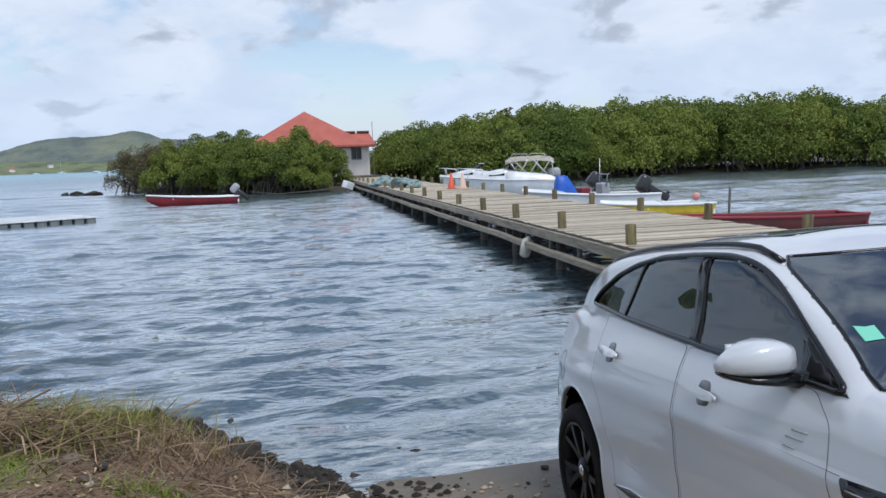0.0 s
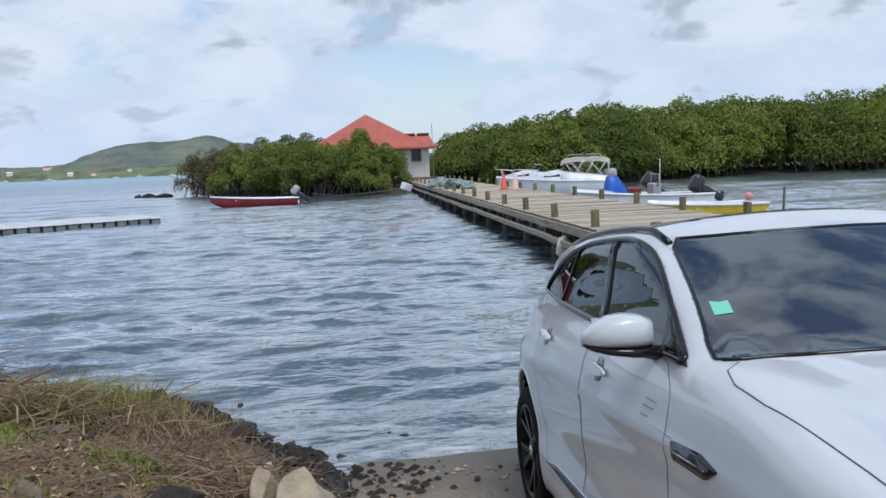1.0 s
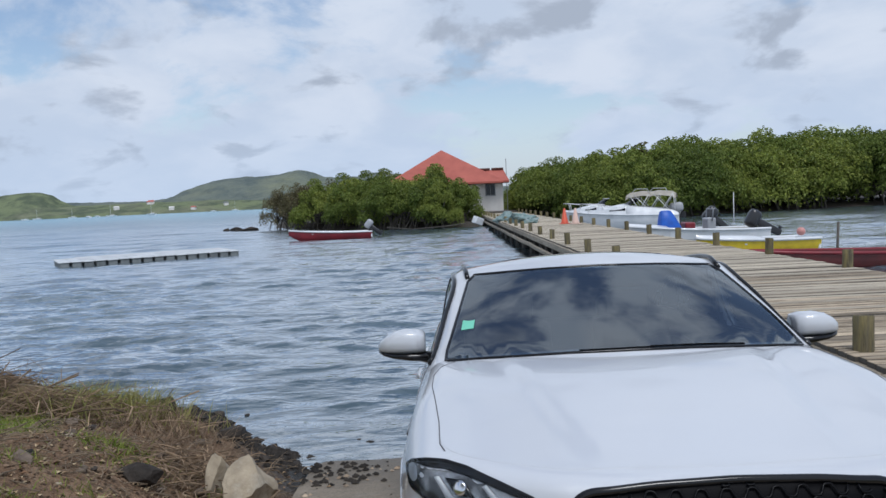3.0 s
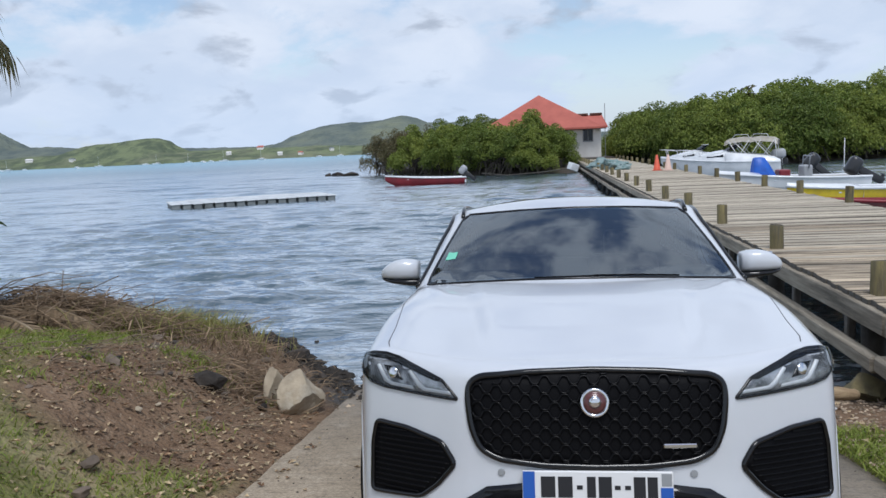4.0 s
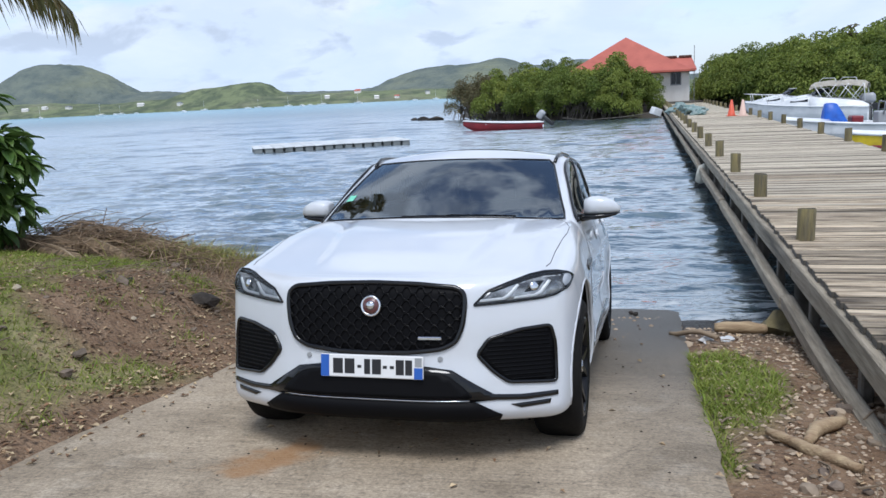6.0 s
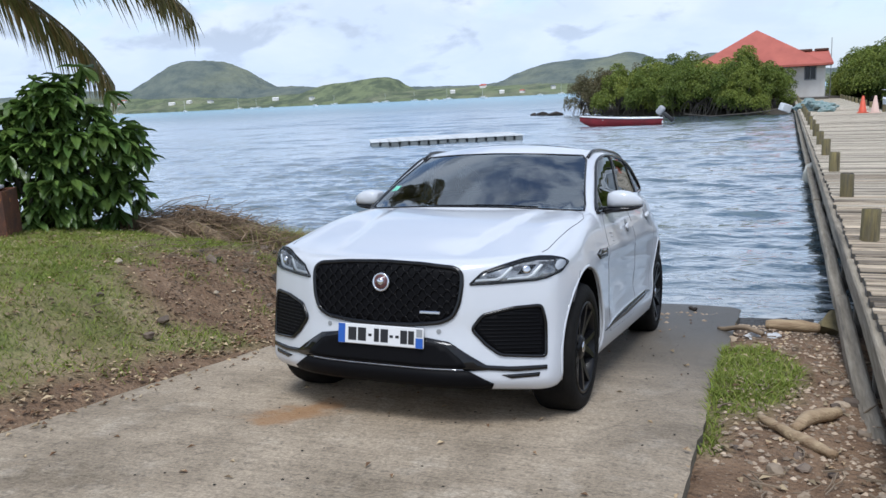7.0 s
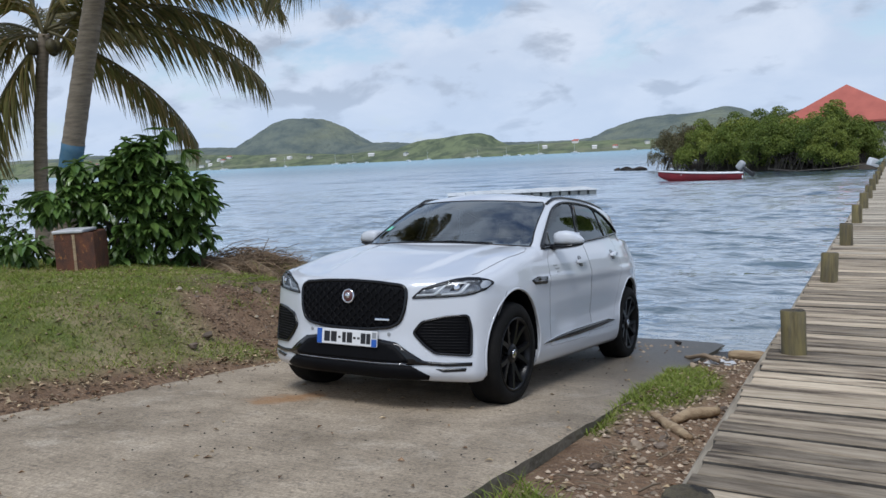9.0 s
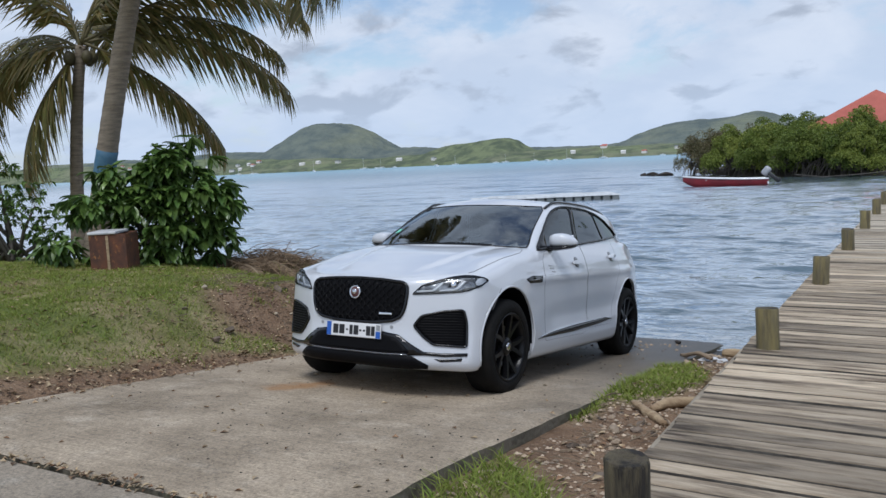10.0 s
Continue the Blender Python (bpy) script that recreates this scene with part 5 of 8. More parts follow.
for k in range(13):
    xs = np.linspace(-0.445, 0.445, 157)
    zz = 0.545 + 0.0295 * k + 0.0125 * np.tanh(2.2 * np.cos(xs / 0.0345 * math.pi + k * math.pi))
    run = []
    for a, b, ok in zip(xs, zz, poly_far(GR, xs, zz) < -0.010):
        if ok:
            run.append((float(a), float(b)))
        if run and (not ok or a == xs[-1]):
            if len(run) > 4:
                bm = bmesh.new()
                tube(bm, [on_skin("front", a2, b2, 0.010)[0] for a2, b2 in run], 0.0036, 5)
                part("grille_bar", bm, GRILLE_BLACK, gr, smooth=True)
            run = []
c, n = on_skin("front", 0, 0.795, 0.02)
EM = Matrix.Translation(c) @ n.to_track_quat("Z", "Y").to_matrix().to_4x4()
bm = bmesh.new(); lathe(bm, [(0.050, -0.02), (0.052, 0.004), (0.046, 0.010), (0.040, 0.005), (0.038, 0.004)], 32, EM)
emb = part("emblem", bm, CHROME, gr, "round chrome-ringed emblem", smooth=True)
bm = bmesh.new(); lathe(bm, [(0.0385, 0.0), (0.038, 0.008), (0.02, 0.010)], 28, EM); part("emblem_disc", bm, BADGE_RED, emb, smooth=True)
bm = bmesh.new(); lathe(bm, [(0.019, 0.006), (0.022, 0.014), (0.012, 0.019)], 16, EM @ pose(0, 0.004, 0)); part("emblem_relief", bm, CHROME, emb, smooth=True)
c, n = on_skin("front", 0.285, 0.645, 0.017)
BM = Matrix.Translation(c) @ n.to_track_quat("Z", "Y").to_matrix().to_4x4()
bm = bmesh.new(); box(bm, -0.055, 0.06, -0.008, 0.008, -0.003, 0.004, 0.003, 1, BM); part("grille_badge", bm, CHROME, gr, "small bright badge bar")

# plate
c, n = on_skin("front", 0, 0.505, 0.012)
PM = Matrix.Translation((0, c.y - 0.012, 0.505)) @ pose(0, 0, 0, 90 - 3, 0, 0)
bm = bmesh.new(); box(bm, -0.26, 0.26, -0.055, 0.055, -0.012, 0.002, 0.004, 1, PM)
plate = part("number_plate", bm, PLATE_WHITE, car, "white number plate with blue ends")
bm = bmesh.new(); box(bm, -0.258, -0.216, -0.053, 0.053, 0.0005, 0.0045, 0, 1, PM); part("plate_band", bm, PLATE_BLUE, plate)
bm = bmesh.new(); box(bm, 0.216, 0.258, -0.053, 0.0, 0.0005, 0.0045, 0, 1, PM); part("plate_band", bm, PLATE_BLUE, plate)
bm = bmesh.new(); box(bm, 0.220, 0.254, 0.006, 0.048, 0.0005, 0.004, 0, 1, PM); part("plate_mark", bm, SKIN_GREY, plate)
for x0, x1 in ((-0.195, -0.145), (-0.135, -0.085), (-0.070, -0.050), (-0.035, -0.005), (0.005, 0.050), (0.060, 0.080), (0.095, 0.115), (0.125, 0.165), (0.172, 0.206)):
    short = x1 - x0 < 0.025
    bm = bmesh.new(); box(bm, x0, x1, -0.008 if short else -0.036, 0.006 if short else 0.036, 0.0005, 0.004, 0, 1, PM); part("plate_bar", bm, INK, plate)

# lower nose: moustache trim, intakes, splitter, sensors
MOUST = [(-0.865, 0.366), (-0.70, 0.362), (-0.58, 0.371), (-0.47, 0.441), (-0.39, 0.491), (-0.27, 0.508), (0.27, 0.508), (0.39, 0.491), (0.47, 0.441), (0.58, 0.371), (0.70, 0.362), (0.865, 0.366), (0.865, 0.343), (0.72, 0.335), (0.59, 0.344), (0.49, 0.340), (-0.49, 0.340), (-0.59, 0.344), (-0.72, 0.335), (-0.865, 0.343)]
patch("lower_grille", "front", MOUST[::-1], GLOSS_BLACK, 0.007, 0.035, 0.012, "gloss black lower grille and trim")
MESH = rounded([(-0.26, 0.488), (0.26, 0.488), (0.37, 0.468), (0.45, 0.405), (0.49, 0.358), (-0.49, 0.358), (-0.45, 0.405), (-0.37, 0.468)], 0.02)
patch("lower_mesh", "front", MESH[::-1], MATT_BLACK, 0.0085, 0.03, 0.004)
line("grille_strip", "front", [(-0.47, 0.347), (-0.2, 0.345), (0.2, 0.345), (0.47, 0.347)], CHROME, 0.0025, 0.012)
DAM = [(-0.50, 0.338), (0.50, 0.338), (0.615, 0.270), (0.60, 0.245), (-0.60, 0.245), (-0.615, 0.270)]
patch("splitter", "front", DAM, MATT_BLACK, 0.010, 0.035, 0.012, "black front splitter")
for sg in (1, -1):
    fl = (lambda p: p) if sg == 1 else mirror
    intake = rounded([(0.505, 0.562), (0.556, 0.636), (0.70, 0.674), (0.832, 0.686), (0.852, 0.60), (0.858, 0.412), (0.645, 0.425), (0.575, 0.480)], 0.022)
    it = patch("side_intake", "front", fl(intake), MATT_BLACK, 0.004, 0.03, 0.01, "black bumper intake")
    line("intake_frame", "front", fl(intake), GLOSS_BLACK, 0.010, 0.004, closed=True, h=0.04, parent=it, sides=8)
    for k in range(12):
        z0 = 0.440 + k * 0.020
        xs = np.linspace(0.5, 0.855, 24)
        ok = poly_far(intake, xs, z0 + 0 * xs) < -0.012
        if ok.sum() > 3:
            bm = bmesh.new()
            tube(bm, [on_skin("front", float(a) * sg, z0, 0.008)[0] for a in xs[ok]], 0.0028, 5)
            part("intake_slat", bm, GRILLE_BLACK, it, smooth=True)
    slot = [(0.655, 0.318), (0.835, 0.328), (0.830, 0.306), (0.70, 0.297)]
    patch("bumper_slot", "front", fl(slot), GLOSS_BLACK, 0.004, 0.03, 0.01)
    c, n = on_skin("front", 0.335 * sg, 0.545, 0.003)
    bm = bmesh.new(); lathe(bm, [(0.013, -0.004), (0.013, 0.002), (0.010, 0.003)], 14, Matrix.Translation(c) @ n.to_track_quat("Z", "Y").to_matrix().to_4x4())
    part("parking_sensor", bm, SKIN_GREY, car)
    # headlamp: bowl, two bent strips, a lens and the cover
    hl = rounded([(0.490, 0.797), (0.552, 0.863), (0.64, 0.897), (0.735, 0.929), (0.80, 0.940), (0.86, 0.939), (0.905, 0.927), (0.925, 0.906), (0.910, 0.862), (0.856, 0.833), (0.80, 0.820), (0.69, 0.810), (0.60, 0.803)], 0.010)
    hp = patch("headlamp", "front", fl(hl), LAMP_DARK, 0.002, 0.025, 0.01, "clear headlamp with bent daylight strips")
    line("headlamp_edge", "front", fl(hl), GLOSS_BLACK, 0.006, 0.002, closed=True, h=0.03, parent=hp)
    patch("lamp_brow", "front", fl([(0.552, 0.862), (0.64, 0.896), (0.735, 0.928), (0.80, 0.939), (0.86, 0.938), (0.90, 0.926), (0.86, 0.922), (0.80, 0.921), (0.735, 0.908), (0.64, 0.878), (0.575, 0.856)]), GLOSS_BLACK, 0.0055, 0.015, 0.004, parent=hp)
    for st in ([(0.515, 0.812), (0.625, 0.818), (0.650, 0.832), (0.692, 0.884), (0.680, 0.890), (0.640, 0.846), (0.618, 0.831), (0.520, 0.824)],
               [(0.665, 0.820), (0.765, 0.828), (0.795, 0.840), (0.832, 0.898), (0.818, 0.902), (0.780, 0.852), (0.760, 0.841), (0.672, 0.832)]):
        patch("lamp_strip", "front", fl(st), LAMP_GLOW, 0.0065, 0.012, 0.004, parent=hp)
    patch("lamp_housing", "front", fl([(0.715, 0.850), (0.770, 0.856), (0.800, 0.900), (0.745, 0.897)]), GLOSS_BLACK, 0.005, 0.015, 0.003, parent=hp)
    for a in (0.755,):
        c, n = on_skin("front", a * sg, 0.876, 0.006)
        bm = bmesh.new(); lathe(bm, [(0.022, -0.003), (0.022, 0.004), (0.015, 0.006), (0.006, 0.008)], 16, Matrix.Translation(c) @ n.to_track_quat("Z", "Y").to_matrix().to_4x4())
        part("lamp_lens", bm, CHROME, hp, smooth=True)
    patch("lamp_cover", "front", fl(hl), LAMP_GLASS, 0.011, 0.03, 0, parent=hp)

# roof: rails, fin, sunroof
for sg in (1, -1):
    rail = [(0.640, 2.05), (0.650, 2.25), (0.650, 2.9), (0.635, 3.3), (0.59, 3.7), (0.555, 3.92)]
    bm = bmesh.new()
    P = [on_skin("top", a * sg, b, 0.0)[0] for a, b in resample(rail, 0.08, False)]
    n = len(P)
    tube(bm, [p + Vector((0.02 * sg, 0, 0.001 + 0.010 * min(1, min(k, n - 1 - k) / 2.0))) for k, p in enumerate(P)], 0.0125, 8)
    part("roof_rail", bm, GLOSS_BLACK, car, "black roof rail", smooth=True)
patch("sunroof", "top", rounded([(-0.45, 2.32), (0.45, 2.32), (0.43, 3.45), (-0.43, 3.45)], 0.06), GLOSS_BLACK, 0.003, 0.06, 0.008, "dark glass sunroof")
bm = bmesh.new(); box(bm, -0.022, 0.022, 3.85, 4.03, 0, 0.055, 0.012, 2)
for v in bm.verts:
    v.co.y += v.co.z * 0.9
    v.co.z += on_skin("top", 0, 3.95)[0].z - 0.01
part("roof_fin", bm, PAINT, car, smooth=True)

# door mirrors: a pointed cap over a black shell, on a black arm
def mirror_shell(sg, rows, mat, name, parent, label=""):
    bm = bmesh.new()
    rings = []
    for x, z0, z1, d in rows:
        ring = []
        for k in range(24):
            a = k / 24 * 2 * math.pi
            c, s = math.cos(a), math.sin(a)
            yy = 1.765 + 0.012 * c if c > 0 else 1.765 + d * math.copysign(abs(c) ** 0.75, c)
            ring.append(bm.verts.new((sg * x, yy + 0.03 * (x - 0.86), (z0 + z1) / 2 + (z1 - z0) / 2 * math.copysign(abs(s) ** 0.5, s))))
        rings.append(ring)
    for p, q in zip(rings, rings[1:]):
        for k in range(24):
            bm.faces.new((p[k], p[(k + 1) % 24], q[(k + 1) % 24], q[k]))
    bm.faces.new(rings[0][::-1]); bm.faces.new(rings[-1])
    bmesh.ops.recalc_face_normals(bm, faces=bm.faces[:])
    return part(name, bm, mat, parent, label, smooth=True)


for sg in (1, -1):
    cap = [(0.886, 1.180, 1.268, 0.085), (0.892, 1.177, 1.284, 0.105), (0.93, 1.176, 1.296, 0.12), (0.98, 1.176, 1.299, 0.125), (1.03, 1.178, 1.290, 0.12), (1.07, 1.182, 1.270, 0.10), (1.10, 1.189, 1.246, 0.07), (1.117, 1.198, 1.226, 0.03)]
    mr = mirror_shell(sg, cap, PAINT, "door_mirror", car, "white door mirror with black base")
    low = [(0.84, 1.138, 1.180, 0.07), (0.87, 1.134, 1.184, 0.095), (0.96, 1.142, 1.184, 0.114), (1.04, 1.155, 1.185, 0.104), (1.09, 1.170, 1.192, 0.07), (1.114, 1.186, 1.198, 0.03)]
    mirror_shell(sg, low, GLOSS_BLACK, "mirror_base", mr)
    bm = bmesh.new()
    tube(bm, [(sg * 0.80, 1.66, 1.160), (sg * 0.85, 1.69, 1.156), (sg * 0.91, 1.71, 1.162)], [0.05, 0.03, 0.024], 12)
    part("mirror_arm", bm, GLOSS_BLACK, mr, smooth=True)
    bm = bmesh.new(); box(bm, sg * 0.985 - 0.09, sg * 0.985 + 0.09, 1.779, 1.785, 1.185, 1.283, 0.002)
    part("mirror_glass", bm, CHROME, mr)

# sticker on the windscreen
patch("sticker", "front", [(-0.712, 1.282), (-0.655, 1.289), (-0.645, 1.326), (-0.672, 1.322), (-0.700, 1.325)], STICKER, 0.004, 0.03, 0, "green paper sticker")


# wheels
def build_wheel():
    w = new("wheel")
    w.parent = car
    prof = [(0.265, -0.125), (0.30, -0.13), (0.345, -0.125), (0.370, -0.105), (0.380, -0.07), (0.382, 0.0), (0.380, 0.07), (0.370, 0.105), (0.345, 0.125), (0.30, 0.13), (0.268, 0.118), (0.262, 0.09), (0.262, -0.09)]
    ax = Matrix.Rotation(radians(90), 4, "Y")
    bm = bmesh.new()
    rings = []
    for r, z in prof:
        ring = []
        for k in range(56):
            a = 2 * math.pi * k / 56
            rr = r - (0.006 if (k % 2 == 0 and r > 0.372) else 0)
            ring.append(bm.verts.new(ax @ Vector((rr * math.cos(a), rr * math.sin(a), z))))
        rings.append(ring)
    for a, b in zip(rings, rings[1:] + rings[:1]):
        for k in range(56):
            bm.faces.new((a[k], a[(k + 1) % 56], b[(k + 1) % 56], b[k]))
    part("tyre", bm, RUBBER, w, "black tyre", smooth=True)
    bm = bmesh.new()
    lathe(bm, [(0.262, 0.10), (0.272, 0.122), (0.264, 0.128), (0.252, 0.115), (0.245, 0.05), (0.235, -0.10), (0.24, -0.11)], 48, ax)
    bmesh.ops.delete(bm, geom=[f for f in bm.faces if len(f.verts) > 4], context="FACES_ONLY")
    rim = part("rim", bm, RIM_BLACK, w, "black alloy rim with five split spokes", smooth=True)
    for k in range(5):
        for d in (-1, 1):
            a0, a1 = 2 * math.pi * k / 5 + d * 0.10, 2 * math.pi * k / 5 + d * 0.30
            bm = bmesh.new()
            q = []
            for t in np.linspace(0, 1, 5):
                r = 0.055 + t * 0.20
                a = a0 + (a1 - a0) * t
                z = 0.085 + 0.028 * t
                wd = 0.024 - 0.006 * t
                c, s_ = math.cos(a), math.sin(a)
                tang = Vector((-s_, c, 0))
                cen = Vector((r * c, r * s_, z))
                q.append([bm.verts.new(ax @ (cen + tang * wd * i + Vector((0, 0, j)))) for i, j in ((-1, -0.03), (-0.8, 0.006), (0.8, 0.006), (1, -0.03))])
            for m, n in zip(q, q[1:]):
                for i in range(4):
                    bm.faces.new((m[i], m[(i + 1) % 4], n[(i + 1) % 4], n[i]))
            bmesh.ops.recalc_face_normals(bm, faces=bm.faces[:])
            part("spoke", bm, RIM_BLACK, rim)
    bm = bmesh.new(); lathe(bm, [(0.07, 0.05), (0.075, 0.09), (0.06, 0.105), (0.034, 0.108)], 24, ax); part("hub", bm, RIM_BLACK, rim, smooth=True)
    bm = bmesh.new(); lathe(bm, [(0.032, 0.10), (0.032, 0.111), (0.02, 0.113)], 20, ax); part("hub_cap", bm, CHROME, rim, smooth=True)
    bm = bmesh.new(); lathe(bm, [(0.10, -0.01), (0.185, -0.01), (0.185, 0.015), (0.10, 0.015)], 36, ax); part("brake_disc", bm, DISC_STEEL, w)
    return w


wheel = build_wheel()
wheel.matrix_basis = pose(WHEEL_X, AXLE_F, WHEEL_R - 0.004)
for x, u, rz in ((WHEEL_X, AXLE_R, 0), (-WHEEL_X, AXLE_F, 180), (-WHEEL_X, AXLE_R, 180)):
    copy_thing(wheel, pose(x, u, WHEEL_R - 0.004, 20 * u, 0, rz))
wheel.matrix_basis = pose(WHEEL_X, AXLE_F, WHEEL_R - 0.004, 12)


# cabin
def build_cabin():
    bm = bmesh.new(); box(bm, -0.74, 0.74, 1.45, 1.98, 0.80, 1.085, 0.07, 3); part("dashboard", bm, SEAT, car, "dark dashboard", smooth=True)
    bm = bmesh.new(); box(bm, -0.74, 0.74, 1.2, 4.3, 0.42, 0.52, 0.02); part("cabin_floor", bm, MATT_BLACK, car)
    for x in (-0.37, 0.37):
        bm = bmesh.new(); box(bm, x - 0.25, x + 0.25, 2.25, 2.75, 0.55, 0.78, 0.06, 3)
        box(bm, x - 0.24, x + 0.24, 2.70, 2.86, 0.72, 1.28, 0.06, 3)
        for v in bm.verts:
            if v.co.z > 0.8:
                v.co.y += (v.co.z - 0.8) * 0.32
        st = part("front_seat", bm, SEAT, car, smooth=True)
        bm = bmesh.new(); box(bm, x - 0.13, x + 0.13, 2.87, 2.98, 1.27, 1.45, 0.04, 3); part("headrest", bm, SEAT, st, smooth=True)
    bm = bmesh.new(); box(bm, -0.66, 0.66, 3.15, 3.65, 0.55, 0.80, 0.06, 3); box(bm, -0.66, 0.66, 3.62, 3.80, 0.75, 1.25, 0.06, 3)
    st = part("rear_seat", bm, SEAT, car, smooth=True)
    for x in (-0.45, 0.45):
        bm = bmesh.new(); box(bm, x - 0.13, x + 0.13, 3.66, 3.78, 1.25, 1.40, 0.04, 3); part("headrest", bm, SEAT, st, smooth=True)
    bm = bmesh.new()
    WM = pose(0.37, 2.08, 1.03, 68)
    pts = [WM @ Vector((0.185 * math.cos(a), 0.185 * math.sin(a), 0)) for a in np.linspace(0, 6.2832, 33)]
    tube(bm, pts, 0.017, 8, caps=False)
    box(bm, -0.17, 0.17, -0.03, 0.03, -0.03, 0.0, 0.01, 1, WM)
    part("steering_wheel", bm, MATT_BLACK, car, smooth=True)
    bm = bmesh.new(); box(bm, -0.11, 0.11, 2.13, 2.16, 1.455, 1.515, 0.02, 2); part("rear_view_mirror", bm, MATT_BLACK, car)


build_cabin()


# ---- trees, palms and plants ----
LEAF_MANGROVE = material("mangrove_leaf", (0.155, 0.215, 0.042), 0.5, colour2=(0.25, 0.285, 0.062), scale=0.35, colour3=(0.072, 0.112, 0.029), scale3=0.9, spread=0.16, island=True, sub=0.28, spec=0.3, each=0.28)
LEAF_DRY = material("sparse_leaf", (0.19, 0.15, 0.085), 0.6, colour2=(0.12, 0.125, 0.055), scale=0.8, spread=0.35, island=True, sub=0.25, spec=0.3)
LEAF_BROAD = material("broad_leaf", (0.075, 0.145, 0.035), 0.32, colour2=(0.14, 0.215, 0.05), scale=2.0, spread=0.42, island=True, sub=0.2)
LEAF_PALM = material("palm_leaflet", (0.15, 0.15, 0.045), 0.45, colour2=(0.36, 0.25, 0.10), scale=0.9, mix=(0.45, 0.65), spread=0.3, island=True, sub=0.42)
STALK = material("palm_stalk", (0.13, 0.11, 0.05), 0.6)
BARK = material("grey_bark", (0.13, 0.115, 0.095), 0.9, colour2=(0.07, 0.06, 0.05), scale=5, bump=0.8, bump_scale=18)
PALM_BARK = material("palm_bark", (0.36, 0.295, 0.225), 0.9, colour2=(0.21, 0.17, 0.13), scale=4, stretch=(1, 1, 6), bump=0.9, bump_scale=10)
BLUE_BAND = material("blue_paint_band", (0.06, 0.16, 0.26), 0.7, colour2=(0.10, 0.20, 0.28), scale=9)
COCONUT = material("coconut_husk", (0.09, 0.075, 0.03), 0.6, colour2=(0.05, 0.04, 0.02), scale=6)
MUD = material("mangrove_mud", (0.045, 0.038, 0.028), 0.8, colour2=(0.075, 0.06, 0.045), scale=2, bump=0.6)


def leaf_cloud(rs, centres, radii, count, length, width, droop=0.2, up=0.75):
    """Vertices and faces of many small folded leaves on the outside of lumpy clumps."""
    centres, radii = np.array(centres, float), np.array(radii, float)
    pick = rs.choice(len(centres), count, p=(radii ** 2) / (radii ** 2).sum())
    d = rs.normal(size=(count, 3))
    d[:, 2] = np.abs(d[:, 2]) * 0.9 + rs.normal(size=count) * 0.35
    d /= np.linalg.norm(d, axis=1, keepdims=True)
    rad = radii[pick] * (0.62 + 0.42 * rs.rand(count) ** 0.6)
    pos = centres[pick] + d * rad[:, None]
    nor = d + rs.normal(size=(count, 3)) * 0.55 + [0, 0, up]
    nor /= np.linalg.norm(nor, axis=1, keepdims=True)
    way = np.cross(nor, rs.normal(size=(count, 3)))
    way /= np.linalg.norm(way, axis=1, keepdims=True)
    way[:, 2] -= droop
    side = np.cross(nor, way)
    side /= np.linalg.norm(side, axis=1, keepdims=True)
    ln = length * (0.6 + 0.8 * rs.rand(count))[:, None]
    wd = width * (0.6 + 0.8 * rs.rand(count))[:, None]
    fold = nor * wd * 0.35
    v = np.stack([pos, pos + way * ln * 0.45 + side * wd / 2 + fold, pos + way * ln - nor * ln * 0.15, pos + way * ln * 0.45 - side * wd / 2 + fold], 1).reshape(-1, 3)
    b = np.arange(count)[:, None] * 4
    f = np.concatenate([b + [0, 1, 2], b + [0, 2, 3]])
    return v, f


def cloud_mesh(name, mat, *args, **kw):
    v, f = leaf_cloud(*args, **kw)
    me = bpy.data.meshes.new(name)
    me.from_pydata(v.tolist(), [], f.tolist())
    me.materials.append(mat)
    return me


def tree_kind(seed, height, spread, leaves, mat, leaf=0.34, roots=True, clumps=44):
    """Meshes of a mangrove: limbs with arching prop roots, and a crown of leaf clumps."""
    rs = np.random.RandomState(seed)
    n = clumps
    cen, rad = [], []
    for k in range(n):
        a, r = rs.uniform(0, 6.283), spread * math.sqrt(rs.rand()) * 0.85
        top = height * (0.95 - 0.42 * (r / spread) ** 2)
        cen.append((r * math.cos(a), r * math.sin(a), top * rs.uniform(0.42, 0.9)))
        rad.append(rs.uniform(0.5, 1.1) * spread * 0.26)
    for k in range(10):
        a = rs.uniform(0, 6.283)
        cen.append((spread * 0.85 * math.cos(a), spread * 0.85 * math.sin(a), rs.uniform(0.12, 0.42) * height))
        rad.append(spread * rs.uniform(0.22, 0.36))
    crown = cloud_mesh("crown", mat, rs, cen, rad, leaves, leaf, leaf * 0.5)
    bm = bmesh.new()
    for k in range(6):
        c = cen[rs.randint(n)]
        tube(bm, [(0, 0, 0.5), (c[0] * 0.3, c[1] * 0.3, height * 0.3), (c[0] * 0.8, c[1] * 0.8, c[2] * 0.85)], [0.10, 0.07, 0.03], 5)
    if roots:
        for k in range(9):
            a, r = rs.uniform(0, 6.283), rs.uniform(0.6, 1.3) * spread * 0.6
            tube(bm, [(0, 0, rs.uniform(0.7, 1.5)), (r * 0.55 * math.cos(a), r * 0.55 * math.sin(a), 0.85), (r * math.cos(a), r * math.sin(a), -0.5)], [0.05, 0.04, 0.03], 5)
    me = bpy.data.meshes.new("trunk")
    bm.to_mesh(me); bm.free()
    me.materials.append(BARK); me.shade_smooth()
    return me, crown


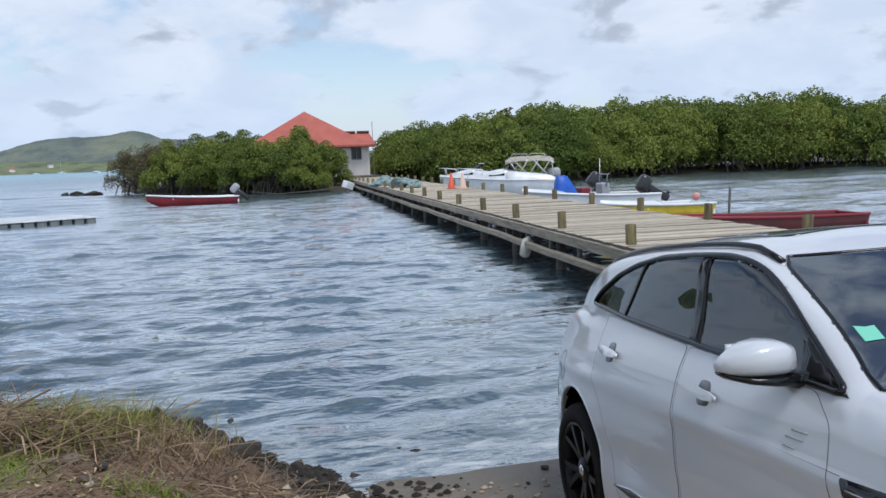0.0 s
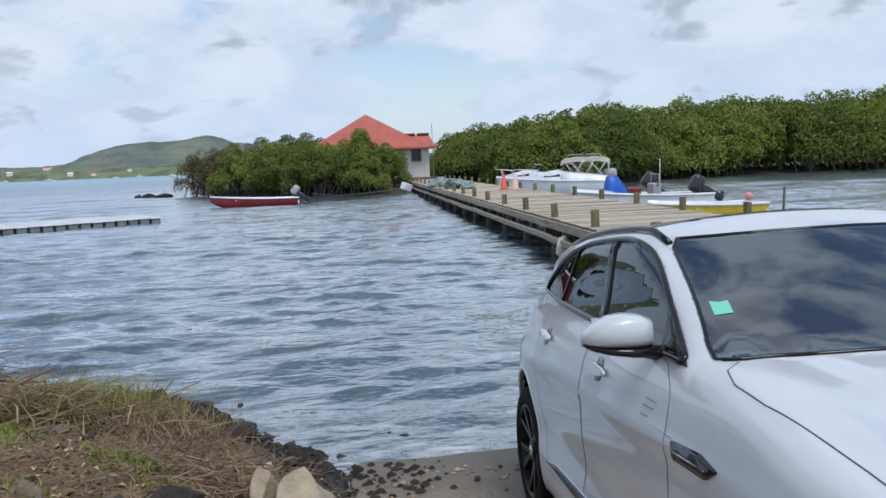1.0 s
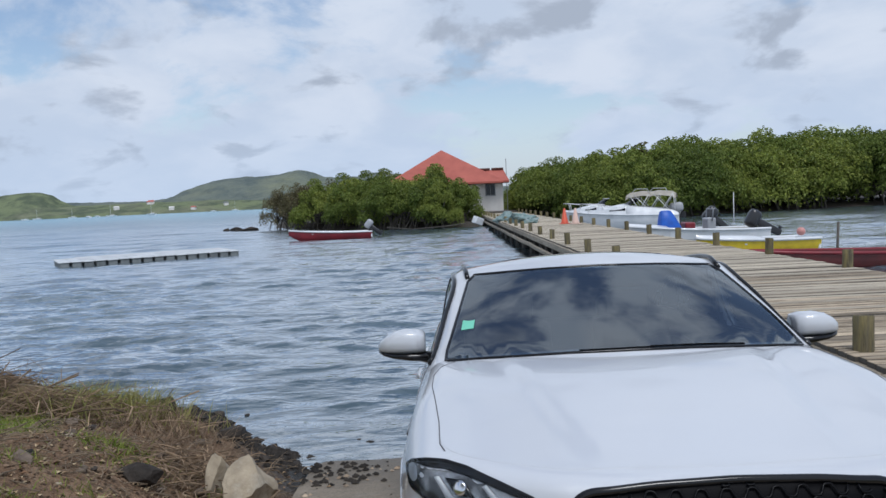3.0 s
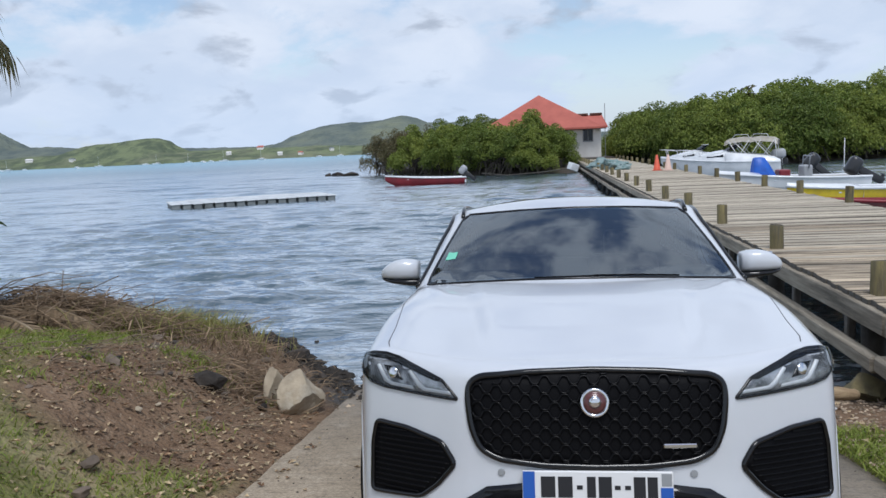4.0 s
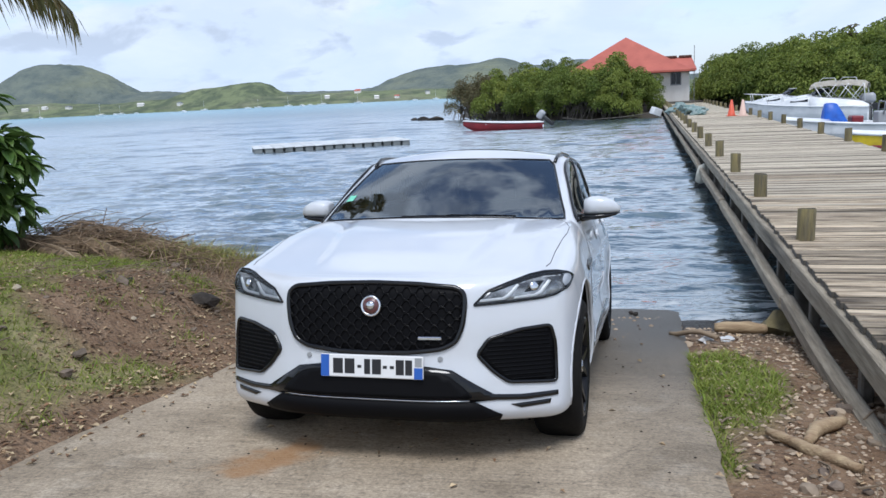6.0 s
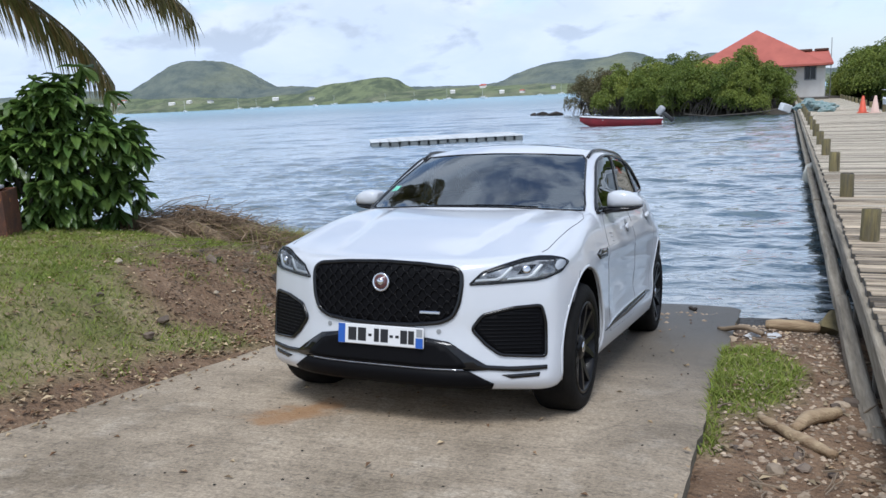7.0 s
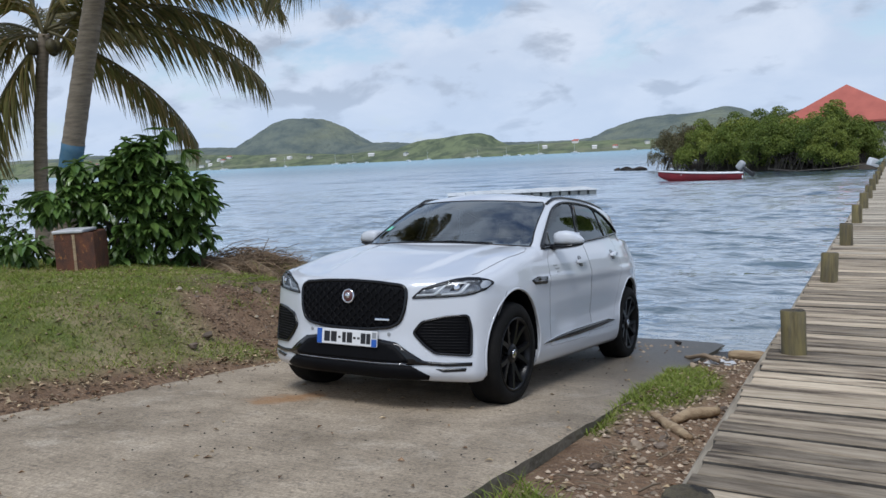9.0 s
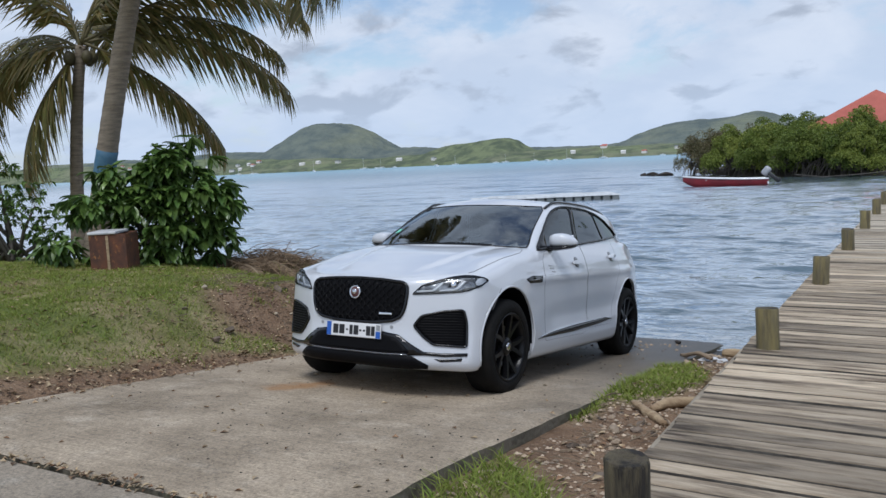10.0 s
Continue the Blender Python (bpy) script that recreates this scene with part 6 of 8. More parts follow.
def place_tree(kind, x, y, z, scale, turn, label, group, tall=1.0, name="mangrove_tree"):
    root = empty(name, pose(x, y, z, 0, 0, turn) @ Matrix.Diagonal((scale, scale, scale * tall, 1)), label, "tree", group)
    for nm, me in zip(("trunk", "crown"), kind):
        ob = new(nm, me)
        ob.parent = root
    return root


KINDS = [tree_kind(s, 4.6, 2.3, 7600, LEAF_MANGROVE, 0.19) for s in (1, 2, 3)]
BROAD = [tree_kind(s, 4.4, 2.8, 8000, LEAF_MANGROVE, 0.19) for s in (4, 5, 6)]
SPARSE = [tree_kind(s, 4.4, 2.1, 3200, LEAF_DRY, 0.18) for s in (8, 9)]


def build_islet():
    """Low mud banks under the mangroves and the house."""
    xs, ys = np.linspace(-24, 150, 175), np.linspace(50, 190, 90)
    X, Y = np.meshgrid(xs, ys)
    front = np.interp(X, [-24, -19, -16, -9, -1.4, 4.1, 6, 9, 10, 13, 17, 22, 29, 41, 60, 150], [150, 110, 86, 73, 64.5, 61.2, 70, 71, 82, 72, 62.5, 64.5, 68, 70, 63, 40])
    D = (Y - front) + 0.8 * lumps(X, Y, 0.25, 7)
    Z = np.clip(D * 0.22, -1.2, 0.45)
    hs = smooth01(1.4 - np.hypot((X - 5.5) / 6, (Y - 75) / 6.5))
    Z = np.maximum(Z, -1.2) * (1 - hs) + 1.05 * hs
    Z = np.where((X < 0) & (Y > 108 + 0.4 * X), -1.2, Z)
    n, m = X.shape
    v = np.stack([X, Y, Z], -1).reshape(-1, 3)
    i = np.arange(n * m).reshape(n, m)
    f = np.stack([i[:-1, :-1], i[:-1, 1:], i[1:, 1:], i[1:, :-1]], -1).reshape(-1, 4)
    tagged(mesh_ob("ground", v.tolist(), f.tolist(), MUD, smooth=True), "dark mud banks under the mangroves", "ground", kind="structure")


build_islet()
tr = random.Random(3)
# islet beside the jetty: front line from the jetty's end to the open bay
islet_h = spline([0, 0.12, 0.3, 0.5, 0.7, 0.85, 1.0], [0.85, 1.04, 1.19, 1.15, 1.08, 1.04, 0.95])
for row, off in ((0, 1.0), (1, 4.0), (2, 7.5)):
    for k in range(11 - row):
        t = (k + 0.4 + tr.uniform(-0.2, 0.2)) / (11 - row)
        x, y = np.interp(t, [0, 0.28, 1], [0.9, -2.6, -16.6]), np.interp(t, [0, 0.28, 1], [61.2, 64.5, 80.5])
        if row and t < 0.1:
            continue
        sc = min(1.24, float(islet_h(t)) * (0.92 + 0.07 * row) * tr.uniform(0.9, 1.1))
        dry = t > 0.74
        kind = tr.choice(SPARSE) if dry else tr.choice(KINDS)
        place_tree(kind, x + off * 0.5, y + off, 0.1, sc, tr.uniform(0, 360), "sparse brownish mangrove at the tip of the islet" if dry else "dense green mangrove growing at the water's edge", "mangroves on the islet", 1.0 if not dry else 1.1)
for x, y, sc in ((2.5, 64.4, 0.98), (1.5, 67.4, 1.08)):
    place_tree(tr.choice(KINDS), x, y, 0.1, sc, tr.uniform(0, 360), "dense green mangrove growing at the water's edge", "mangroves on the islet")
# wooded shore behind the boats
shore_h = spline([0, 0.1, 0.25, 0.45, 0.62, 0.8, 1.0], [1.12, 1.32, 1.50, 1.66, 1.84, 1.78, 1.76])
sx, sy = [10.4, 12.2, 16.5, 22, 29, 41, 52, 66, 82], [77, 71, 63.2, 65.5, 69, 70.5, 67, 62, 58]
for row, off in ((0, 0.8), (1, 4.0), (2, 7.8)):
    many = 28 if row == 0 else 31
    for k in range(many):
        t = (k + 0.5 + tr.uniform(-0.35, 0.35)) / many
        x, y = np.interp(t * 8, range(9), sx), np.interp(t * 8, range(9), sy)
        sc = min(2.0, float(shore_h(t)) * (0.86 + 0.11 * row) * tr.uniform(0.86, 1.07))
        place_tree(tr.choice(BROAD), x + (1.5 if row and t < 0.2 else 0), y + off, 0.1, sc, tr.uniform(0, 360), "dense green mangrove on the wooded shore", "mangroves on the shore", tr.uniform(0.92, 1.04))
thin = tree_kind(21, 4.7, 0.55, 420, LEAF_DRY, 0.42, roots=False)
place_tree(thin, 20.6, 71.5, 0.6, 1.55, 0, "thin bare sapling rising above the mangroves", "", name="sapling")


def frond(rs, base, turn, lift, length, droop, leaf, lean_down=0.5):
    """The stalk's points and the leaflets of one palm frond."""
    n = 22
    pts = []
    a, p = lift, Vector(base)
    hor = Vector((math.cos(turn), math.sin(turn), 0))
    for k in range(n):
        pts.append(p.copy())
        p = p + (hor * math.cos(a) + Vector((0, 0, 1)) * math.sin(a)) * (length / n)
        a -= droop / n * (0.5 + 1.2 * k / n)
    V, F = [], []
    for k in range(3, n):
        d = (pts[k] - pts[k - 1]).normalized()
        side = d.cross(Vector((0, 0, 1))).normalized()
        nrm = side.cross(d)
        t = k / n
        ln = leaf * (0.45 + 0.75 * math.sin(math.pi * min(1, 0.12 + t * 0.86)))
        for sg in (-1, 1):
            for sub in range(6):
                o = pts[k - 1].lerp(pts[k], sub / 6 + rs.rand() * 0.14)
                out = (side * sg * 0.8 + d * (0.55 + 0.3 * t) - nrm * (lean_down * (0.3 + rs.rand()))).normalized()
                tip = o + out * ln * (0.8 + 0.35 * rs.rand()) - Vector((0, 0, 1)) * ln * 0.30 * (0.6 + rs.rand())
                mid = o + out * ln * 0.5
                w = d * 0.027
                b = len(V)
                V += [o - w * 0.6, o + w * 0.6, mid + w, mid - w, tip]
                F += [(b, b + 1, b + 2, b + 3), (b + 3, b + 2, b + 4)]
    return pts, V, F


def build_palm(name, foot, mid, top, r0, r1, fronds, label, seed, band=None, nuts=True):
    rs = np.random.RandomState(seed)
    root = empty(name, Matrix.Translation(foot), label, "palm tree", "coconut palms")
    foot, mid, top = Vector(foot), Vector(mid), Vector(top)
    bm = bmesh.new()
    P, Rr = [], []
    for k in range(60):
        t = k / 59
        p = foot * (1 - t) ** 2 + 2 * mid * t * (1 - t) + top * t * t - foot
        P.append(p)
        Rr.append((r0 + (r1 - r0) * t + 0.05 * math.exp(-t * 14)) * (1 + 0.035 * (k % 2)))
    tube(bm, P, Rr, 16)
    part("trunk", bm, PALM_BARK, root, smooth=True)
    if band:
        bm = bmesh.new()
        sel = [k for k in range(60) if band[0] < (P[k] + foot).z < band[1]]
        tube(bm, [P[k] for k in sel], [Rr[k] + 0.006 for k in sel], 16)
        part("painted_band", bm, BLUE_BAND, root, "faded blue painted band", smooth=True)
    c = top - foot
    for turn, lift, length, droop in fronds:
        pts, V, F = frond(rs, c + Vector((rs.uniform(-.05, .05), rs.uniform(-.05, .05), rs.uniform(-.1, .1))), radians(turn), radians(lift), length, radians(droop), 0.88)
        fr = mesh_ob("frond", V, F, LEAF_PALM, root)
        bm = bmesh.new(); tube(bm, pts, [0.035 * (1 - 0.85 * k / len(pts)) for k in range(len(pts))], 6)
        part("stalk", bm, STALK, fr, smooth=True)
    if nuts:
        for k in range(7):
            bm = bmesh.new()
            bmesh.ops.create_icosphere(bm, subdivisions=2, radius=0.11)
            a = rs.uniform(0, 6.28)
            for v in bm.verts:
                v.co = Vector((v.co.x + 0.24 * math.cos(a), v.co.y + 0.24 * math.sin(a), v.co.z * 1.25 - 0.25 - 0.25 * rs.rand() * 0)) + c
            part("coconut", bm, COCONUT, root, smooth=True)
    return root


# directions in degrees from +x; the water lies towards +90
build_palm("coconut_palm", (-10.75, 5.5, 1.0), (-10.65, 5.5, 3.2), (-10.2, 5.55, 5.0), 0.135, 0.10,
           [(44, 40, 5.0, 84), (40, 10, 4.5, 66), (52, 26, 4.4, 78), (46, -24, 3.6, 44), (222, 8, 3.5, 150), (228, -48, 3.1, 45), (30, 62, 4.2, 110), (250, 60, 3.6, 120), (180, 30, 3.6, 120), (130, 45, 3.4, 110), (60, 75, 3.4, 90), (200, 78, 3.4, 90)],
           "leaning coconut palm with drooping brown-green fronds", 1)
build_palm("coconut_palm", (-8.66, 4.3, 1.05), (-8.10, 4.35, 3.6), (-6.3, 4.5, 8.0), 0.19, 0.13,
           [(a, l, 4.3 - 0.25 * (l < -5), d) for a, l, d in ((40, 25, 120), (20, 0, 100), (75, 35, 120), (110, 10, 110), (150, 40, 120), (190, 15, 110), (230, 40, 120), (265, 10, 110), (300, 35, 120), (335, 15, 110), (5, 55, 120), (90, 65, 110), (180, 70, 110), (270, 65, 110), (52, -15, 70), (22, -34, 48), (30, -26, 56), (14, -40, 44))],
           "tall coconut palm with a blue band painted round its trunk", 2, band=(2.30, 2.98))
# out of view; added so that fronds mirror in the windscreen
build_palm("coconut_palm", (-6.2, -6.3, 1.0), (-6.0, -6.2, 4.0), (-5.2, -5.9, 6.4), 0.16, 0.12,
           [(a, l, 4.0, d) for a, l, d in ((20, 25, 110), (60, 10, 100), (100, 35, 110), (150, 20, 110), (200, 35, 110), (250, 15, 110), (300, 35, 110), (340, 10, 100), (40, 60, 110), (160, 60, 110))],
           "unseen coconut palm added for reflections in the windscreen", 4)


def broad_leaf_mesh(kind_seed):
    """One large pointed leaf with a raised midrib fold."""
    V, F = [], []
    n = 6
    for k in range(n + 1):
        t = k / n
        w = 0.5 * math.sin(math.pi * min(1, t * 0.94 + 0.03)) ** 0.8 * 0.42
        z = -0.35 * t * t + 0.05 * math.sin(t * 5 + kind_seed)
        V += [(-w, t, z + 0.10 * w / 0.2), (0, t, z - 0.01), (w, t, z + 0.10 * w / 0.2)]
    for k in range(n):
        b = 3 * k
        F += [(b, b + 1, b + 4, b + 3), (b + 1, b + 2, b + 5, b + 4)]
    return np.array(V), F


def build_bush(name, centre, clumps, count, size, label, seed, mat, stems=9, category="bush"):
    """A shrub of large hanging leaves that sit in whorls at the ends of its branches."""
    rs = np.random.RandomState(seed)
    root = empty(name, Matrix.Translation(centre), label, category)
    for k in range(stems):
        bm = bmesh.new()
        cx, cy, cz, r = clumps[rs.randint(len(clumps))]
        tube(bm, [(rs.uniform(-.2, .2), rs.uniform(-.2, .2), 0), (cx * 0.5, cy * 0.5, cz * 0.55), (cx, cy, cz)], [0.04, 0.03, 0.012], 6)
        part("stem", bm, BARK, root, smooth=True)
    LV, LF = broad_leaf_mesh(seed)
    V, F = [], []
    whorls = count // 9
    rad = np.array([c[3] for c in clumps])
    for w in range(whorls):
        cx, cy, cz, r = clumps[rs.choice(len(clumps), p=rad ** 2 / (rad ** 2).sum())]
        d = rs.normal(size=3); d[2] = d[2] * 0.8 + 0.25
        d /= np.linalg.norm(d)
        o = np.array((cx, cy, cz)) + d * r * (0.55 + 0.5 * rs.rand())
        for k in range(9):
            a = rs.uniform(0, 6.283)
            out = Vector((math.cos(a) + d[0] * 0.8, math.sin(a) + d[1] * 0.8, rs.uniform(-1.25, 0.3) + d[2] * 0.3)).normalized()
            side = out.cross(Vector((0, 0, 1))).normalized()
            up = side.cross(out)
            s = size * rs.uniform(0.6, 1.25)
            M = np.array([side, out, up]).T
            b = len(V)
            V += (o + (LV * s) @ M.T).tolist()
            F += [tuple(i + b for i in f) for f in LF]
    mesh_ob("foliage", V, F, mat, root)
    return root


build_bush("broadleaf_bush", (-6.22, 3.42, 1.1),
           [(0.55, 0.65, 0.75, 0.45), (0.35, 0.4, 1.15, 0.5), (0, 0, 0.8, 0.55), (-0.45, -0.45, 0.95, 0.45), (0.1, 0.25, 1.35, 0.42), (0.15, 0.1, 0.4, 0.5), (0.6, 0.75, 0.35, 0.4), (0.4, 0.5, 1.56, 0.35), (-0.3, -0.2, 1.2, 0.4), (0.75, 0.85, 0.9, 0.3), (0.3, 0.4, 0.3, 0.45)],
           3000, 0.245, "dense dark green broad-leaved bush on the bank", 3, LEAF_BROAD, stems=14)
build_bush("airy_shrub", (-9.5, 3.3, 1.1), [(0, 0, 0.5, 0.6), (-0.4, -0.3, 1.0, 0.5), (0.3, 0.3, 0.9, 0.5), (-0.2, 0, 1.45, 0.4), (0.5, 0.6, 0.4, 0.45), (-0.9, -0.6, 0.7, 0.6), (-0.7, -0.5, 1.6, 0.4)], 2600, 0.10, "loose small-leaved green shrub beside the palms", 9, LEAF_BROAD, stems=16)
build_bush("broadleaf_bush", (-6.85, 2.35, 1.12), [(0, 0, 0.28, 0.28), (0.12, 0.1, 0.12, 0.22)], 130, 0.22, "small tufted dark green plant at the bush's foot", 5, LEAF_BROAD, stems=3)
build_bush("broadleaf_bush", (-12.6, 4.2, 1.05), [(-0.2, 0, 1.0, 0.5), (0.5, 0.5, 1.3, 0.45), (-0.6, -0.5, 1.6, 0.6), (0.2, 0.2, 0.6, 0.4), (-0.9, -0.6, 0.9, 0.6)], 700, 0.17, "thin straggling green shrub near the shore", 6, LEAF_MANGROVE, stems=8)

# ---- lawn, tall grass, litter ----
GRASS = material("grass_blade", (0.15, 0.235, 0.034), 0.6, colour2=(0.29, 0.30, 0.075), scale=1.5, spread=0.3, island=True, sub=0.3, spec=0.2)
GRASS_DRY = material("dry_grass_blade", (0.42, 0.37, 0.14), 0.7, colour2=(0.20, 0.23, 0.065), scale=1.5, spread=0.3, island=True, sub=0.3, spec=0.2)
LITTER = material("dry_leaf", (0.40, 0.31, 0.19), 0.8, colour2=(0.17, 0.095, 0.05), scale=9, mix=(0.45, 0.55), spread=0.5, island=True)
STRAW = material("dry_palm_straw", (0.34, 0.24, 0.15), 0.85, colour2=(0.12, 0.08, 0.05), scale=3, spread=0.45, island=True)
TWIG = material("twig", (0.20, 0.15, 0.10), 0.85, spread=0.35, island=True)
DRIFTWOOD = material("bleached_stalk", (0.36, 0.29, 0.20), 0.8, colour2=(0.22, 0.16, 0.10), scale=5)


def blades(rs, x, y, height, width, lean):
    """Grass blades rooted at x, y: three-cornered, bent, of uneven height."""
    n = len(x)
    z = ground_z(x, y) + 0.05 * lumps(x, y, 1.3, 1) * 1 + 0.025 * lumps(x, y, 4.0, 2) - 0.012
    a, b = rs.uniform(0, 6.283, n), rs.uniform(0, 6.283, n)
    h = height * (0.5 + rs.rand(n))
    p = np.stack([x, y, z], 1)
    w = np.stack([np.cos(a), np.sin(a), 0 * a], 1) * (width * (0.7 + 0.6 * rs.rand(n)))[:, None]
    t = np.stack([np.cos(b) * lean * h, np.sin(b) * lean * h, h], 1)
    mid = p + t * [0.35, 0.35, 0.6]
    V = np.stack([p - w, p + w, mid + w * 0.7, mid - w * 0.7, p + t], 1).reshape(-1, 3)
    k = np.arange(n)[:, None] * 5
    F = [tuple(q) for q in (k + [0, 1, 2, 3]).tolist()] + [tuple(q) for q in (k + [3, 2, 4]).tolist()]
    return V.tolist(), F


rs = np.random.RandomState(12)
x, y = rs.uniform(-8.5, -1.9, 120000), rs.uniform(-3.0, 5.5, 120000)
x2, y2 = rs.uniform(1.65, 2.7, 34000), rs.uniform(-3.0, 3.2, 34000)
x, y = np.concatenate([x, x2]), np.concatenate([y, y2])
keep = grass_amount(x, y) > rs.uniform(0.25, 1.1, len(x))
V, F = blades(rs, x[keep], y[keep], np.where(x[keep] > 0, np.where(y[keep] < -0.5, 0.08, 0.05), 0.045), 0.0045, 1.2)
tagged(mesh_ob("grass", V, F, GRASS), "short patchy green grass on the bank", "grass", kind="stuff")
keep = (x < 0) & (grass_amount(x, y) > rs.uniform(0.1, 1.6, len(x))) & (rs.rand(len(x)) < 0.35)
V, F = blades(rs, x[keep], y[keep], 0.035, 0.004, 1.6)
tagged(mesh_ob("dry_grass", V, F, GRASS_DRY), "dry yellow blades among the green grass", "grass", kind="stuff")
tx, ty = [], []
for k in range(26):
    a, c = rs.uniform(-4.2, -2.1), rs.uniform(0.2, 4.2)
    tx.append(rs.normal(a, 0.10, 70)); ty.append(rs.normal(c, 0.09, 70))
V, F = blades(rs, np.concatenate(tx), np.concatenate(ty), 0.06, 0.004, 1.1)
tagged(mesh_ob("grass", V, F, GRASS), "small tufts of green grass on the bare soil", "grass", kind="stuff")
cx = np.concatenate([rs.normal(-4.2, 0.35, 1500), rs.normal(-3.75, 0.35, 1100), rs.normal(-5.6, 0.5, 300)])
cy = np.concatenate([rs.normal(5.3, 0.3, 1500), rs.normal(5.6, 0.35, 1100), rs.normal(6.2, 0.3, 300)])
V, F = blades(rs, cx, cy, 0.24, 0.005, 0.8)
V2, F2 = blades(rs, np.concatenate([rs.normal(-3.25, 0.3, 420), rs.normal(-3.0, 0.35, 300)]), np.concatenate([rs.normal(5.35, 0.3, 420), rs.normal(4.7, 0.3, 300)]), 0.15, 0.004, 1.6)
tagged(mesh_ob("dry_grass", V2, F2, STRAW), "flattened straw-coloured grass at the bank's corner", "grass", kind="stuff")
tagged(mesh_ob("tall_grass", V, F, GRASS_DRY), "tall yellow-green grass along the water's edge", "grass", kind="stuff")


def scatter_leaves(name, x, y, size, mat, label, lift=0.006, on_ramp=False, seed=0):
    rs = np.random.RandomState(seed)
    n = len(x)
    if on_ramp:
        z = ramp_z(y) + lift
    else:
        z = ground_z(x, y) + 0.05 * lumps(x, y, 1.3, 1) + 0.025 * lumps(x, y, 4.0, 2) + 0.014 * lumps(x, y, 10, 6) + lift
    a = rs.uniform(0, 6.283, n)
    ln, wd = size * (0.5 + rs.rand(n)), size * (0.18 + 0.25 * rs.rand(n))
    d = np.stack([np.cos(a), np.sin(a), rs.uniform(-.1, .22, n)], 1)
    s = np.stack([-np.sin(a), np.cos(a), rs.uniform(-.25, .25, n)], 1)
    p = np.stack([x, y, z], 1)
    up = np.array([0, 0, 1.0])
    V = np.stack([p, p + d * ln[:, None] * .5 + s * wd[:, None] + up * 0.01, p + d * ln[:, None], p + d * ln[:, None] * .5 - s * wd[:, None] + up * 0.012], 1).reshape(-1, 3)
    k = np.arange(n)[:, None] * 4
    F = (k + [0, 1, 2]).tolist() + (k + [0, 2, 3]).tolist()
    tagged(mesh_ob(name, V.tolist(), F, mat), label, "leaves", kind="stuff")


n = 3200
scatter_leaves("dry_leaves", np.concatenate([rs.uniform(-8, -1.95, n), -2.12 + rs.normal(0, .16, 520), rs.uniform(1.75, 2.7, 420), rs.normal(-2.7, .55, 420)]),
               np.concatenate([rs.uniform(-3.5, 4.5, n), rs.uniform(-3, 2.5, 520), rs.uniform(-2.5, 3.8, 420), rs.normal(3.0, 1.1, 420)]), 0.05, LITTER, "dry brown and pale leaves lying on the lawn", seed=1)
scatter_leaves("dry_leaves", np.concatenate([rs.uniform(-1.8, 1.65, 90), rs.uniform(-4, 1.6, 380), -1.78 + np.abs(rs.normal(0, .07, 90))]),
               np.concatenate([rs.uniform(-2.3, 4.2, 90), -2.43 + rs.normal(0, .03, 380), rs.uniform(-2.3, 2.6, 90)]), 0.04, LITTER, "dry leaves and scraps on the concrete", 0.004, True, seed=2)


def strands(name, rs, mat, label, count, place, length, radius, flat, category="debris"):
    """Thin bent sticks and dry fronds, strewn by place(rs)."""
    bm = bmesh.new()
    for k in range(count):
        x, y, extra = place(rs)
        a = rs.uniform(0, 6.283)
        ln = length * rs.uniform(0.4, 1.2)
        tilt = rs.normal(0, flat)
        z = float(ground_z(x, y)) + extra
        d = Vector((math.cos(a), math.sin(a), math.sin(tilt)))
        p = Vector((x, y, z))
        bend = Vector((rs.normal(0, .12), rs.normal(0, .12), rs.uniform(-.05, .12))) * ln
        r = radius * rs.uniform(0.5, 1.4)
        tube(bm, [p - d * ln / 2, p - d * ln * 0.15 + bend, p + d * ln * 0.2 + bend, p + d * ln / 2], [r, r * 0.9, r * 0.7, r * 0.35], 4)
    return tagged(part(name, bm, mat), label, category, kind="stuff")


def at_pile(rs):
    t = rs.rand()
    x, y = -5.6 + 1.9 * t + rs.normal(0, .34), 4.7 + 0.62 * t + rs.normal(0, .26)
    return x, y, max(0.02, rs.uniform(0, 0.42) * math.exp(-((x + 5.0) / .9) ** 2 - ((y - 4.95) / .5) ** 2) + 0.03)


strands("debris_pile", np.random.RandomState(7), STRAW, "heap of dry brown palm fronds and sticks", 900, at_pile, 0.85, 0.006, 0.2)
FROND_DEAD = material("dead_frond", (0.13, 0.085, 0.05), 0.8, colour2=(0.25, 0.18, 0.105), scale=2.5, spread=0.45, island=True, sub=0.1)
drs = np.random.RandomState(17)
for fx, fy, fz, ft, fl_, fd_, fln in ((-5.6, 4.75, 0.16, -12, 10, 44, 1.5), (-5.3, 4.7, 0.12, 38, 12, 44, 1.3), (-5.1, 5.0, 0.14, 5, 12, 46, 1.3), (-5.5, 4.5, 0.10, -30, 8, 36, 1.3), (-6.2, 4.3, 0.12, 10, 8, 30, 1.4)):
    at = Vector((fx, fy, float(ground_z(fx, fy)) + fz))
    pts, V, F = frond(drs, (0, 0, 0), radians(ft), radians(fl_), fln, radians(fd_), 0.26, 0.25)
    dead = empty("dead_frond", Matrix.Translation(at), "dead brown palm frond thrown on the heap", "palm frond", "dead fronds on the heap")
    mesh_ob("frond_blade", V, F, FROND_DEAD, dead)
    bm = bmesh.new(); tube(bm, pts, [0.026 * (1 - 0.8 * k / len(pts)) for k in range(len(pts))], 6)
    part("stalk", bm, DRIFTWOOD, dead, smooth=True)
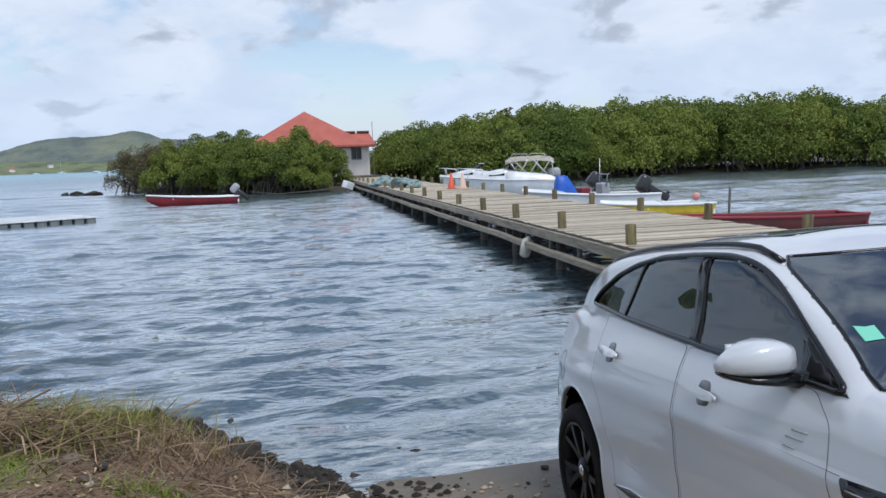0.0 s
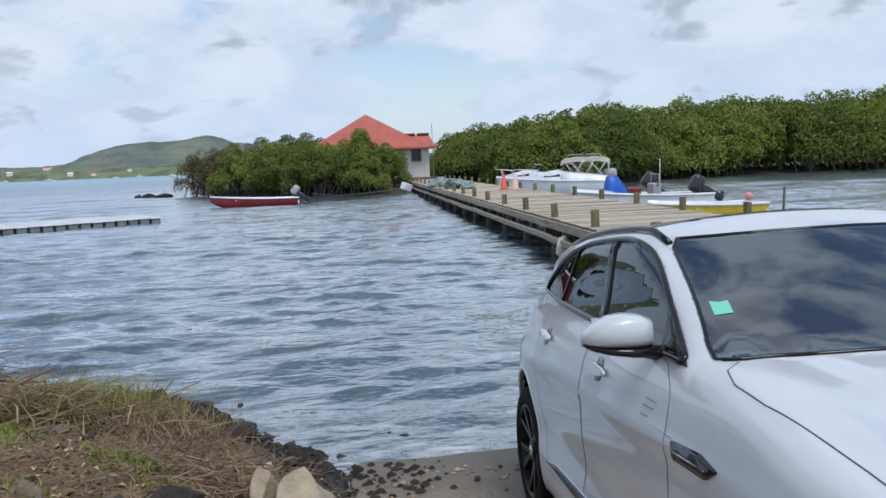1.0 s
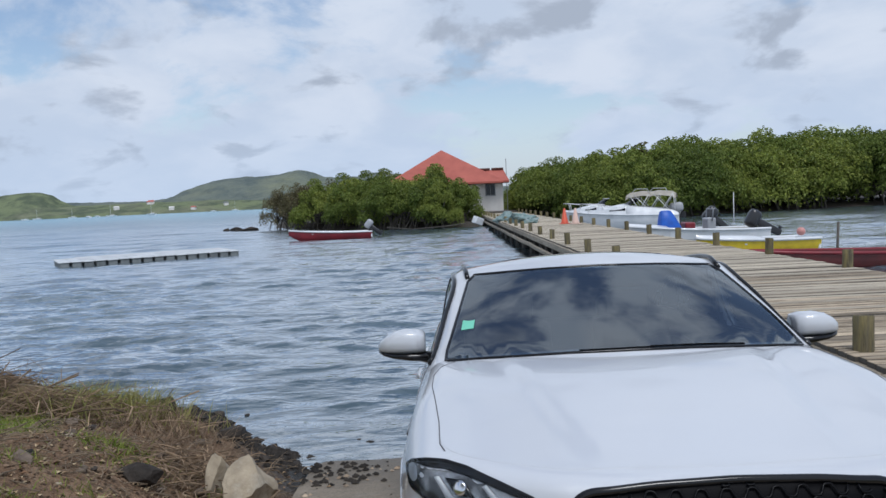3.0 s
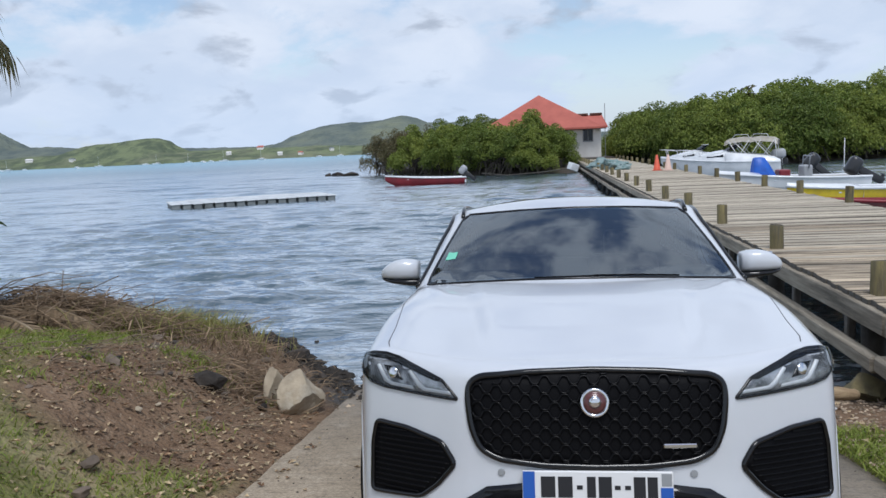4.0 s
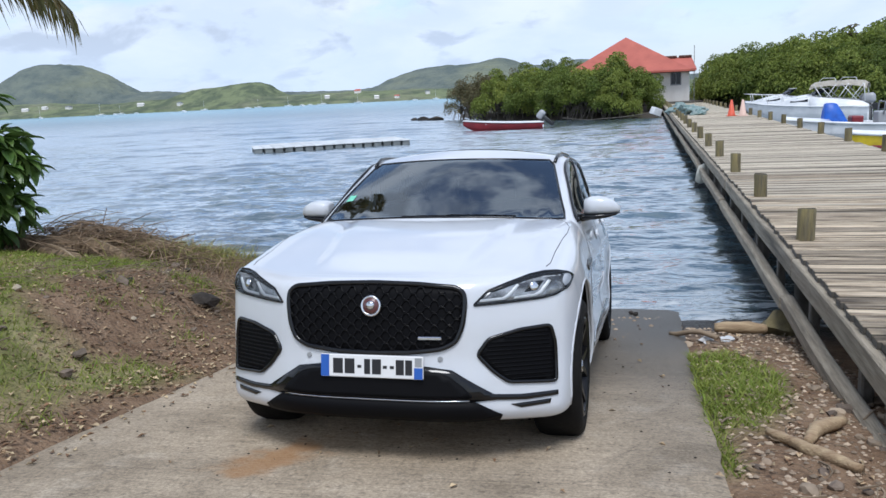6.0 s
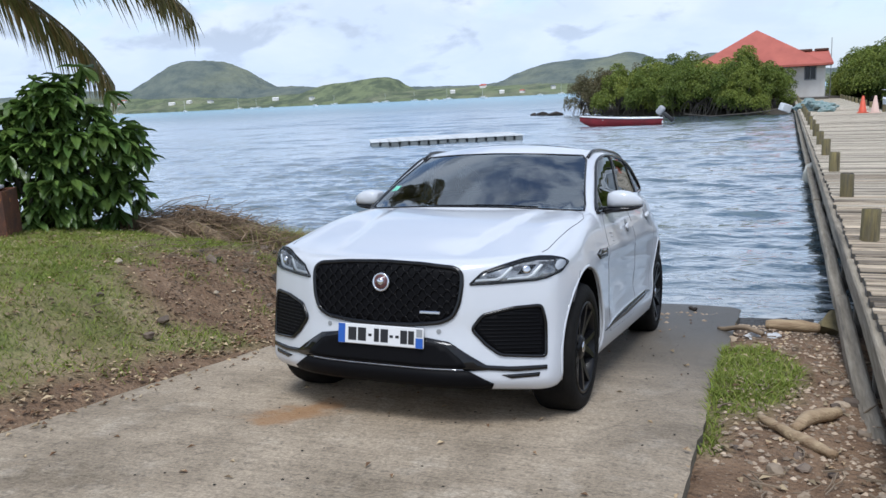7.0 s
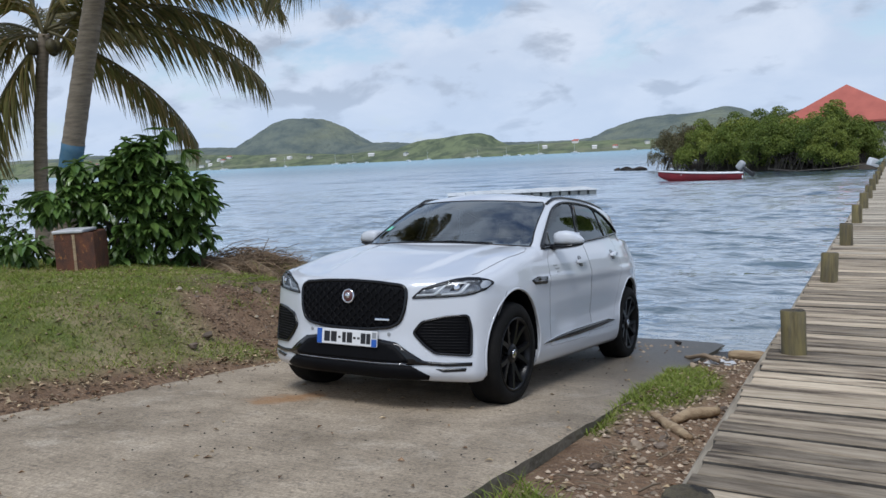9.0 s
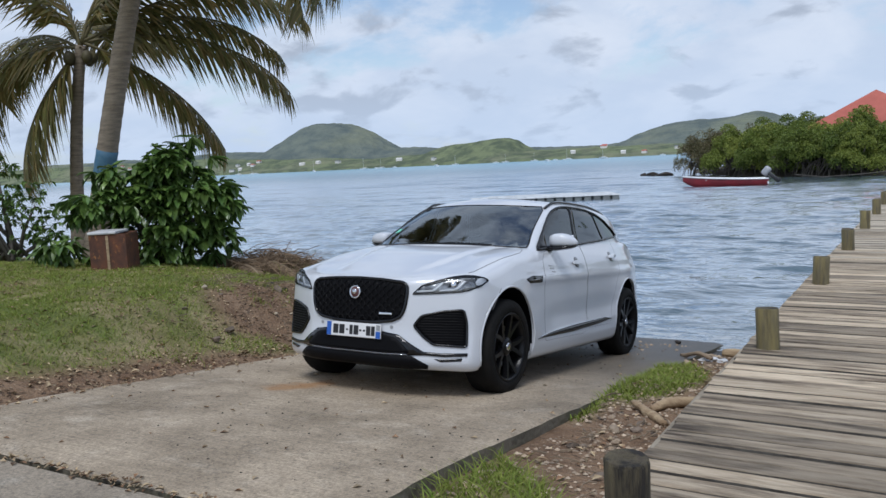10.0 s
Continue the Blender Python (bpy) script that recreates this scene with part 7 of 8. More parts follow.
strands("twigs", np.random.RandomState(8), TWIG, "twigs and dry straws lying on the soil", 700, lambda rs: (rs.normal(-3.1, 0.75), rs.normal(3.9, 1.0), 0.012 + 0.02 * rs.rand()), 0.22, 0.0045, 0.08)
strands("twigs", np.random.RandomState(10), STRAW, "dry brown fronds and straw lying beside the boulder", 170, lambda rs: (rs.normal(-2.55, 0.2), rs.normal(4.0, 0.28), 0.02 + 0.09 * rs.rand()), 0.34, 0.006, 0.2)
strands("twigs", np.random.RandomState(9), TWIG, "twigs and bits of wood beside the ramp", 120, lambda rs: (rs.uniform(1.75, 2.75), rs.uniform(-1.5, 4.2), 0.02 + 0.02 * rs.rand()), 0.16, 0.005, 0.08)


# ---- house at the jetty's end ----
def build_house():
    h = empty("house", Matrix.Translation((4.0, 75, 1.0)), "white-walled house with a red hipped roof behind the jetty", "house")

    def wallbox(name, x0, x1, y0, y1, z0, z1, mat, hole=None, label=""):
        bm = bmesh.new()
        T = 0.2
        box(bm, x0, x1, y1 - T, y1, z0, z1); box(bm, x0, x0 + T, y0 + T, y1 - T, z0, z1); box(bm, x1 - T, x1, y0 + T, y1 - T, z0, z1)
        if hole:
            hx0, hx1, hz0, hz1 = hole
            for b in ((x0, hx0, z0, z1), (hx1, x1, z0, z1), (hx0, hx1, z0, hz0), (hx0, hx1, hz1, z1)):
                box(bm, b[0], b[1], y0, y0 + T, b[2], b[3])
        else:
            box(bm, x0, x1, y0, y0 + T, z0, z1)
        o = part(name, bm, mat, h, label)
        o.matrix_parent_inverse = h.matrix_world.inverted()
        return o

    def put(o):
        o.matrix_parent_inverse = h.matrix_world.inverted()
        return o

    win = (5.95, 6.80, 2.55, 3.55)
    wallbox("wall", 4.30, 7.55, 72.6, 77.5, 0.6, 3.78, WHITE_PAINT_WALL, win, "white rendered wall")
    wallbox("wall", -2.6, 4.28, 73.4, 80, 0.6, 3.75, BROWN_WALL, None, "dark brown boarded wall")
    w = new("window"); w.parent = h
    bm = bmesh.new()
    x0, x1, z0, z1 = win
    for b in ((x0 - .05, x1 + .05, z1, z1 + .08), (x0 - .05, x1 + .05, z0 - .10, z0), (x0 - .05, x0 + .03, z0, z1), (x1 - .03, x1 + .05, z0, z1), ((x0 + x1) / 2 - .03, (x0 + x1) / 2 + .03, z0, z1)):
        box(bm, b[0], b[1], 72.55, 72.64, b[2], b[3], 0.01)
    fr = part("frame", bm, FRAME_GREY, w); fr.matrix_parent_inverse = h.matrix_world.inverted()
    bm = bmesh.new(); box(bm, x0, x1, 72.68, 72.70, z0, z1)
    pn = part("pane", bm, WINDOW_DARK, w); pn.matrix_parent_inverse = h.matrix_world.inverted()

    def hip(name, x0, x1, y0, y1, z0, ridge, z1, label):
        """A tiled hip roof with a ridge (xa, xb, y) and eaves overhang."""
        xa, xb, yr = ridge
        bm = bmesh.new()
        T = 0.16
        lo = [bm.verts.new(p) for p in ((x0, y0, z0), (x1, y0, z0), (x1, y1, z0), (x0, y1, z0))]
        dn = [bm.verts.new(p) for p in ((x0, y0, z0 - T), (x1, y0, z0 - T), (x1, y1, z0 - T), (x0, y1, z0 - T))]
        if xb - xa > 0.05:
            a, b = bm.verts.new((xa, yr, z1)), bm.verts.new((xb, yr, z1))
            bm.faces.new((lo[0], lo[1], b, a)); bm.faces.new((lo[1], lo[2], b)); bm.faces.new((lo[2], lo[3], a, b)); bm.faces.new((lo[3], lo[0], a))
        else:
            a = bm.verts.new((xa, yr, z1))
            for i in range(4):
                bm.faces.new((lo[i], lo[(i + 1) % 4], a))
        for i in range(4):
            j = (i + 1) % 4
            bm.faces.new((dn[i], dn[j], lo[j], lo[i]))
        bm.faces.new(dn[::-1])
        r = put(part(name, bm, ROOF_RED, h, label))
        return r

    hip("roof", -3.6, 7.6, 71.6, 81.0, 3.80, (2.06, 2.06, 75.2), 7.05, "red sheet-metal pyramid roof")
    hip("roof", 3.4, 8.1, 72.0, 78.0, 3.84, (3.6, 7.9, 74.9), 4.95, "red sheet-metal roof of the wing")
    for x0, x1 in ((5.0, 6.6), (6.8, 7.9)):
        bm = bmesh.new(); box(bm, x0, x1, 74.6, 75.2, 4.93, 5.12, 0.03); put(part("ridge_vent", bm, BROWN_WALL, h))
    bm = bmesh.new(); box(bm, -3.55, 8.0, 71.95, 72.05, 3.58, 3.66, 0.01); put(part("fascia_board", bm, BROWN_WALL, h))
    bm = bmesh.new(); box(bm, 3.4, 7.7, 69.8, 72.58, 0.5, 1.05, 0.03); put(part("terrace", bm, CONCRETE, h, "pale concrete terrace"))
    bm = bmesh.new(); tube(bm, [(8.0, 73.2, 0.8), (8.0, 73.2, 5.9)], 0.03, 6); put(part("mast", bm, FRAME_GREY, h))


build_house()

# ---- boats ----
GEL_WHITE = material("white_gelcoat", (0.80, 0.81, 0.82), 0.25, coat=0.5, colour2=(0.62, 0.64, 0.66), scale=1.0)
HULL_RED = material("red_boat_paint", (0.24, 0.018, 0.027), 0.4, colour2=(0.17, 0.016, 0.023), scale=2)
HULL_MAROON = material("maroon_boat_paint", (0.15, 0.026, 0.024), 0.45, colour2=(0.09, 0.022, 0.022), scale=2)
HULL_YELLOW = material("yellow_boat_paint", (0.75, 0.56, 0.02), 0.35, coat=0.3, colour2=(0.55, 0.38, 0.02), scale=2)
HULL_GREEN = material("green_boat_paint", (0.04, 0.16, 0.11), 0.4)
BOAT_INNER = material("pale_boat_inside", (0.52, 0.50, 0.46), 0.6, colour2=(0.38, 0.36, 0.33), scale=3)
BOAT_PALE = material("grey_white_hull", (0.40, 0.42, 0.44), 0.3, coat=0.4, colour2=(0.47, 0.49, 0.52), scale=1)
CANVAS = material("cream_canvas", (0.68, 0.64, 0.56), 0.85, colour2=(0.58, 0.54, 0.47), scale=3)
TARP_BLUE = material("blue_tarpaulin", (0.015, 0.12, 0.55), 0.45, colour2=(0.01, 0.08, 0.40), scale=4, bump=0.6, bump_scale=6)
MOTOR_GREY = material("grey_cowling", (0.34, 0.35, 0.37), 0.35)
MOTOR_BLACK = material("black_cowling", (0.02, 0.02, 0.022), 0.3, coat=0.3)
STEEL_TUBE = material("white_steel_tube", (0.66, 0.66, 0.66), 0.3, metal=0.2)
CONE_ORANGE = material("orange_cone", (0.70, 0.10, 0.04), 0.5, colour2=(0.55, 0.09, 0.05), scale=6)
CONE_PALE = material("faded_cone", (0.66, 0.46, 0.38), 0.6)
NET = material("teal_net", (0.11, 0.20, 0.195), 0.8, colour2=(0.30, 0.35, 0.335), scale=7, bump=1.0, bump_scale=30)
FENDER_W = material("white_fender", (0.55, 0.54, 0.48), 0.6, colour2=(0.38, 0.36, 0.29), scale=6)
PINK = material("pink_buoy", (0.55, 0.25, 0.22), 0.5)


def hull_rings(length, beam, depth, bow_rise, n=26, flare=0.75, draft=0.18):
    """Half-sections of a boat from stern (y = 0) to bow (y = length)."""
    out = []
    for k in range(n):
        t = k / (n - 1)
        b = beam / 2 * (1 - max(0, (t - 0.35) / 0.65) ** 2.3) * (0.9 + 0.1 * min(1, t / 0.35)) + 0.012
        keel = -draft + (depth * 0.9 + draft) * max(0, (t - 0.72) / 0.28) ** 2.2
        sheer = depth + bow_rise * t ** 2
        out.append((t * length, b, keel, sheer))
    return out


def build_boat(name, stern, bow, beam, depth, label, mats, bow_rise=0.25, z=0.0, thwarts=3, deck=None, group=""):
    """An open boat: hull with thickness, rubbing strake, floor, thwarts or foredeck."""
    stern, bow = Vector((*stern, 0)), Vector((*bow, 0))
    length = (bow - stern).length
    turn = math.degrees(math.atan2(-(bow - stern).x, (bow - stern).y))
    root = empty(name, pose(stern.x, stern.y, z, 0, 0, turn), label, "boat", group)
    R = hull_rings(length, beam, depth, bow_rise)
    lower, upper, inner, strake = mats

    def band(nm, f0, f1, mat, inset=0.0, close=False):
        bm = bmesh.new()
        rows = []
        for y, b, k, s in R:
            pts = []
            prof = [(0.0, 0.0), (0.55, 0.10), (0.84, 0.34), (0.95, 0.66), (1.0, 1.0)]
            for f in np.linspace(f0, f1, 7):
                w = np.interp(f, [q[1] for q in prof], [q[0] for q in prof])
                pts.append((max(b * w - inset, 0.002), y, k + (s - k) * f + (inset if f < 0.3 else 0)))
            rows.append([bm.verts.new((-x, yy, zz)) for x, yy, zz in pts[::-1]] + [bm.verts.new(p) for p in pts])
        m = len(rows[0])
        for a, c in zip(rows, rows[1:]):
            for i in range(m - 1):
                if f0 > 0.01 and i == m // 2 - 1:
                    continue
                bm.faces.new((a[i], a[i + 1], c[i + 1], c[i]))
        if f0 < 0.01:
            bm.faces.new(rows[0])
        else:
            bm.faces.new((rows[0][0], rows[0][m // 2 - 1], rows[0][m // 2], rows[0][-1]))
        if inset:
            bmesh.ops.reverse_faces(bm, faces=bm.faces[:])
        return part(nm, bm, mat, root, smooth=True)

    band("hull", 0.0, 0.62, lower)
    band("topside", 0.62, 1.0, upper)
    band("inside", 0.18, 0.995, inner, 0.05)
    for sg in (-1, 1):
        bm = bmesh.new(); tube(bm, [(sg * b, y, s) for y, b, k, s in R], 0.05, 6); part("gunwale", bm, strake, root, smooth=True)
    bm = bmesh.new(); box(bm, -beam * 0.44, beam * 0.44, 0.0, 0.09, depth * 0.1, depth + 0.02, 0.015); part("transom", bm, strake, root)
    bm = bmesh.new()
    rows = [[bm.verts.new((sg * max(b * 0.86 - .05, .01), y, k + (s - k) * 0.30)) for sg in (-1, 1)] for y, b, k, s in R[:-2]]
    for a, c in zip(rows, rows[1:]):
        bm.faces.new((a[0], a[1], c[1], c[0]))
    part("floor", bm, inner, root)
    for q in range(thwarts):
        t = (q + 0.7) / (thwarts + 0.8)
        y, b, k, s = R[int(t * 25)]
        bm = bmesh.new(); box(bm, -b + .05, b - .05, y, y + 0.24, s - 0.16, s - 0.11, 0.01); part("thwart", bm, strake, root)
    if deck:
        bm = bmesh.new()
        rows = []
        for y, b, k, s in R:
            if y / length < deck:
                continue
            rows.append([bm.verts.new((b * f, y, s + 0.02 + 0.10 * (1 - f * f))) for f in np.linspace(-1, 1, 9)])
        for a, c in zip(rows, rows[1:]):
            for i in range(8):
                bm.faces.new((a[i], a[i + 1], c[i + 1], c[i]))
        bm.faces.new([bm.verts.new((v.co.x, v.co.y, v.co.z - 0.4)) for v in rows[0]] + rows[0][::-1])
        part("foredeck", bm, strake, root, smooth=True)
    return root, R


def build_outboard(x, y, z, turn, mat, label, tilt=0.0, size=1.0):
    root = empty("outboard_motor", pose(x, y, z, tilt, 0, turn) @ Matrix.Scale(size, 4), label, "outboard motor", "outboard motors")
    bm = bmesh.new(); box(bm, -0.19, 0.19, -0.52, 0.07, 0.26, 0.68, 0.15, 4)
    for v in bm.verts:
        v.co.x *= 1 - 0.25 * max(0, v.co.z - 0.4)
    part("cowling", bm, mat, root, smooth=True)
    bm = bmesh.new(); box(bm, -0.07, 0.07, -0.33, -0.10, -0.55, 0.30, 0.03, 2); part("leg", bm, MOTOR_BLACK, root, smooth=True)
    bm = bmesh.new(); box(bm, -0.10, 0.10, -0.08, 0.12, 0.0, 0.25, 0.02, 2); part("bracket", bm, MOTOR_BLACK, root)
    bm = bmesh.new(); lathe(bm, [(0.03, -0.06), (0.06, -0.03), (0.05, 0.06)], 10, pose(0, -0.36, -0.45, 90))
    for k in range(3):
        box(bm, -0.03, 0.03, -0.008, 0.008, 0.02, 0.15, 0.004, 1, pose(0, -0.40, -0.45, 0, 120 * k, 0))
    part("propeller", bm, MOTOR_BLACK, root)
    return root


build_boat("rowing_skiff", (-3.8, 52.85), (-9.30, 52.1), 1.5, 0.42, "red wooden fishing boat with a white gunwale moored off the islet", (HULL_RED, HULL_RED, BOAT_INNER, GEL_WHITE), 0.28)
build_outboard(-3.72, 52.85, 0.38, 82, MOTOR_GREY, "grey tilted outboard motor on the red boat's stern", -50, 1.1)
build_boat("rowing_skiff", (14.2, 19.4), (7.7, 19.4), 1.4, 0.36, "long maroon wooden boat moored beside the jetty", (HULL_MAROON, HULL_MAROON, HULL_MAROON, HULL_RED), 0.22, group="boats at the jetty")
build_boat("dinghy", (12.35, 24.35), (8.35, 23.9), 1.5, 0.52, "white dinghy with a yellow hull moored at the jetty", (HULL_YELLOW, HULL_YELLOW, GEL_WHITE, GEL_WHITE), 0.15, thwarts=2, deck=0.45, group="boats at the jetty")
build_outboard(13.25, 35.0, 0.45, 90, MOTOR_BLACK, "black outboard motor on the green dinghy", -48, 1.3)
# the lower hull's grey puts its shaded side into the colour
build_boat("motor_skiff", (12.45, 28.4), (7.15, 28.2), 1.95, 0.70, "white open motorboat moored at the jetty, hull shade painted grey", (BOAT_PALE, GEL_WHITE, BOAT_INNER, GEL_WHITE), 0.28, thwarts=2, deck=0.72, group="boats at the jetty")
build_outboard(12.52, 28.35, 0.54, 90, MOTOR_BLACK, "large black tilted outboard motor on the white boat", -60, 1.2)
build_boat("dinghy", (13.2, 35.0), (7.6, 33.2), 1.5, 0.42, "small green and grey dinghy between larger boats", (HULL_GREEN, BOAT_PALE, BOAT_INNER, BOAT_PALE), 0.2, thwarts=2, group="boats at the jetty")


def build_console():
    """The blue covered console and its seat on the open motorboat."""
    root = empty("console_cover", pose(8.95, 28.3, 0.55), "bright blue tarpaulin tied over a boat's console", "tarpaulin")
    bm = bmesh.new()
    prof = [(0.46, 0.0), (0.42, 0.3), (0.31, 0.66), (0.20, 0.93), (0.12, 0.97)]
    rings = []
    for r, z in prof:
        rings.append([bm.verts.new(((r + 0.015 * math.sin(k * 2.1)) * math.copysign(abs(math.cos(k / 20 * 6.283)) ** 0.45, math.cos(k / 20 * 6.283)) - 0.22 * z, (r * 0.8 + 0.015 * math.cos(k * 1.7)) * math.copysign(abs(math.sin(k / 20 * 6.283)) ** 0.45, math.sin(k / 20 * 6.283)), z)) for k in range(20)])
    for a, b in zip(rings, rings[1:]):
        for k in range(20):
            bm.faces.new((a[k], a[(k + 1) % 20], b[(k + 1) % 20], b[k]))
    bm.faces.new(rings[-1]); bm.faces.new(rings[0][::-1])
    part("cover", bm, TARP_BLUE, root, smooth=True)
    root = empty("boat_seat", pose(10.45, 28.35, 0.55), "grey helm seat with a red fuel box on the open boat", "seat")
    bm = bmesh.new(); box(bm, -0.17, 0.17, -0.3, 0.3, 0, 0.62, 0.06, 3); part("seat_box", bm, MOTOR_GREY, root)
    bm = bmesh.new(); box(bm, -1.02, -0.62, -0.3, 0.3, 0.1, 0.48, 0.05, 2); part("fuel_box", bm, HULL_RED, root, "red fuel box")
    bm = bmesh.new()
    for y in (-0.35, 0.35):
        tube(bm, [(0.0, y, 0.5), (0.05, y, 0.95), (0.12, y, 0.98)], 0.025, 6)
    tube(bm, [(0.05, -0.35, 0.95), (0.05, 0.35, 0.95)], 0.025, 6)
    part("rail", bm, FRAME_GREY, root, smooth=True)


build_console()


def shell(rows, mat, name, root, label="", close=True, thick=0.0):
    """A smooth skin through rows of points, with end caps."""
    bm = bmesh.new()
    q = [[bm.verts.new(p) for p in r] for r in rows]
    for a, b in zip(q, q[1:]):
        for i in range(len(a) - 1):
            bm.faces.new((a[i], a[i + 1], b[i + 1], b[i]))
    if close:
        bm.faces.new(q[-1]); bm.faces.new(q[0][::-1])
    if thick:
        bmesh.ops.solidify(bm, geom=bm.faces[:], thickness=thick)
    bmesh.ops.recalc_face_normals(bm, faces=bm.faces[:])
    return part(name, bm, mat, root, label, smooth=True)


def build_cruiser(name, stern, bow, beam, label, bimini):
    """A white motorboat with a low cabin trunk, raked windscreen, bow rail and perhaps a canopy."""
    root, R = build_boat(name, stern, bow, beam, 0.92, label, (GEL_WHITE, GEL_WHITE, BOAT_INNER, GEL_WHITE), 0.22, thwarts=1, deck=0.42, group="boats at the jetty")
    L, h = R[-1][0], beam / 2
    # cabin trunk that rises from the bow to the windscreen and runs aft as coamings
    trunk = []
    for t, z, f in ((0.93, 1.14, 0.16), (0.84, 1.26, 0.40), (0.72, 1.40, 0.66), (0.60, 1.52, 0.80), (0.50, 1.58, 0.84), (0.48, 1.50, 0.84)):
        w = h * f
        trunk.append([(-w, t * L, 0.95), (-w * 0.96, t * L, z - 0.12), (-w * 0.80, t * L, z), (0, t * L, z + 0.05), (w * 0.80, t * L, z), (w * 0.96, t * L, z - 0.12), (w, t * L, 0.95)])
    shell(trunk, GEL_WHITE, "cabin_trunk", root)
    for sg in (-1, 1):
        co = [[(sg * h * 0.98, t * L, 0.88), (sg * h * 0.90, t * L, z), (sg * h * 0.80, t * L, z), (sg * h * 0.76, t * L, 0.88)] for t, z in ((0.50, 1.50), (0.40, 1.42), (0.20, 1.30), (0.06, 1.18), (0.0, 1.0))]
        shell(co, GEL_WHITE, "coaming", root)
        win = [[(sg * (h * f * 0.97 + 0.012), t * L, z0), (sg * (h * f * 0.93 + 0.012), t * L, z1)] for t, f, z0, z1 in ((0.52, 0.84, 1.22, 1.46), (0.60, 0.80, 1.22, 1.42), (0.68, 0.71, 1.20, 1.32))]
        shell(win, WINDOW_DARK, "cabin_window", root, close=False, thick=0.01)
    ws = [[(h * 0.80 * f, L * (0.46 + 0.10 * (1 - f * f)), 1.54), (h * 0.72 * f, L * (0.38 + 0.07 * (1 - f * f)), 1.88)] for f in np.linspace(-1, 1, 9)]
    shell(ws, WINDOW_DARK, "windscreen", root, close=False, thick=0.012)
    bm = bmesh.new(); tube(bm, [Vector(r[1]) + Vector((0, 0, 0.012)) for r in ws], 0.022, 6); part("windscreen_frame", bm, STEEL_TUBE, root, smooth=True)
    bm = bmesh.new()
    tube(bm, [(-h * .55, L * 0.74, 1.2), (-h * .52, L * 0.76, 1.58), (-h * .3, L * 0.92, 1.66), (0, L * 1.01, 1.68), (h * .3, L * 0.92, 1.66), (h * .52, L * 0.76, 1.58), (h * .55, L * 0.74, 1.2)], 0.022, 6)
    part("bow_rail", bm, STEEL_TUBE, root, smooth=True)
    for sg in (-1, 1):
        bm = bmesh.new(); tube(bm, [(sg * h * .28, L * 0.90, 1.1), (sg * h * .3, L * 0.92, 1.66)], 0.018, 6); part("rail_post", bm, STEEL_TUBE, root, smooth=True)
    if bimini:
        w = h * 0.88
        for sg in (-1, 1):
            for ya, yb in ((0.5, 1.35), (0.95, 0.30), (1.55, 2.45), (1.6, 1.0), (2.1, 2.7), (2.2, 1.6), (0.2, 0.28)):
                bm = bmesh.new()
                tube(bm, [(sg * w, ya, 1.15), (sg * w * 0.96, yb, 2.10)], 0.024, 6)
                part("canopy_strut", bm, STEEL_TUBE, root, smooth=True)
        rows = [[(w * f, 0.15 + 2.75 * t, 2.02 + 0.28 * (1 - f ** 6) - 0.05 * math.sin(t * math.pi * 3) ** 2 - 0.22 * abs(2 * t - 1) ** 8) for f in np.linspace(-1, 1, 9)] for t in np.linspace(0, 1, 13)]
        shell(rows, CANVAS, "canopy", root, "cream canvas sun canopy", close=False, thick=0.07)
        for k in range(2):
            bm = bmesh.new(); tube(bm, [(-w * .8, 0.6 + k, 2.2), (-w * .8, 0.7 + k, 2.40), (w * .8, 1.5 + k, 2.42), (w * .8, 1.7 + k, 2.2)], 0.02, 6); part("roof_hoop", bm, STEEL_TUBE, root, smooth=True)
    return root


build_cruiser("cabin_cruiser", (14.3, 43.2), (9.0, 45.2), 2.3, "white cabin motorboat under a cream canvas canopy", True)
build_cruiser("cabin_cruiser", (13.4, 48.9), (9.05, 50.5), 2.1, "white sports boat with a dark windscreen", False)
build_outboard(14.45, 43.1, 0.7, 250, MOTOR_GREY, "grey outboard motor on the cabin motorboat", 5, 1.3)


# ---- floating platform of plastic cubes ----
FLOAT_WHITE = material("worn_white_float", (0.62, 0.64, 0.65), 0.5, colour2=(0.48, 0.50, 0.50), scale=3, spread=0.12)
FLOAT_GREY = material("grey_float", (0.20, 0.22, 0.22), 0.6, colour2=(0.12, 0.13, 0.13), scale=3, spread=0.2)


def build_platform():
    a, b = Vector((-17.25, 35.28, 0)), Vector((-9.75, 39.16, 0))
    d = (b - a).normalized()
    turn = math.degrees(math.atan2(d.y, d.x))
    root = empty("floating_platform", pose(a.x, a.y, 0, 0, 0, turn), "floating swimming platform of white plastic cubes", "platform")
    bm = bmesh.new(); box(bm, 0.01, 0.515, 0.01, 0.515, 0.19, 0.235, 0.015, 1)
    top = bpy.data.meshes.new("float_lid"); bm.to_mesh(top); bm.free(); top.materials.append(FLOAT_WHITE)
    bm = bmesh.new(); box(bm, 0.05, 0.465, 0.05, 0.465, -0.2, 0.19, 0.04, 1)
    low = bpy.data.meshes.new("float_cube"); bm.to_mesh(low); bm.free(); low.materials.append(FLOAT_GREY)
    r = random.Random(2)
    for i in range(16):
        for j in range(9):
            if (i in (0, 1) and j > 6) or (i > 12 and j > 7):
                continue
            c = new("float_cube", low); c.parent = root; c.matrix_basis = pose(i * 0.525, j * 0.525, r.uniform(-.015, .015))
            t = new("float_lid", top); t.parent = root; t.matrix_basis = pose(i * 0.525, j * 0.525, r.uniform(-.01, .01))


build_platform()

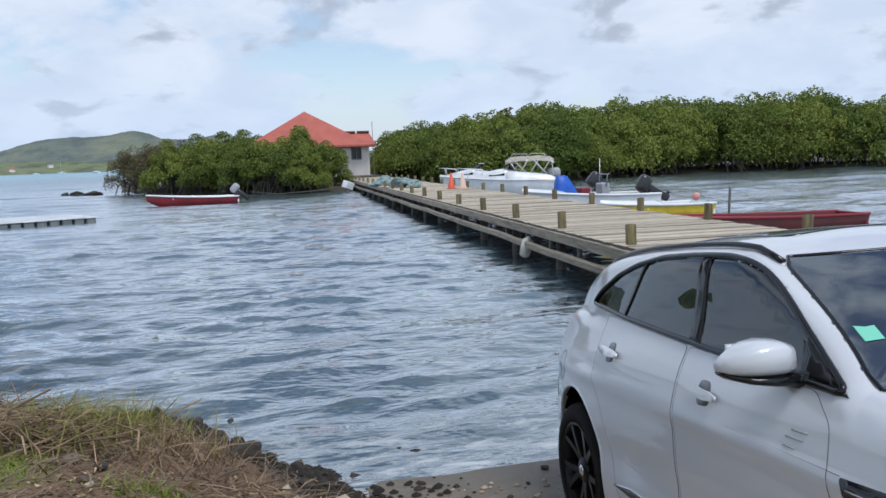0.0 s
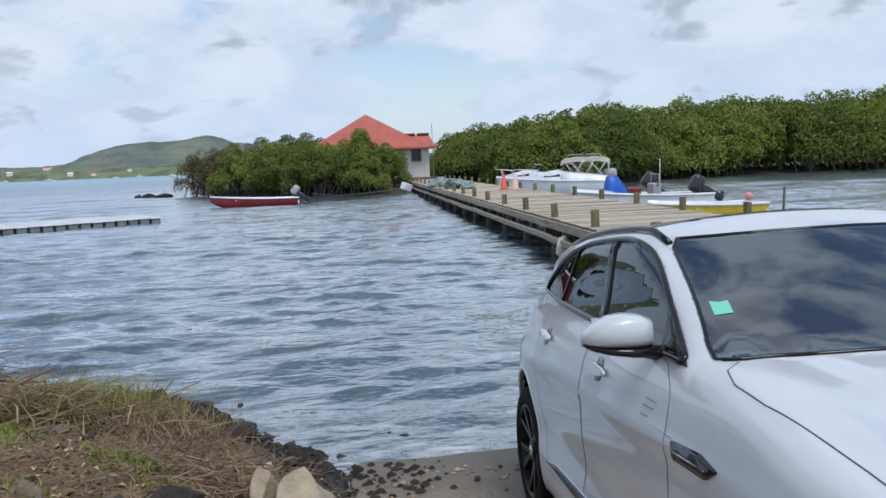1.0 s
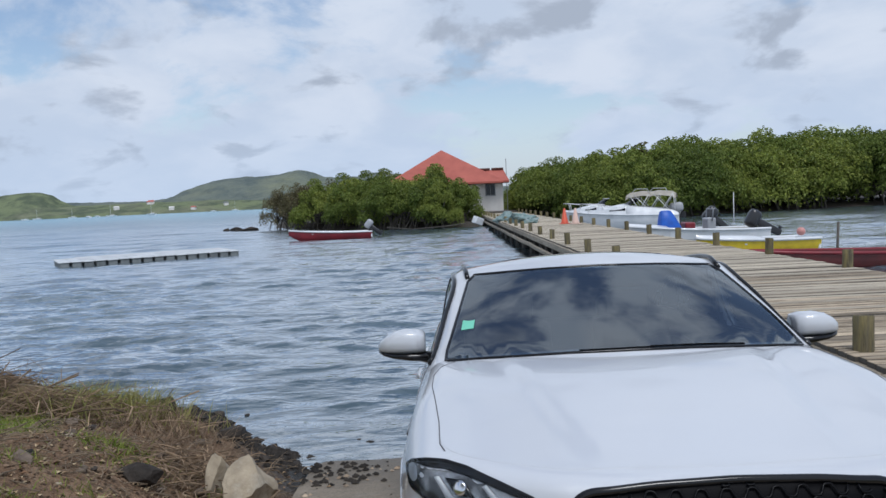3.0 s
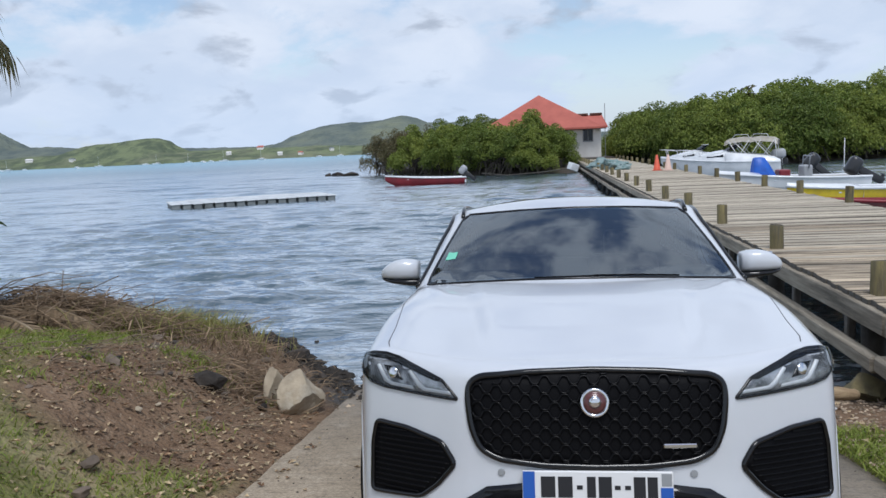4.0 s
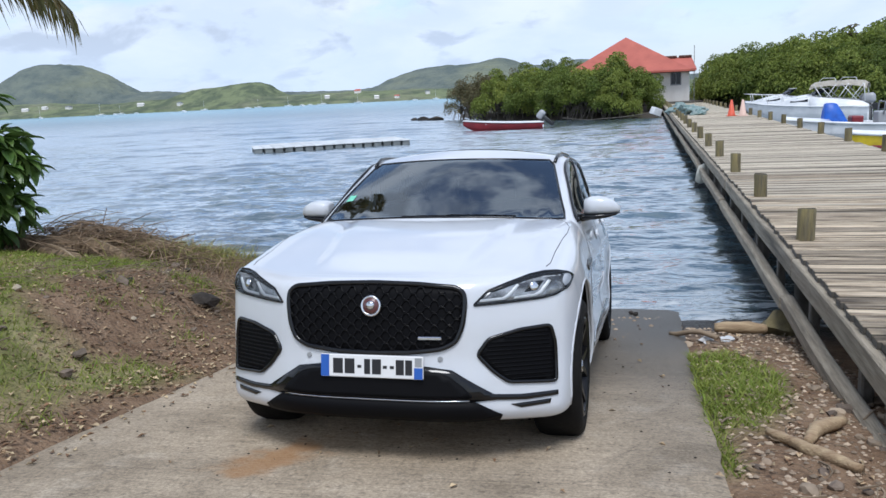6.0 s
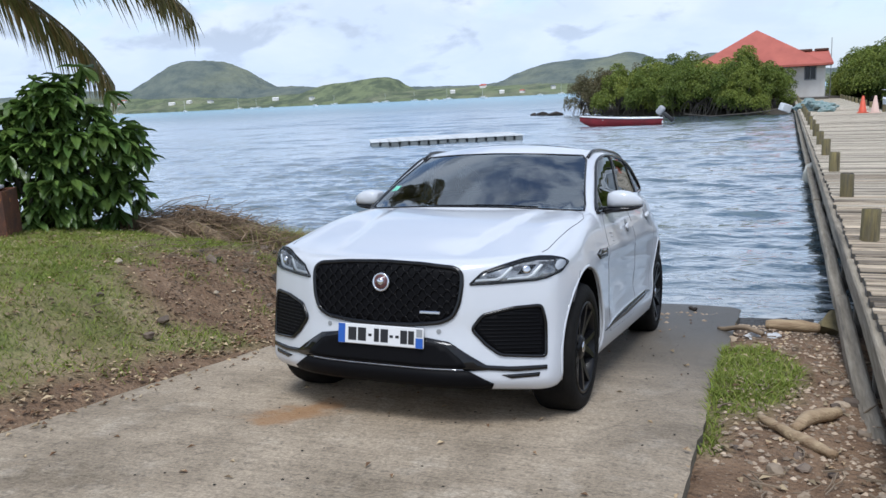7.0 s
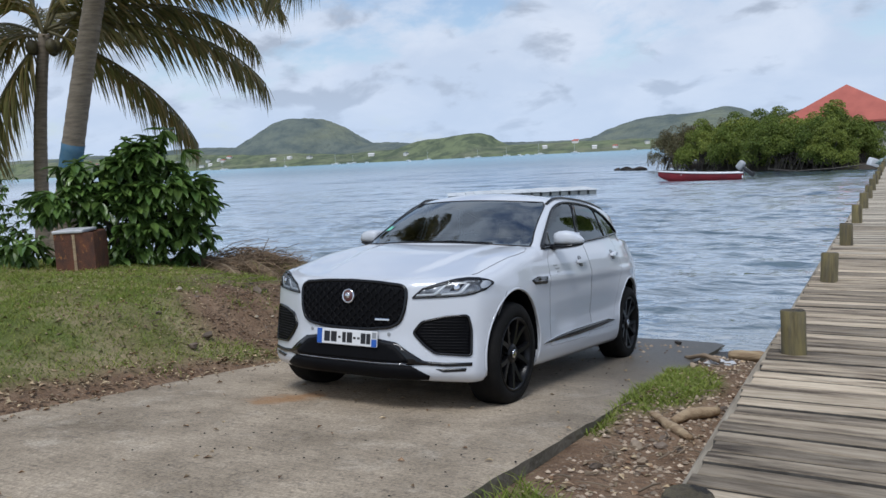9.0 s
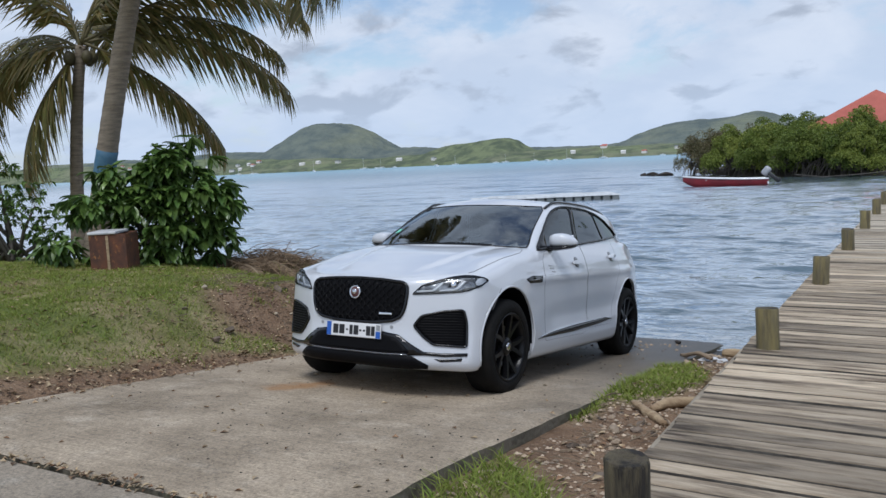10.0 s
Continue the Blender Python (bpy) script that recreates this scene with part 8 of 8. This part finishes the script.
# ---- things on and beside the jetty ----
for x, y, m, lab in ((6.42, 36.5, CONE_ORANGE, "orange traffic cone on the jetty"), (6.85, 36.0, CONE_PALE, "faded pale traffic cone on the jetty")):
    root = empty("traffic_cone", pose(x, y, DECK_Z), lab, "cone", "cones on the jetty")
    bm = bmesh.new(); lathe(bm, [(0.19, 0.03), (0.17, 0.06), (0.045, 0.74), (0.03, 0.75)], 18); part("cone", bm, m, root, smooth=True)
    bm = bmesh.new(); box(bm, -0.22, 0.22, -0.22, 0.22, 0.0, 0.035, 0.01); part("base", bm, m, root)
for k, (x, y, sx, sy, sz) in enumerate(((4.95, 41.5, 1.5, 2.4, 0.75), (4.75, 46.0, 1.3, 2.6, 0.7), (5.3, 39.8, 0.9, 1.2, 0.45))):
    ob = new("fishing_net", rock_mesh("fishing_net", (sx, sy, sz), 30 + k, NET, 0.6, 4))
    ob.matrix_world = pose(x, y, DECK_Z + sz * 0.24, 0, 0, 20 * k)
    tagged(ob, "heap of teal and white fishing net on the jetty", "fishing net", "nets on the jetty")
bm = bmesh.new(); lathe(bm, [(0.05, -0.23), (0.11, -0.19), (0.13, 0.0), (0.12, 0.15), (0.06, 0.20), (0.03, 0.24)], 16)
fd = part("fender", bm, FENDER_W, None, smooth=True)
tagged(fd, "stained white plastic fender hanging on the jetty's side", "fender"); fd.matrix_world = pose(3.10, 16.0, 0.36, 6, 14, 0)
bm = bmesh.new(); tube(bm, [(0.0, 0, 0.2), (0.03, 0, 0.4), (0.09, 0, 0.56)], 0.010, 6); part("rope", bm, WOOD_DARK, fd, smooth=True)
bm = bmesh.new(); box(bm, -0.35, 0.35, -0.3, 0.3, -0.25, 0.3, 0.05, 2)
fl = part("float_box", bm, GEL_WHITE, None); tagged(fl, "white plastic float at the end of a mooring line", "float"); fl.matrix_world = pose(4.05, 59.6, 0.55, 8, 20, 30)
bm = bmesh.new(); tube(bm, [(4.0, 59.7, 0.5), (1.5, 60.0, 0.25), (-1.0, 60.4, 0.12), (-3.0, 60.8, 0.35)], 0.035, 6)
tagged(part("mooring_line", bm, WOOD_DARK, None, smooth=True), "dark mooring line slung just above the water", "rope")
bm = bmesh.new(); tube(bm, [(0, 0, -1.5), (0.03, 0, 1.9)], [0.035, 0.022], 8)
st = part("mooring_pole", bm, STEEL_TUBE, None, smooth=True); tagged(st, "pale mooring pole standing in the water", "pole"); st.matrix_world = pose(22.1, 54.8, 0, 0, 0, 0)
bm = bmesh.new(); tube(bm, [(0, 0, -1.2), (0.04, 0.02, 1.0)], 0.045, 8)
st = part("mooring_pole", bm, WOOD_DARK, None, smooth=True); tagged(st, "short dark mooring pole beside the yellow dinghy", "pole"); st.matrix_world = pose(13.1, 24.0, 0, 0, 2, 0)
bm = bmesh.new(); bmesh.ops.create_icosphere(bm, subdivisions=3, radius=0.14)
by = part("mooring_buoy", bm, PINK, None, smooth=True); tagged(by, "pink round buoy lying on the dinghy's stern", "buoy"); by.matrix_world = pose(12.05, 24.3, 0.72)

# ---- stones, logs and scraps by the ramp ----
STONE_PALE = material("pale_stone", (0.46, 0.385, 0.28), 0.85, colour2=(0.27, 0.22, 0.155), scale=5, colour3=(0.53, 0.48, 0.39), scale3=3, bump=0.7, bump_scale=20)
STONE_DARK = material("dark_volcanic_stone", (0.03, 0.026, 0.023), 0.85, colour2=(0.06, 0.05, 0.042), scale=7, bump=0.9, bump_scale=25, spread=0.3, spec=0.25)
STONE_BROWN = material("brown_stone", (0.20, 0.155, 0.115), 0.88, colour2=(0.12, 0.09, 0.07), scale=6, bump=0.8, bump_scale=25, spread=0.35)
STONE_TAN = material("tan_stone", (0.36, 0.285, 0.205), 0.88, colour2=(0.24, 0.18, 0.125), scale=6, bump=0.7, bump_scale=22, spread=0.3)
STONE_MOSSY = material("mossy_stone", (0.22, 0.18, 0.085), 0.85, colour2=(0.10, 0.085, 0.05), scale=6, bump=0.8, bump_scale=20)
DRIFT = material("driftwood", (0.44, 0.33, 0.20), 0.8, colour2=(0.28, 0.19, 0.11), scale=4, stretch=(1, 6, 6), bump=0.6, bump_scale=14)
PLASTIC_WHITE = material("dirty_white_plastic", (0.62, 0.62, 0.62), 0.5, colour2=(0.45, 0.46, 0.47), scale=8)
RUST = material("rusty_metal", (0.16, 0.06, 0.03), 0.8, colour2=(0.07, 0.035, 0.025), scale=5, colour3=(0.40, 0.17, 0.05), scale3=7, mix3=(0.58, 0.68), bump=0.5)


def stone(x, y, sx, sy, sz, mat, label, seed, sink=0.4, turn=0, group="", name="stone", sub=3, z=None):
    ob = new(name, rock_mesh(name, (sx, sy, sz), seed, mat, 0.22, sub))
    zz = float(ground_z(x, y)) if z is None else z
    ob.matrix_world = pose(x, y, zz + sz * (0.5 - sink), 0, 0, turn)
    return tagged(ob, label, "stone", group)


stone(-2.13, 3.72, 0.48, 0.42, 0.44, STONE_PALE, "large pale broken boulder at the ramp's edge", 3, 0.22, 20, name="boulder")
stone(-2.36, 3.80, 0.28, 0.14, 0.44, STONE_PALE, "flat grey-white slab of stone leaning on the boulder", 9, 0.2, 60)
stone(-2.78, 3.42, 0.32, 0.24, 0.20, STONE_DARK, "dark volcanic stone on the soil", 5, 0.2, 10)
stone(-3.35, 2.95, 0.2, 0.16, 0.16, STONE_BROWN, "brown stone half sunk in soil", 6, 0.3)
stone(-3.45, 6.0, 0.50, 0.42, 0.36, STONE_DARK, "dark boulder at the water's edge", 8, 0.35, 30, name="boulder")
stone(-2.75, 5.65, 0.42, 0.28, 0.18, STONE_DARK, "low dark boulder at the water's edge", 11, 0.35, 50, name="boulder")
stone(-1.72, 5.02, 0.36, 0.22, 0.2, STONE_DARK, "dark wet stone in the shallows", 12, 0.3, 15)
stone(2.62, 4.22, 0.42, 0.36, 0.34, STONE_MOSSY, "mossy brown boulder beside the jetty", 14, 0.3, 40, name="boulder")
sr_ = random.Random(21)
for k in range(44):
    t = sr_.random()
    x = -3.5 + 2.4 * t + sr_.gauss(0, 0.18)
    y = float(shore_y(x)) - 0.15 + sr_.gauss(0, 0.3)
    s_ = sr_.uniform(0.05, 0.15)
    stone(x, y, s_ * 1.3, s_, s_ * 0.8, STONE_DARK, "dark wet stone at the water's edge", 40 + k % 9, 0.3, sr_.uniform(0, 360), "shore stones", sub=2, z=max(float(ground_z(x, y)), -0.06))
for k in range(36):
    x, y = sr_.gauss(-3.0, 0.55), sr_.gauss(3.2, 1.0)
    if x > -2.05 or y > 5:
        continue
    s_ = sr_.uniform(0.04, 0.11)
    stone(x, y, s_ * 1.3, s_, s_ * 0.7, sr_.choice([STONE_BROWN, STONE_BROWN, STONE_PALE, STONE_DARK]), "small stone on the bare soil", 60 + k % 9, 0.25, sr_.uniform(0, 360), "stones on the soil", sub=2)
for k in range(120):
    x, y = sr_.uniform(1.76, 2.75), sr_.uniform(-1.2, 4.0)
    if (0.9 < y < 2.9 and x < 2.3) or y < -1.0:
        continue
    s_ = sr_.uniform(0.035, 0.10)
    stone(x, y, s_ * 1.3, s_, s_ * 0.7, sr_.choice([STONE_BROWN, STONE_TAN, STONE_TAN]), "brown stone lying beside the ramp", 70 + k % 9, 0.42, sr_.uniform(0, 360), "stones beside the ramp", sub=2)
for k in range(10):
    x, y = sr_.uniform(-1.2, 1.6), sr_.uniform(4.3, 5.0)
    s_ = sr_.uniform(0.03, 0.07)
    stone(x, y, s_ * 1.3, s_, s_ * 0.8, STONE_DARK, "small dark stone washed up on the ramp", 80 + k % 5, 0.15, sr_.uniform(0, 360), "stones on the ramp", sub=2, z=float(ramp_z(y)))


def pebbles(name, rs, x, y, size, mat, label, ramp=False):
    bm = bmesh.new()
    V, F = [], []
    base = [(1, 0, 0), (0.3, 0.9, 0), (-0.8, 0.6, 0), (-0.8, -0.6, 0), (0.3, -0.9, 0), (0.1, 0, 0.75), (0.05, 0.05, -0.5)]
    tri = [(0, 1, 5), (1, 2, 5), (2, 3, 5), (3, 4, 5), (4, 0, 5), (1, 0, 6), (2, 1, 6), (3, 2, 6), (4, 3, 6), (0, 4, 6)]
    z = (ramp_z(y) if ramp else ground_z(x, y) + 0.05 * lumps(x, y, 1.3, 1) + 0.025 * lumps(x, y, 4.0, 2) + 0.014 * lumps(x, y, 10, 6))
    for a, b, c in zip(x, y, z):
        s, t = size * rs.uniform(0.4, 1.5), rs.uniform(0, 6.283)
        k = len(V)
        V += [(a + s * (p * math.cos(t) - q * math.sin(t)) * 1.2, b + s * (p * math.sin(t) + q * math.cos(t)), c + s * r + 0.2 * s) for p, q, r in base]
        F += [tuple(i + k for i in f) for f in tri]
    bm.free()
    tagged(mesh_ob(name, V, F, mat), label, "gravel", kind="stuff")


PEBBLE = material("mixed_pebble", (0.26, 0.19, 0.13), 0.85, colour2=(0.45, 0.36, 0.265), scale=4, spread=0.5, island=True)
PEBBLE_BROWN = material("brown_clod", (0.10, 0.065, 0.042), 0.9, colour2=(0.21, 0.15, 0.10), scale=4, spread=0.5, island=True, spec=0.2)
PEBBLE_DARK = material("dark_pebble", (0.018, 0.016, 0.014), 0.8, colour2=(0.042, 0.035, 0.029), scale=4, spread=0.4, island=True, spec=0.25)
rs = np.random.RandomState(31)
pebbles("gravel", rs, rs.uniform(1.72, 2.8, 2300), rs.uniform(-2.2, 4.3, 2300), 0.012, PEBBLE, "pebbles and grit on the soil beside the ramp")
pebbles("gravel", rs, rs.normal(-2.9, .6, 1300), rs.normal(3.2, 1.1, 1300), 0.013, PEBBLE_BROWN, "brown clods and grit on the bare bank")
px = rs.uniform(-3.6, -1.2, 1300)
pebbles("gravel", rs, px, shore_y(px) - 0.15 + rs.normal(0, .28, 1300), 0.028, PEBBLE_DARK, "black wet pebbles along the water's edge")
pebbles("gravel", rs, rs.uniform(-1.8, 1.65, 350), rs.uniform(-2.3, 4.9, 350), 0.006, PEBBLE_DARK, "grit and crumbs on the concrete ramp", True)
pebbles("gravel", rs, rs.uniform(-1.82, 1.6, 120), 4.8 - np.abs(rs.normal(0, 0.5, 120)), 0.017, PEBBLE, "mixed pebbles and broken shell on the silty end of the ramp", True)
pebbles("gravel", rs, -1.85 + np.abs(rs.normal(0, 0.3, 80)), rs.uniform(4.2, 5.1, 80), 0.024, PEBBLE_DARK, "black pebbles strewn over the corner of the ramp", True)


def log(name, pts, radii, mat, label, flat=1.0):
    bm = bmesh.new()
    P, Rr = [], []
    for k in range(14):
        t = k / 13 * (len(pts) - 1)
        i = min(int(t), len(pts) - 2)
        P.append(Vector(pts[i]).lerp(Vector(pts[i + 1]), t - i)); Rr.append(np.interp(t, range(len(radii)), radii) * (1 + 0.12 * noise.noise((k * .7, radii[0] * 90, 0))))
    tube(bm, P, Rr, 10)
    for v in bm.verts:
        v.co += Vector((1, 1, 1)) * 0.008 * noise.noise(v.co * 14)
    return tagged(part(name, bm, mat, None, smooth=True), label, "log")


def gz(x, y, h):
    return (x, y, float(ground_z(x, y)) + h)


log("driftwood_log", [gz(1.95, 0.82, 0.035), gz(2.12, 0.58, 0.04), gz(2.29, 0.36, 0.04)], [0.022, 0.038, 0.03], DRIFT, "bleached piece of driftwood beside the jetty")
log("driftwood_log", [gz(2.12, 0.68, 0.04), gz(2.20, 0.84, 0.05), gz(2.36, 0.98, 0.05)], [0.025, 0.042, 0.035], DRIFT, "short crooked piece of driftwood beside the jetty")
log("driftwood_log", [gz(2.03, 3.92, 0.08), gz(2.18, 3.92, 0.08), gz(2.34, 3.94, 0.08), gz(2.48, 3.96, 0.07)], [0.04, 0.055, 0.055, 0.04], DRIFT, "thick yellow-brown log at the water's edge")
log("driftwood_log", [gz(1.62, 3.75, 0.16), gz(1.85, 3.55, 0.10), gz(2.0, 3.45, 0.06)], [0.02, 0.025, 0.02], TWIG, "thin grey branch at the ramp's corner")
log("fallen_branch", [gz(-5.35, 4.95, 0.28), gz(-5.0, 5.05, 0.33), gz(-4.7, 5.15, 0.28)], [0.05, 0.065, 0.045], STONE_PALE, "grey weathered piece of wood on the heap of fronds")
for x, y, s_, k in ((1.93, 3.55, 0.14, 1), (2.08, 3.55, 0.12, 2), (1.98, 3.72, 0.10, 3)):
    ob = new("plastic_scrap", rock_mesh("plastic_scrap", (s_ * 1.4, s_, s_ * 0.45), 90 + k, PLASTIC_WHITE, 0.8, 3))
    ob.matrix_world = pose(x, y, float(ground_z(x, y)) + 0.03, 0, 0, 50 * k)
    tagged(ob, "crumpled white plastic scrap washed up by the ramp", "litter", "plastic scraps")


def build_planter():
    """A rusty open metal box, perhaps an old cabinet, with a pale rim."""
    root = empty("rusty_box", pose(-5.92, 2.55, 1.14, 0, 0, 33) @ Matrix.Diagonal((0.62, 0.9, 0.95, 1)), "rusty brown metal box with a white top edge under the bush", "metal box")
    bm = bmesh.new()
    for b in ((-0.40, 0.40, -0.30, -0.28), (-0.40, 0.40, 0.28, 0.30), (-0.40, -0.38, -0.28, 0.28), (0.38, 0.40, -0.28, 0.28)):
        box(bm, b[0], b[1], b[2], b[3], -0.08, 0.52, 0.004)
    part("body", bm, RUST, root)
    bm = bmesh.new()
    box(bm, -0.42, 0.20, -0.32, 0.30, 0.52, 0.56, 0.01)
    part("lid", bm, PLASTIC_WHITE, root, "white plastic lid")
    bm = bmesh.new(); box(bm, -0.03, 0.03, -0.315, -0.302, -0.05, 0.50, 0.004); part("corner_strip", bm, DRIFT, root, "bare orange-rusted corner strip")


build_planter()

# ---- far boats and houses across the bay ----
def far_sailboat(x, y, length, mast, label):
    root = empty("sailboat", pose(x, y, 0, 0, 0, random.Random(int(x)).uniform(40, 140)), label, "sailboat", "boats across the bay")
    bm = bmesh.new()
    R = hull_rings(length, length * 0.3, 1.3, 0.4, 12)
    rows = [[bm.verts.new((-b, yy, s)), bm.verts.new((-b * .7, yy, k)), bm.verts.new((b * .7, yy, k)), bm.verts.new((b, yy, s))] for yy, b, k, s in R]
    for a, c in zip(rows, rows[1:]):
        for i in range(4):
            bm.faces.new((a[i], a[(i + 1) % 4], c[(i + 1) % 4], c[i]))
    bm.faces.new(rows[0])
    part("hull", bm, GEL_WHITE, root)
    bm = bmesh.new(); box(bm, -length * .09, length * .09, length * .25, length * .6, 1.3, 2.0, 0.1); part("cabin", bm, GEL_WHITE, root)
    if mast:
        bm = bmesh.new(); tube(bm, [(0, length * .5, 1.2), (0, length * .5, 1.2 + mast)], 0.10, 5); part("mast", bm, STEEL_TUBE, root)
        bm = bmesh.new(); tube(bm, [(0, length * .5, 2.6), (0, length * .1, 2.6)], 0.2, 5); part("boom", bm, CANVAS, root)


HILLS = [BVHTree.FromObject(o, bpy.context.evaluated_depsgraph_get()) for o in scene.objects if o.name.startswith("backdrop")]


def hill_at(x, y):
    """The height of the far hills at a place."""
    return max((h[0].z for h in (t.ray_cast(Vector((x, y, 500)), Vector((0, 0, -1))) for t in HILLS) if h[0] is not None), default=0.0)


fb = random.Random(17)
for k in range(24):
    x = fb.uniform(-760, -120) if k < 16 else fb.uniform(-1300, -560)
    y = fb.uniform(700, 1150)
    m = fb.random() < 0.4
    far_sailboat(x * y / 1100, y, fb.uniform(8, 13), 13 if m else 0, "white sailing boat anchored across the bay" if m else "white motorboat anchored across the bay")
for k in range(26):
    x = fb.uniform(-1900, -1350) if k < 15 else fb.uniform(-1300, -250)
    y = 1430 + fb.uniform(0, 80)
    root = empty("far_house", pose(x, y, 0, 0, 0, fb.uniform(-30, 30)), "small white house on the far hillside", "house", "houses across the bay")
    z = hill_at(x, y)
    s_ = fb.uniform(3.5, 6.5)
    bm = bmesh.new(); box(bm, -s_, s_, -4, 4, z - 6, z + 4); part("wall", bm, WHITE_PAINT_WALL, root)
    bm = bmesh.new()
    v = [bm.verts.new(p) for p in ((-s_ - .5, -4.5, z + 4), (s_ + .5, -4.5, z + 4), (s_ + .5, 4.5, z + 4), (-s_ - .5, 4.5, z + 4), (-s_, 0, z + 6.0), (s_, 0, z + 6.0))]
    for f in ((0, 1, 5, 4), (1, 2, 5), (2, 3, 4, 5), (3, 0, 4), (3, 2, 1, 0)):
        bm.faces.new([v[i] for i in f])
    part("roof", bm, fb.choice([ROOF_RED, WHITE_PAINT_WALL, FLOAT_GREY]), root)
# dark rocks off the islet's tip
for k, (x, y, a, b) in enumerate(((-19.6, 83, 1.6, 0.8), (-17.8, 81.5, 2.4, 0.7), (-20.8, 84.2, 0.9, 0.5))):
    stone(x, y, a, 1.0, b, STONE_DARK, "dark rock awash off the islet's tip", 95 + k, 0.3, 10 * k, "rocks off the islet", name="rock", z=0.0)


# ---- deck planks of the jetty ----
def plank_mesh(width, seed, mat):
    bm = bmesh.new()
    box(bm, -0.09, DECK_W, 0, width - 0.005, -0.05, 0.0, 0.005)
    for v in bm.verts:
        v.co.x += 0.025 * noise.noise((seed * 3.1, v.co.x, 0)) * (1 if v.co.x > 1 else -1)
    me = bpy.data.meshes.new("plank")
    bm.to_mesh(me); bm.free()
    me.materials.append(mat)
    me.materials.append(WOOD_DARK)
    # the sides are coloured black to stand for shade in the gaps
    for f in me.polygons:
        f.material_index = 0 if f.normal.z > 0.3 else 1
    return me


plank_rng = random.Random(5)
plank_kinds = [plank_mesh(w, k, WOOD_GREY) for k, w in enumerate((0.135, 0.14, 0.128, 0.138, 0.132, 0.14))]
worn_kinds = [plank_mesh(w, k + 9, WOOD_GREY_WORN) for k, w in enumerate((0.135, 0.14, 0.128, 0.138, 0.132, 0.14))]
s, count = J_START, 0
far = bmesh.new()
while s < J_END:
    k = plank_rng.randrange(6)
    w = (0.135, 0.14, 0.128, 0.138, 0.132, 0.14)[k]
    dz = plank_rng.uniform(-0.009, 0.005)
    dx = plank_rng.uniform(-0.014, 0.014)
    if count < 300:
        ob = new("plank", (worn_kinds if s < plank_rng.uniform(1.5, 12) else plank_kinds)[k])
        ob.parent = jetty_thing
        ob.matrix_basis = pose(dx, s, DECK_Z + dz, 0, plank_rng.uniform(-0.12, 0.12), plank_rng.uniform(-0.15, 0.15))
    else:
        box(far, dx - 0.09, DECK_W + dx, s, s + w, DECK_Z - 0.05 + dz, DECK_Z + dz)
    s += w + 0.019
    count += 1
tagged(part("far_planks", far, WOOD_GREY_FAR, jetty_thing), kind="stuff")
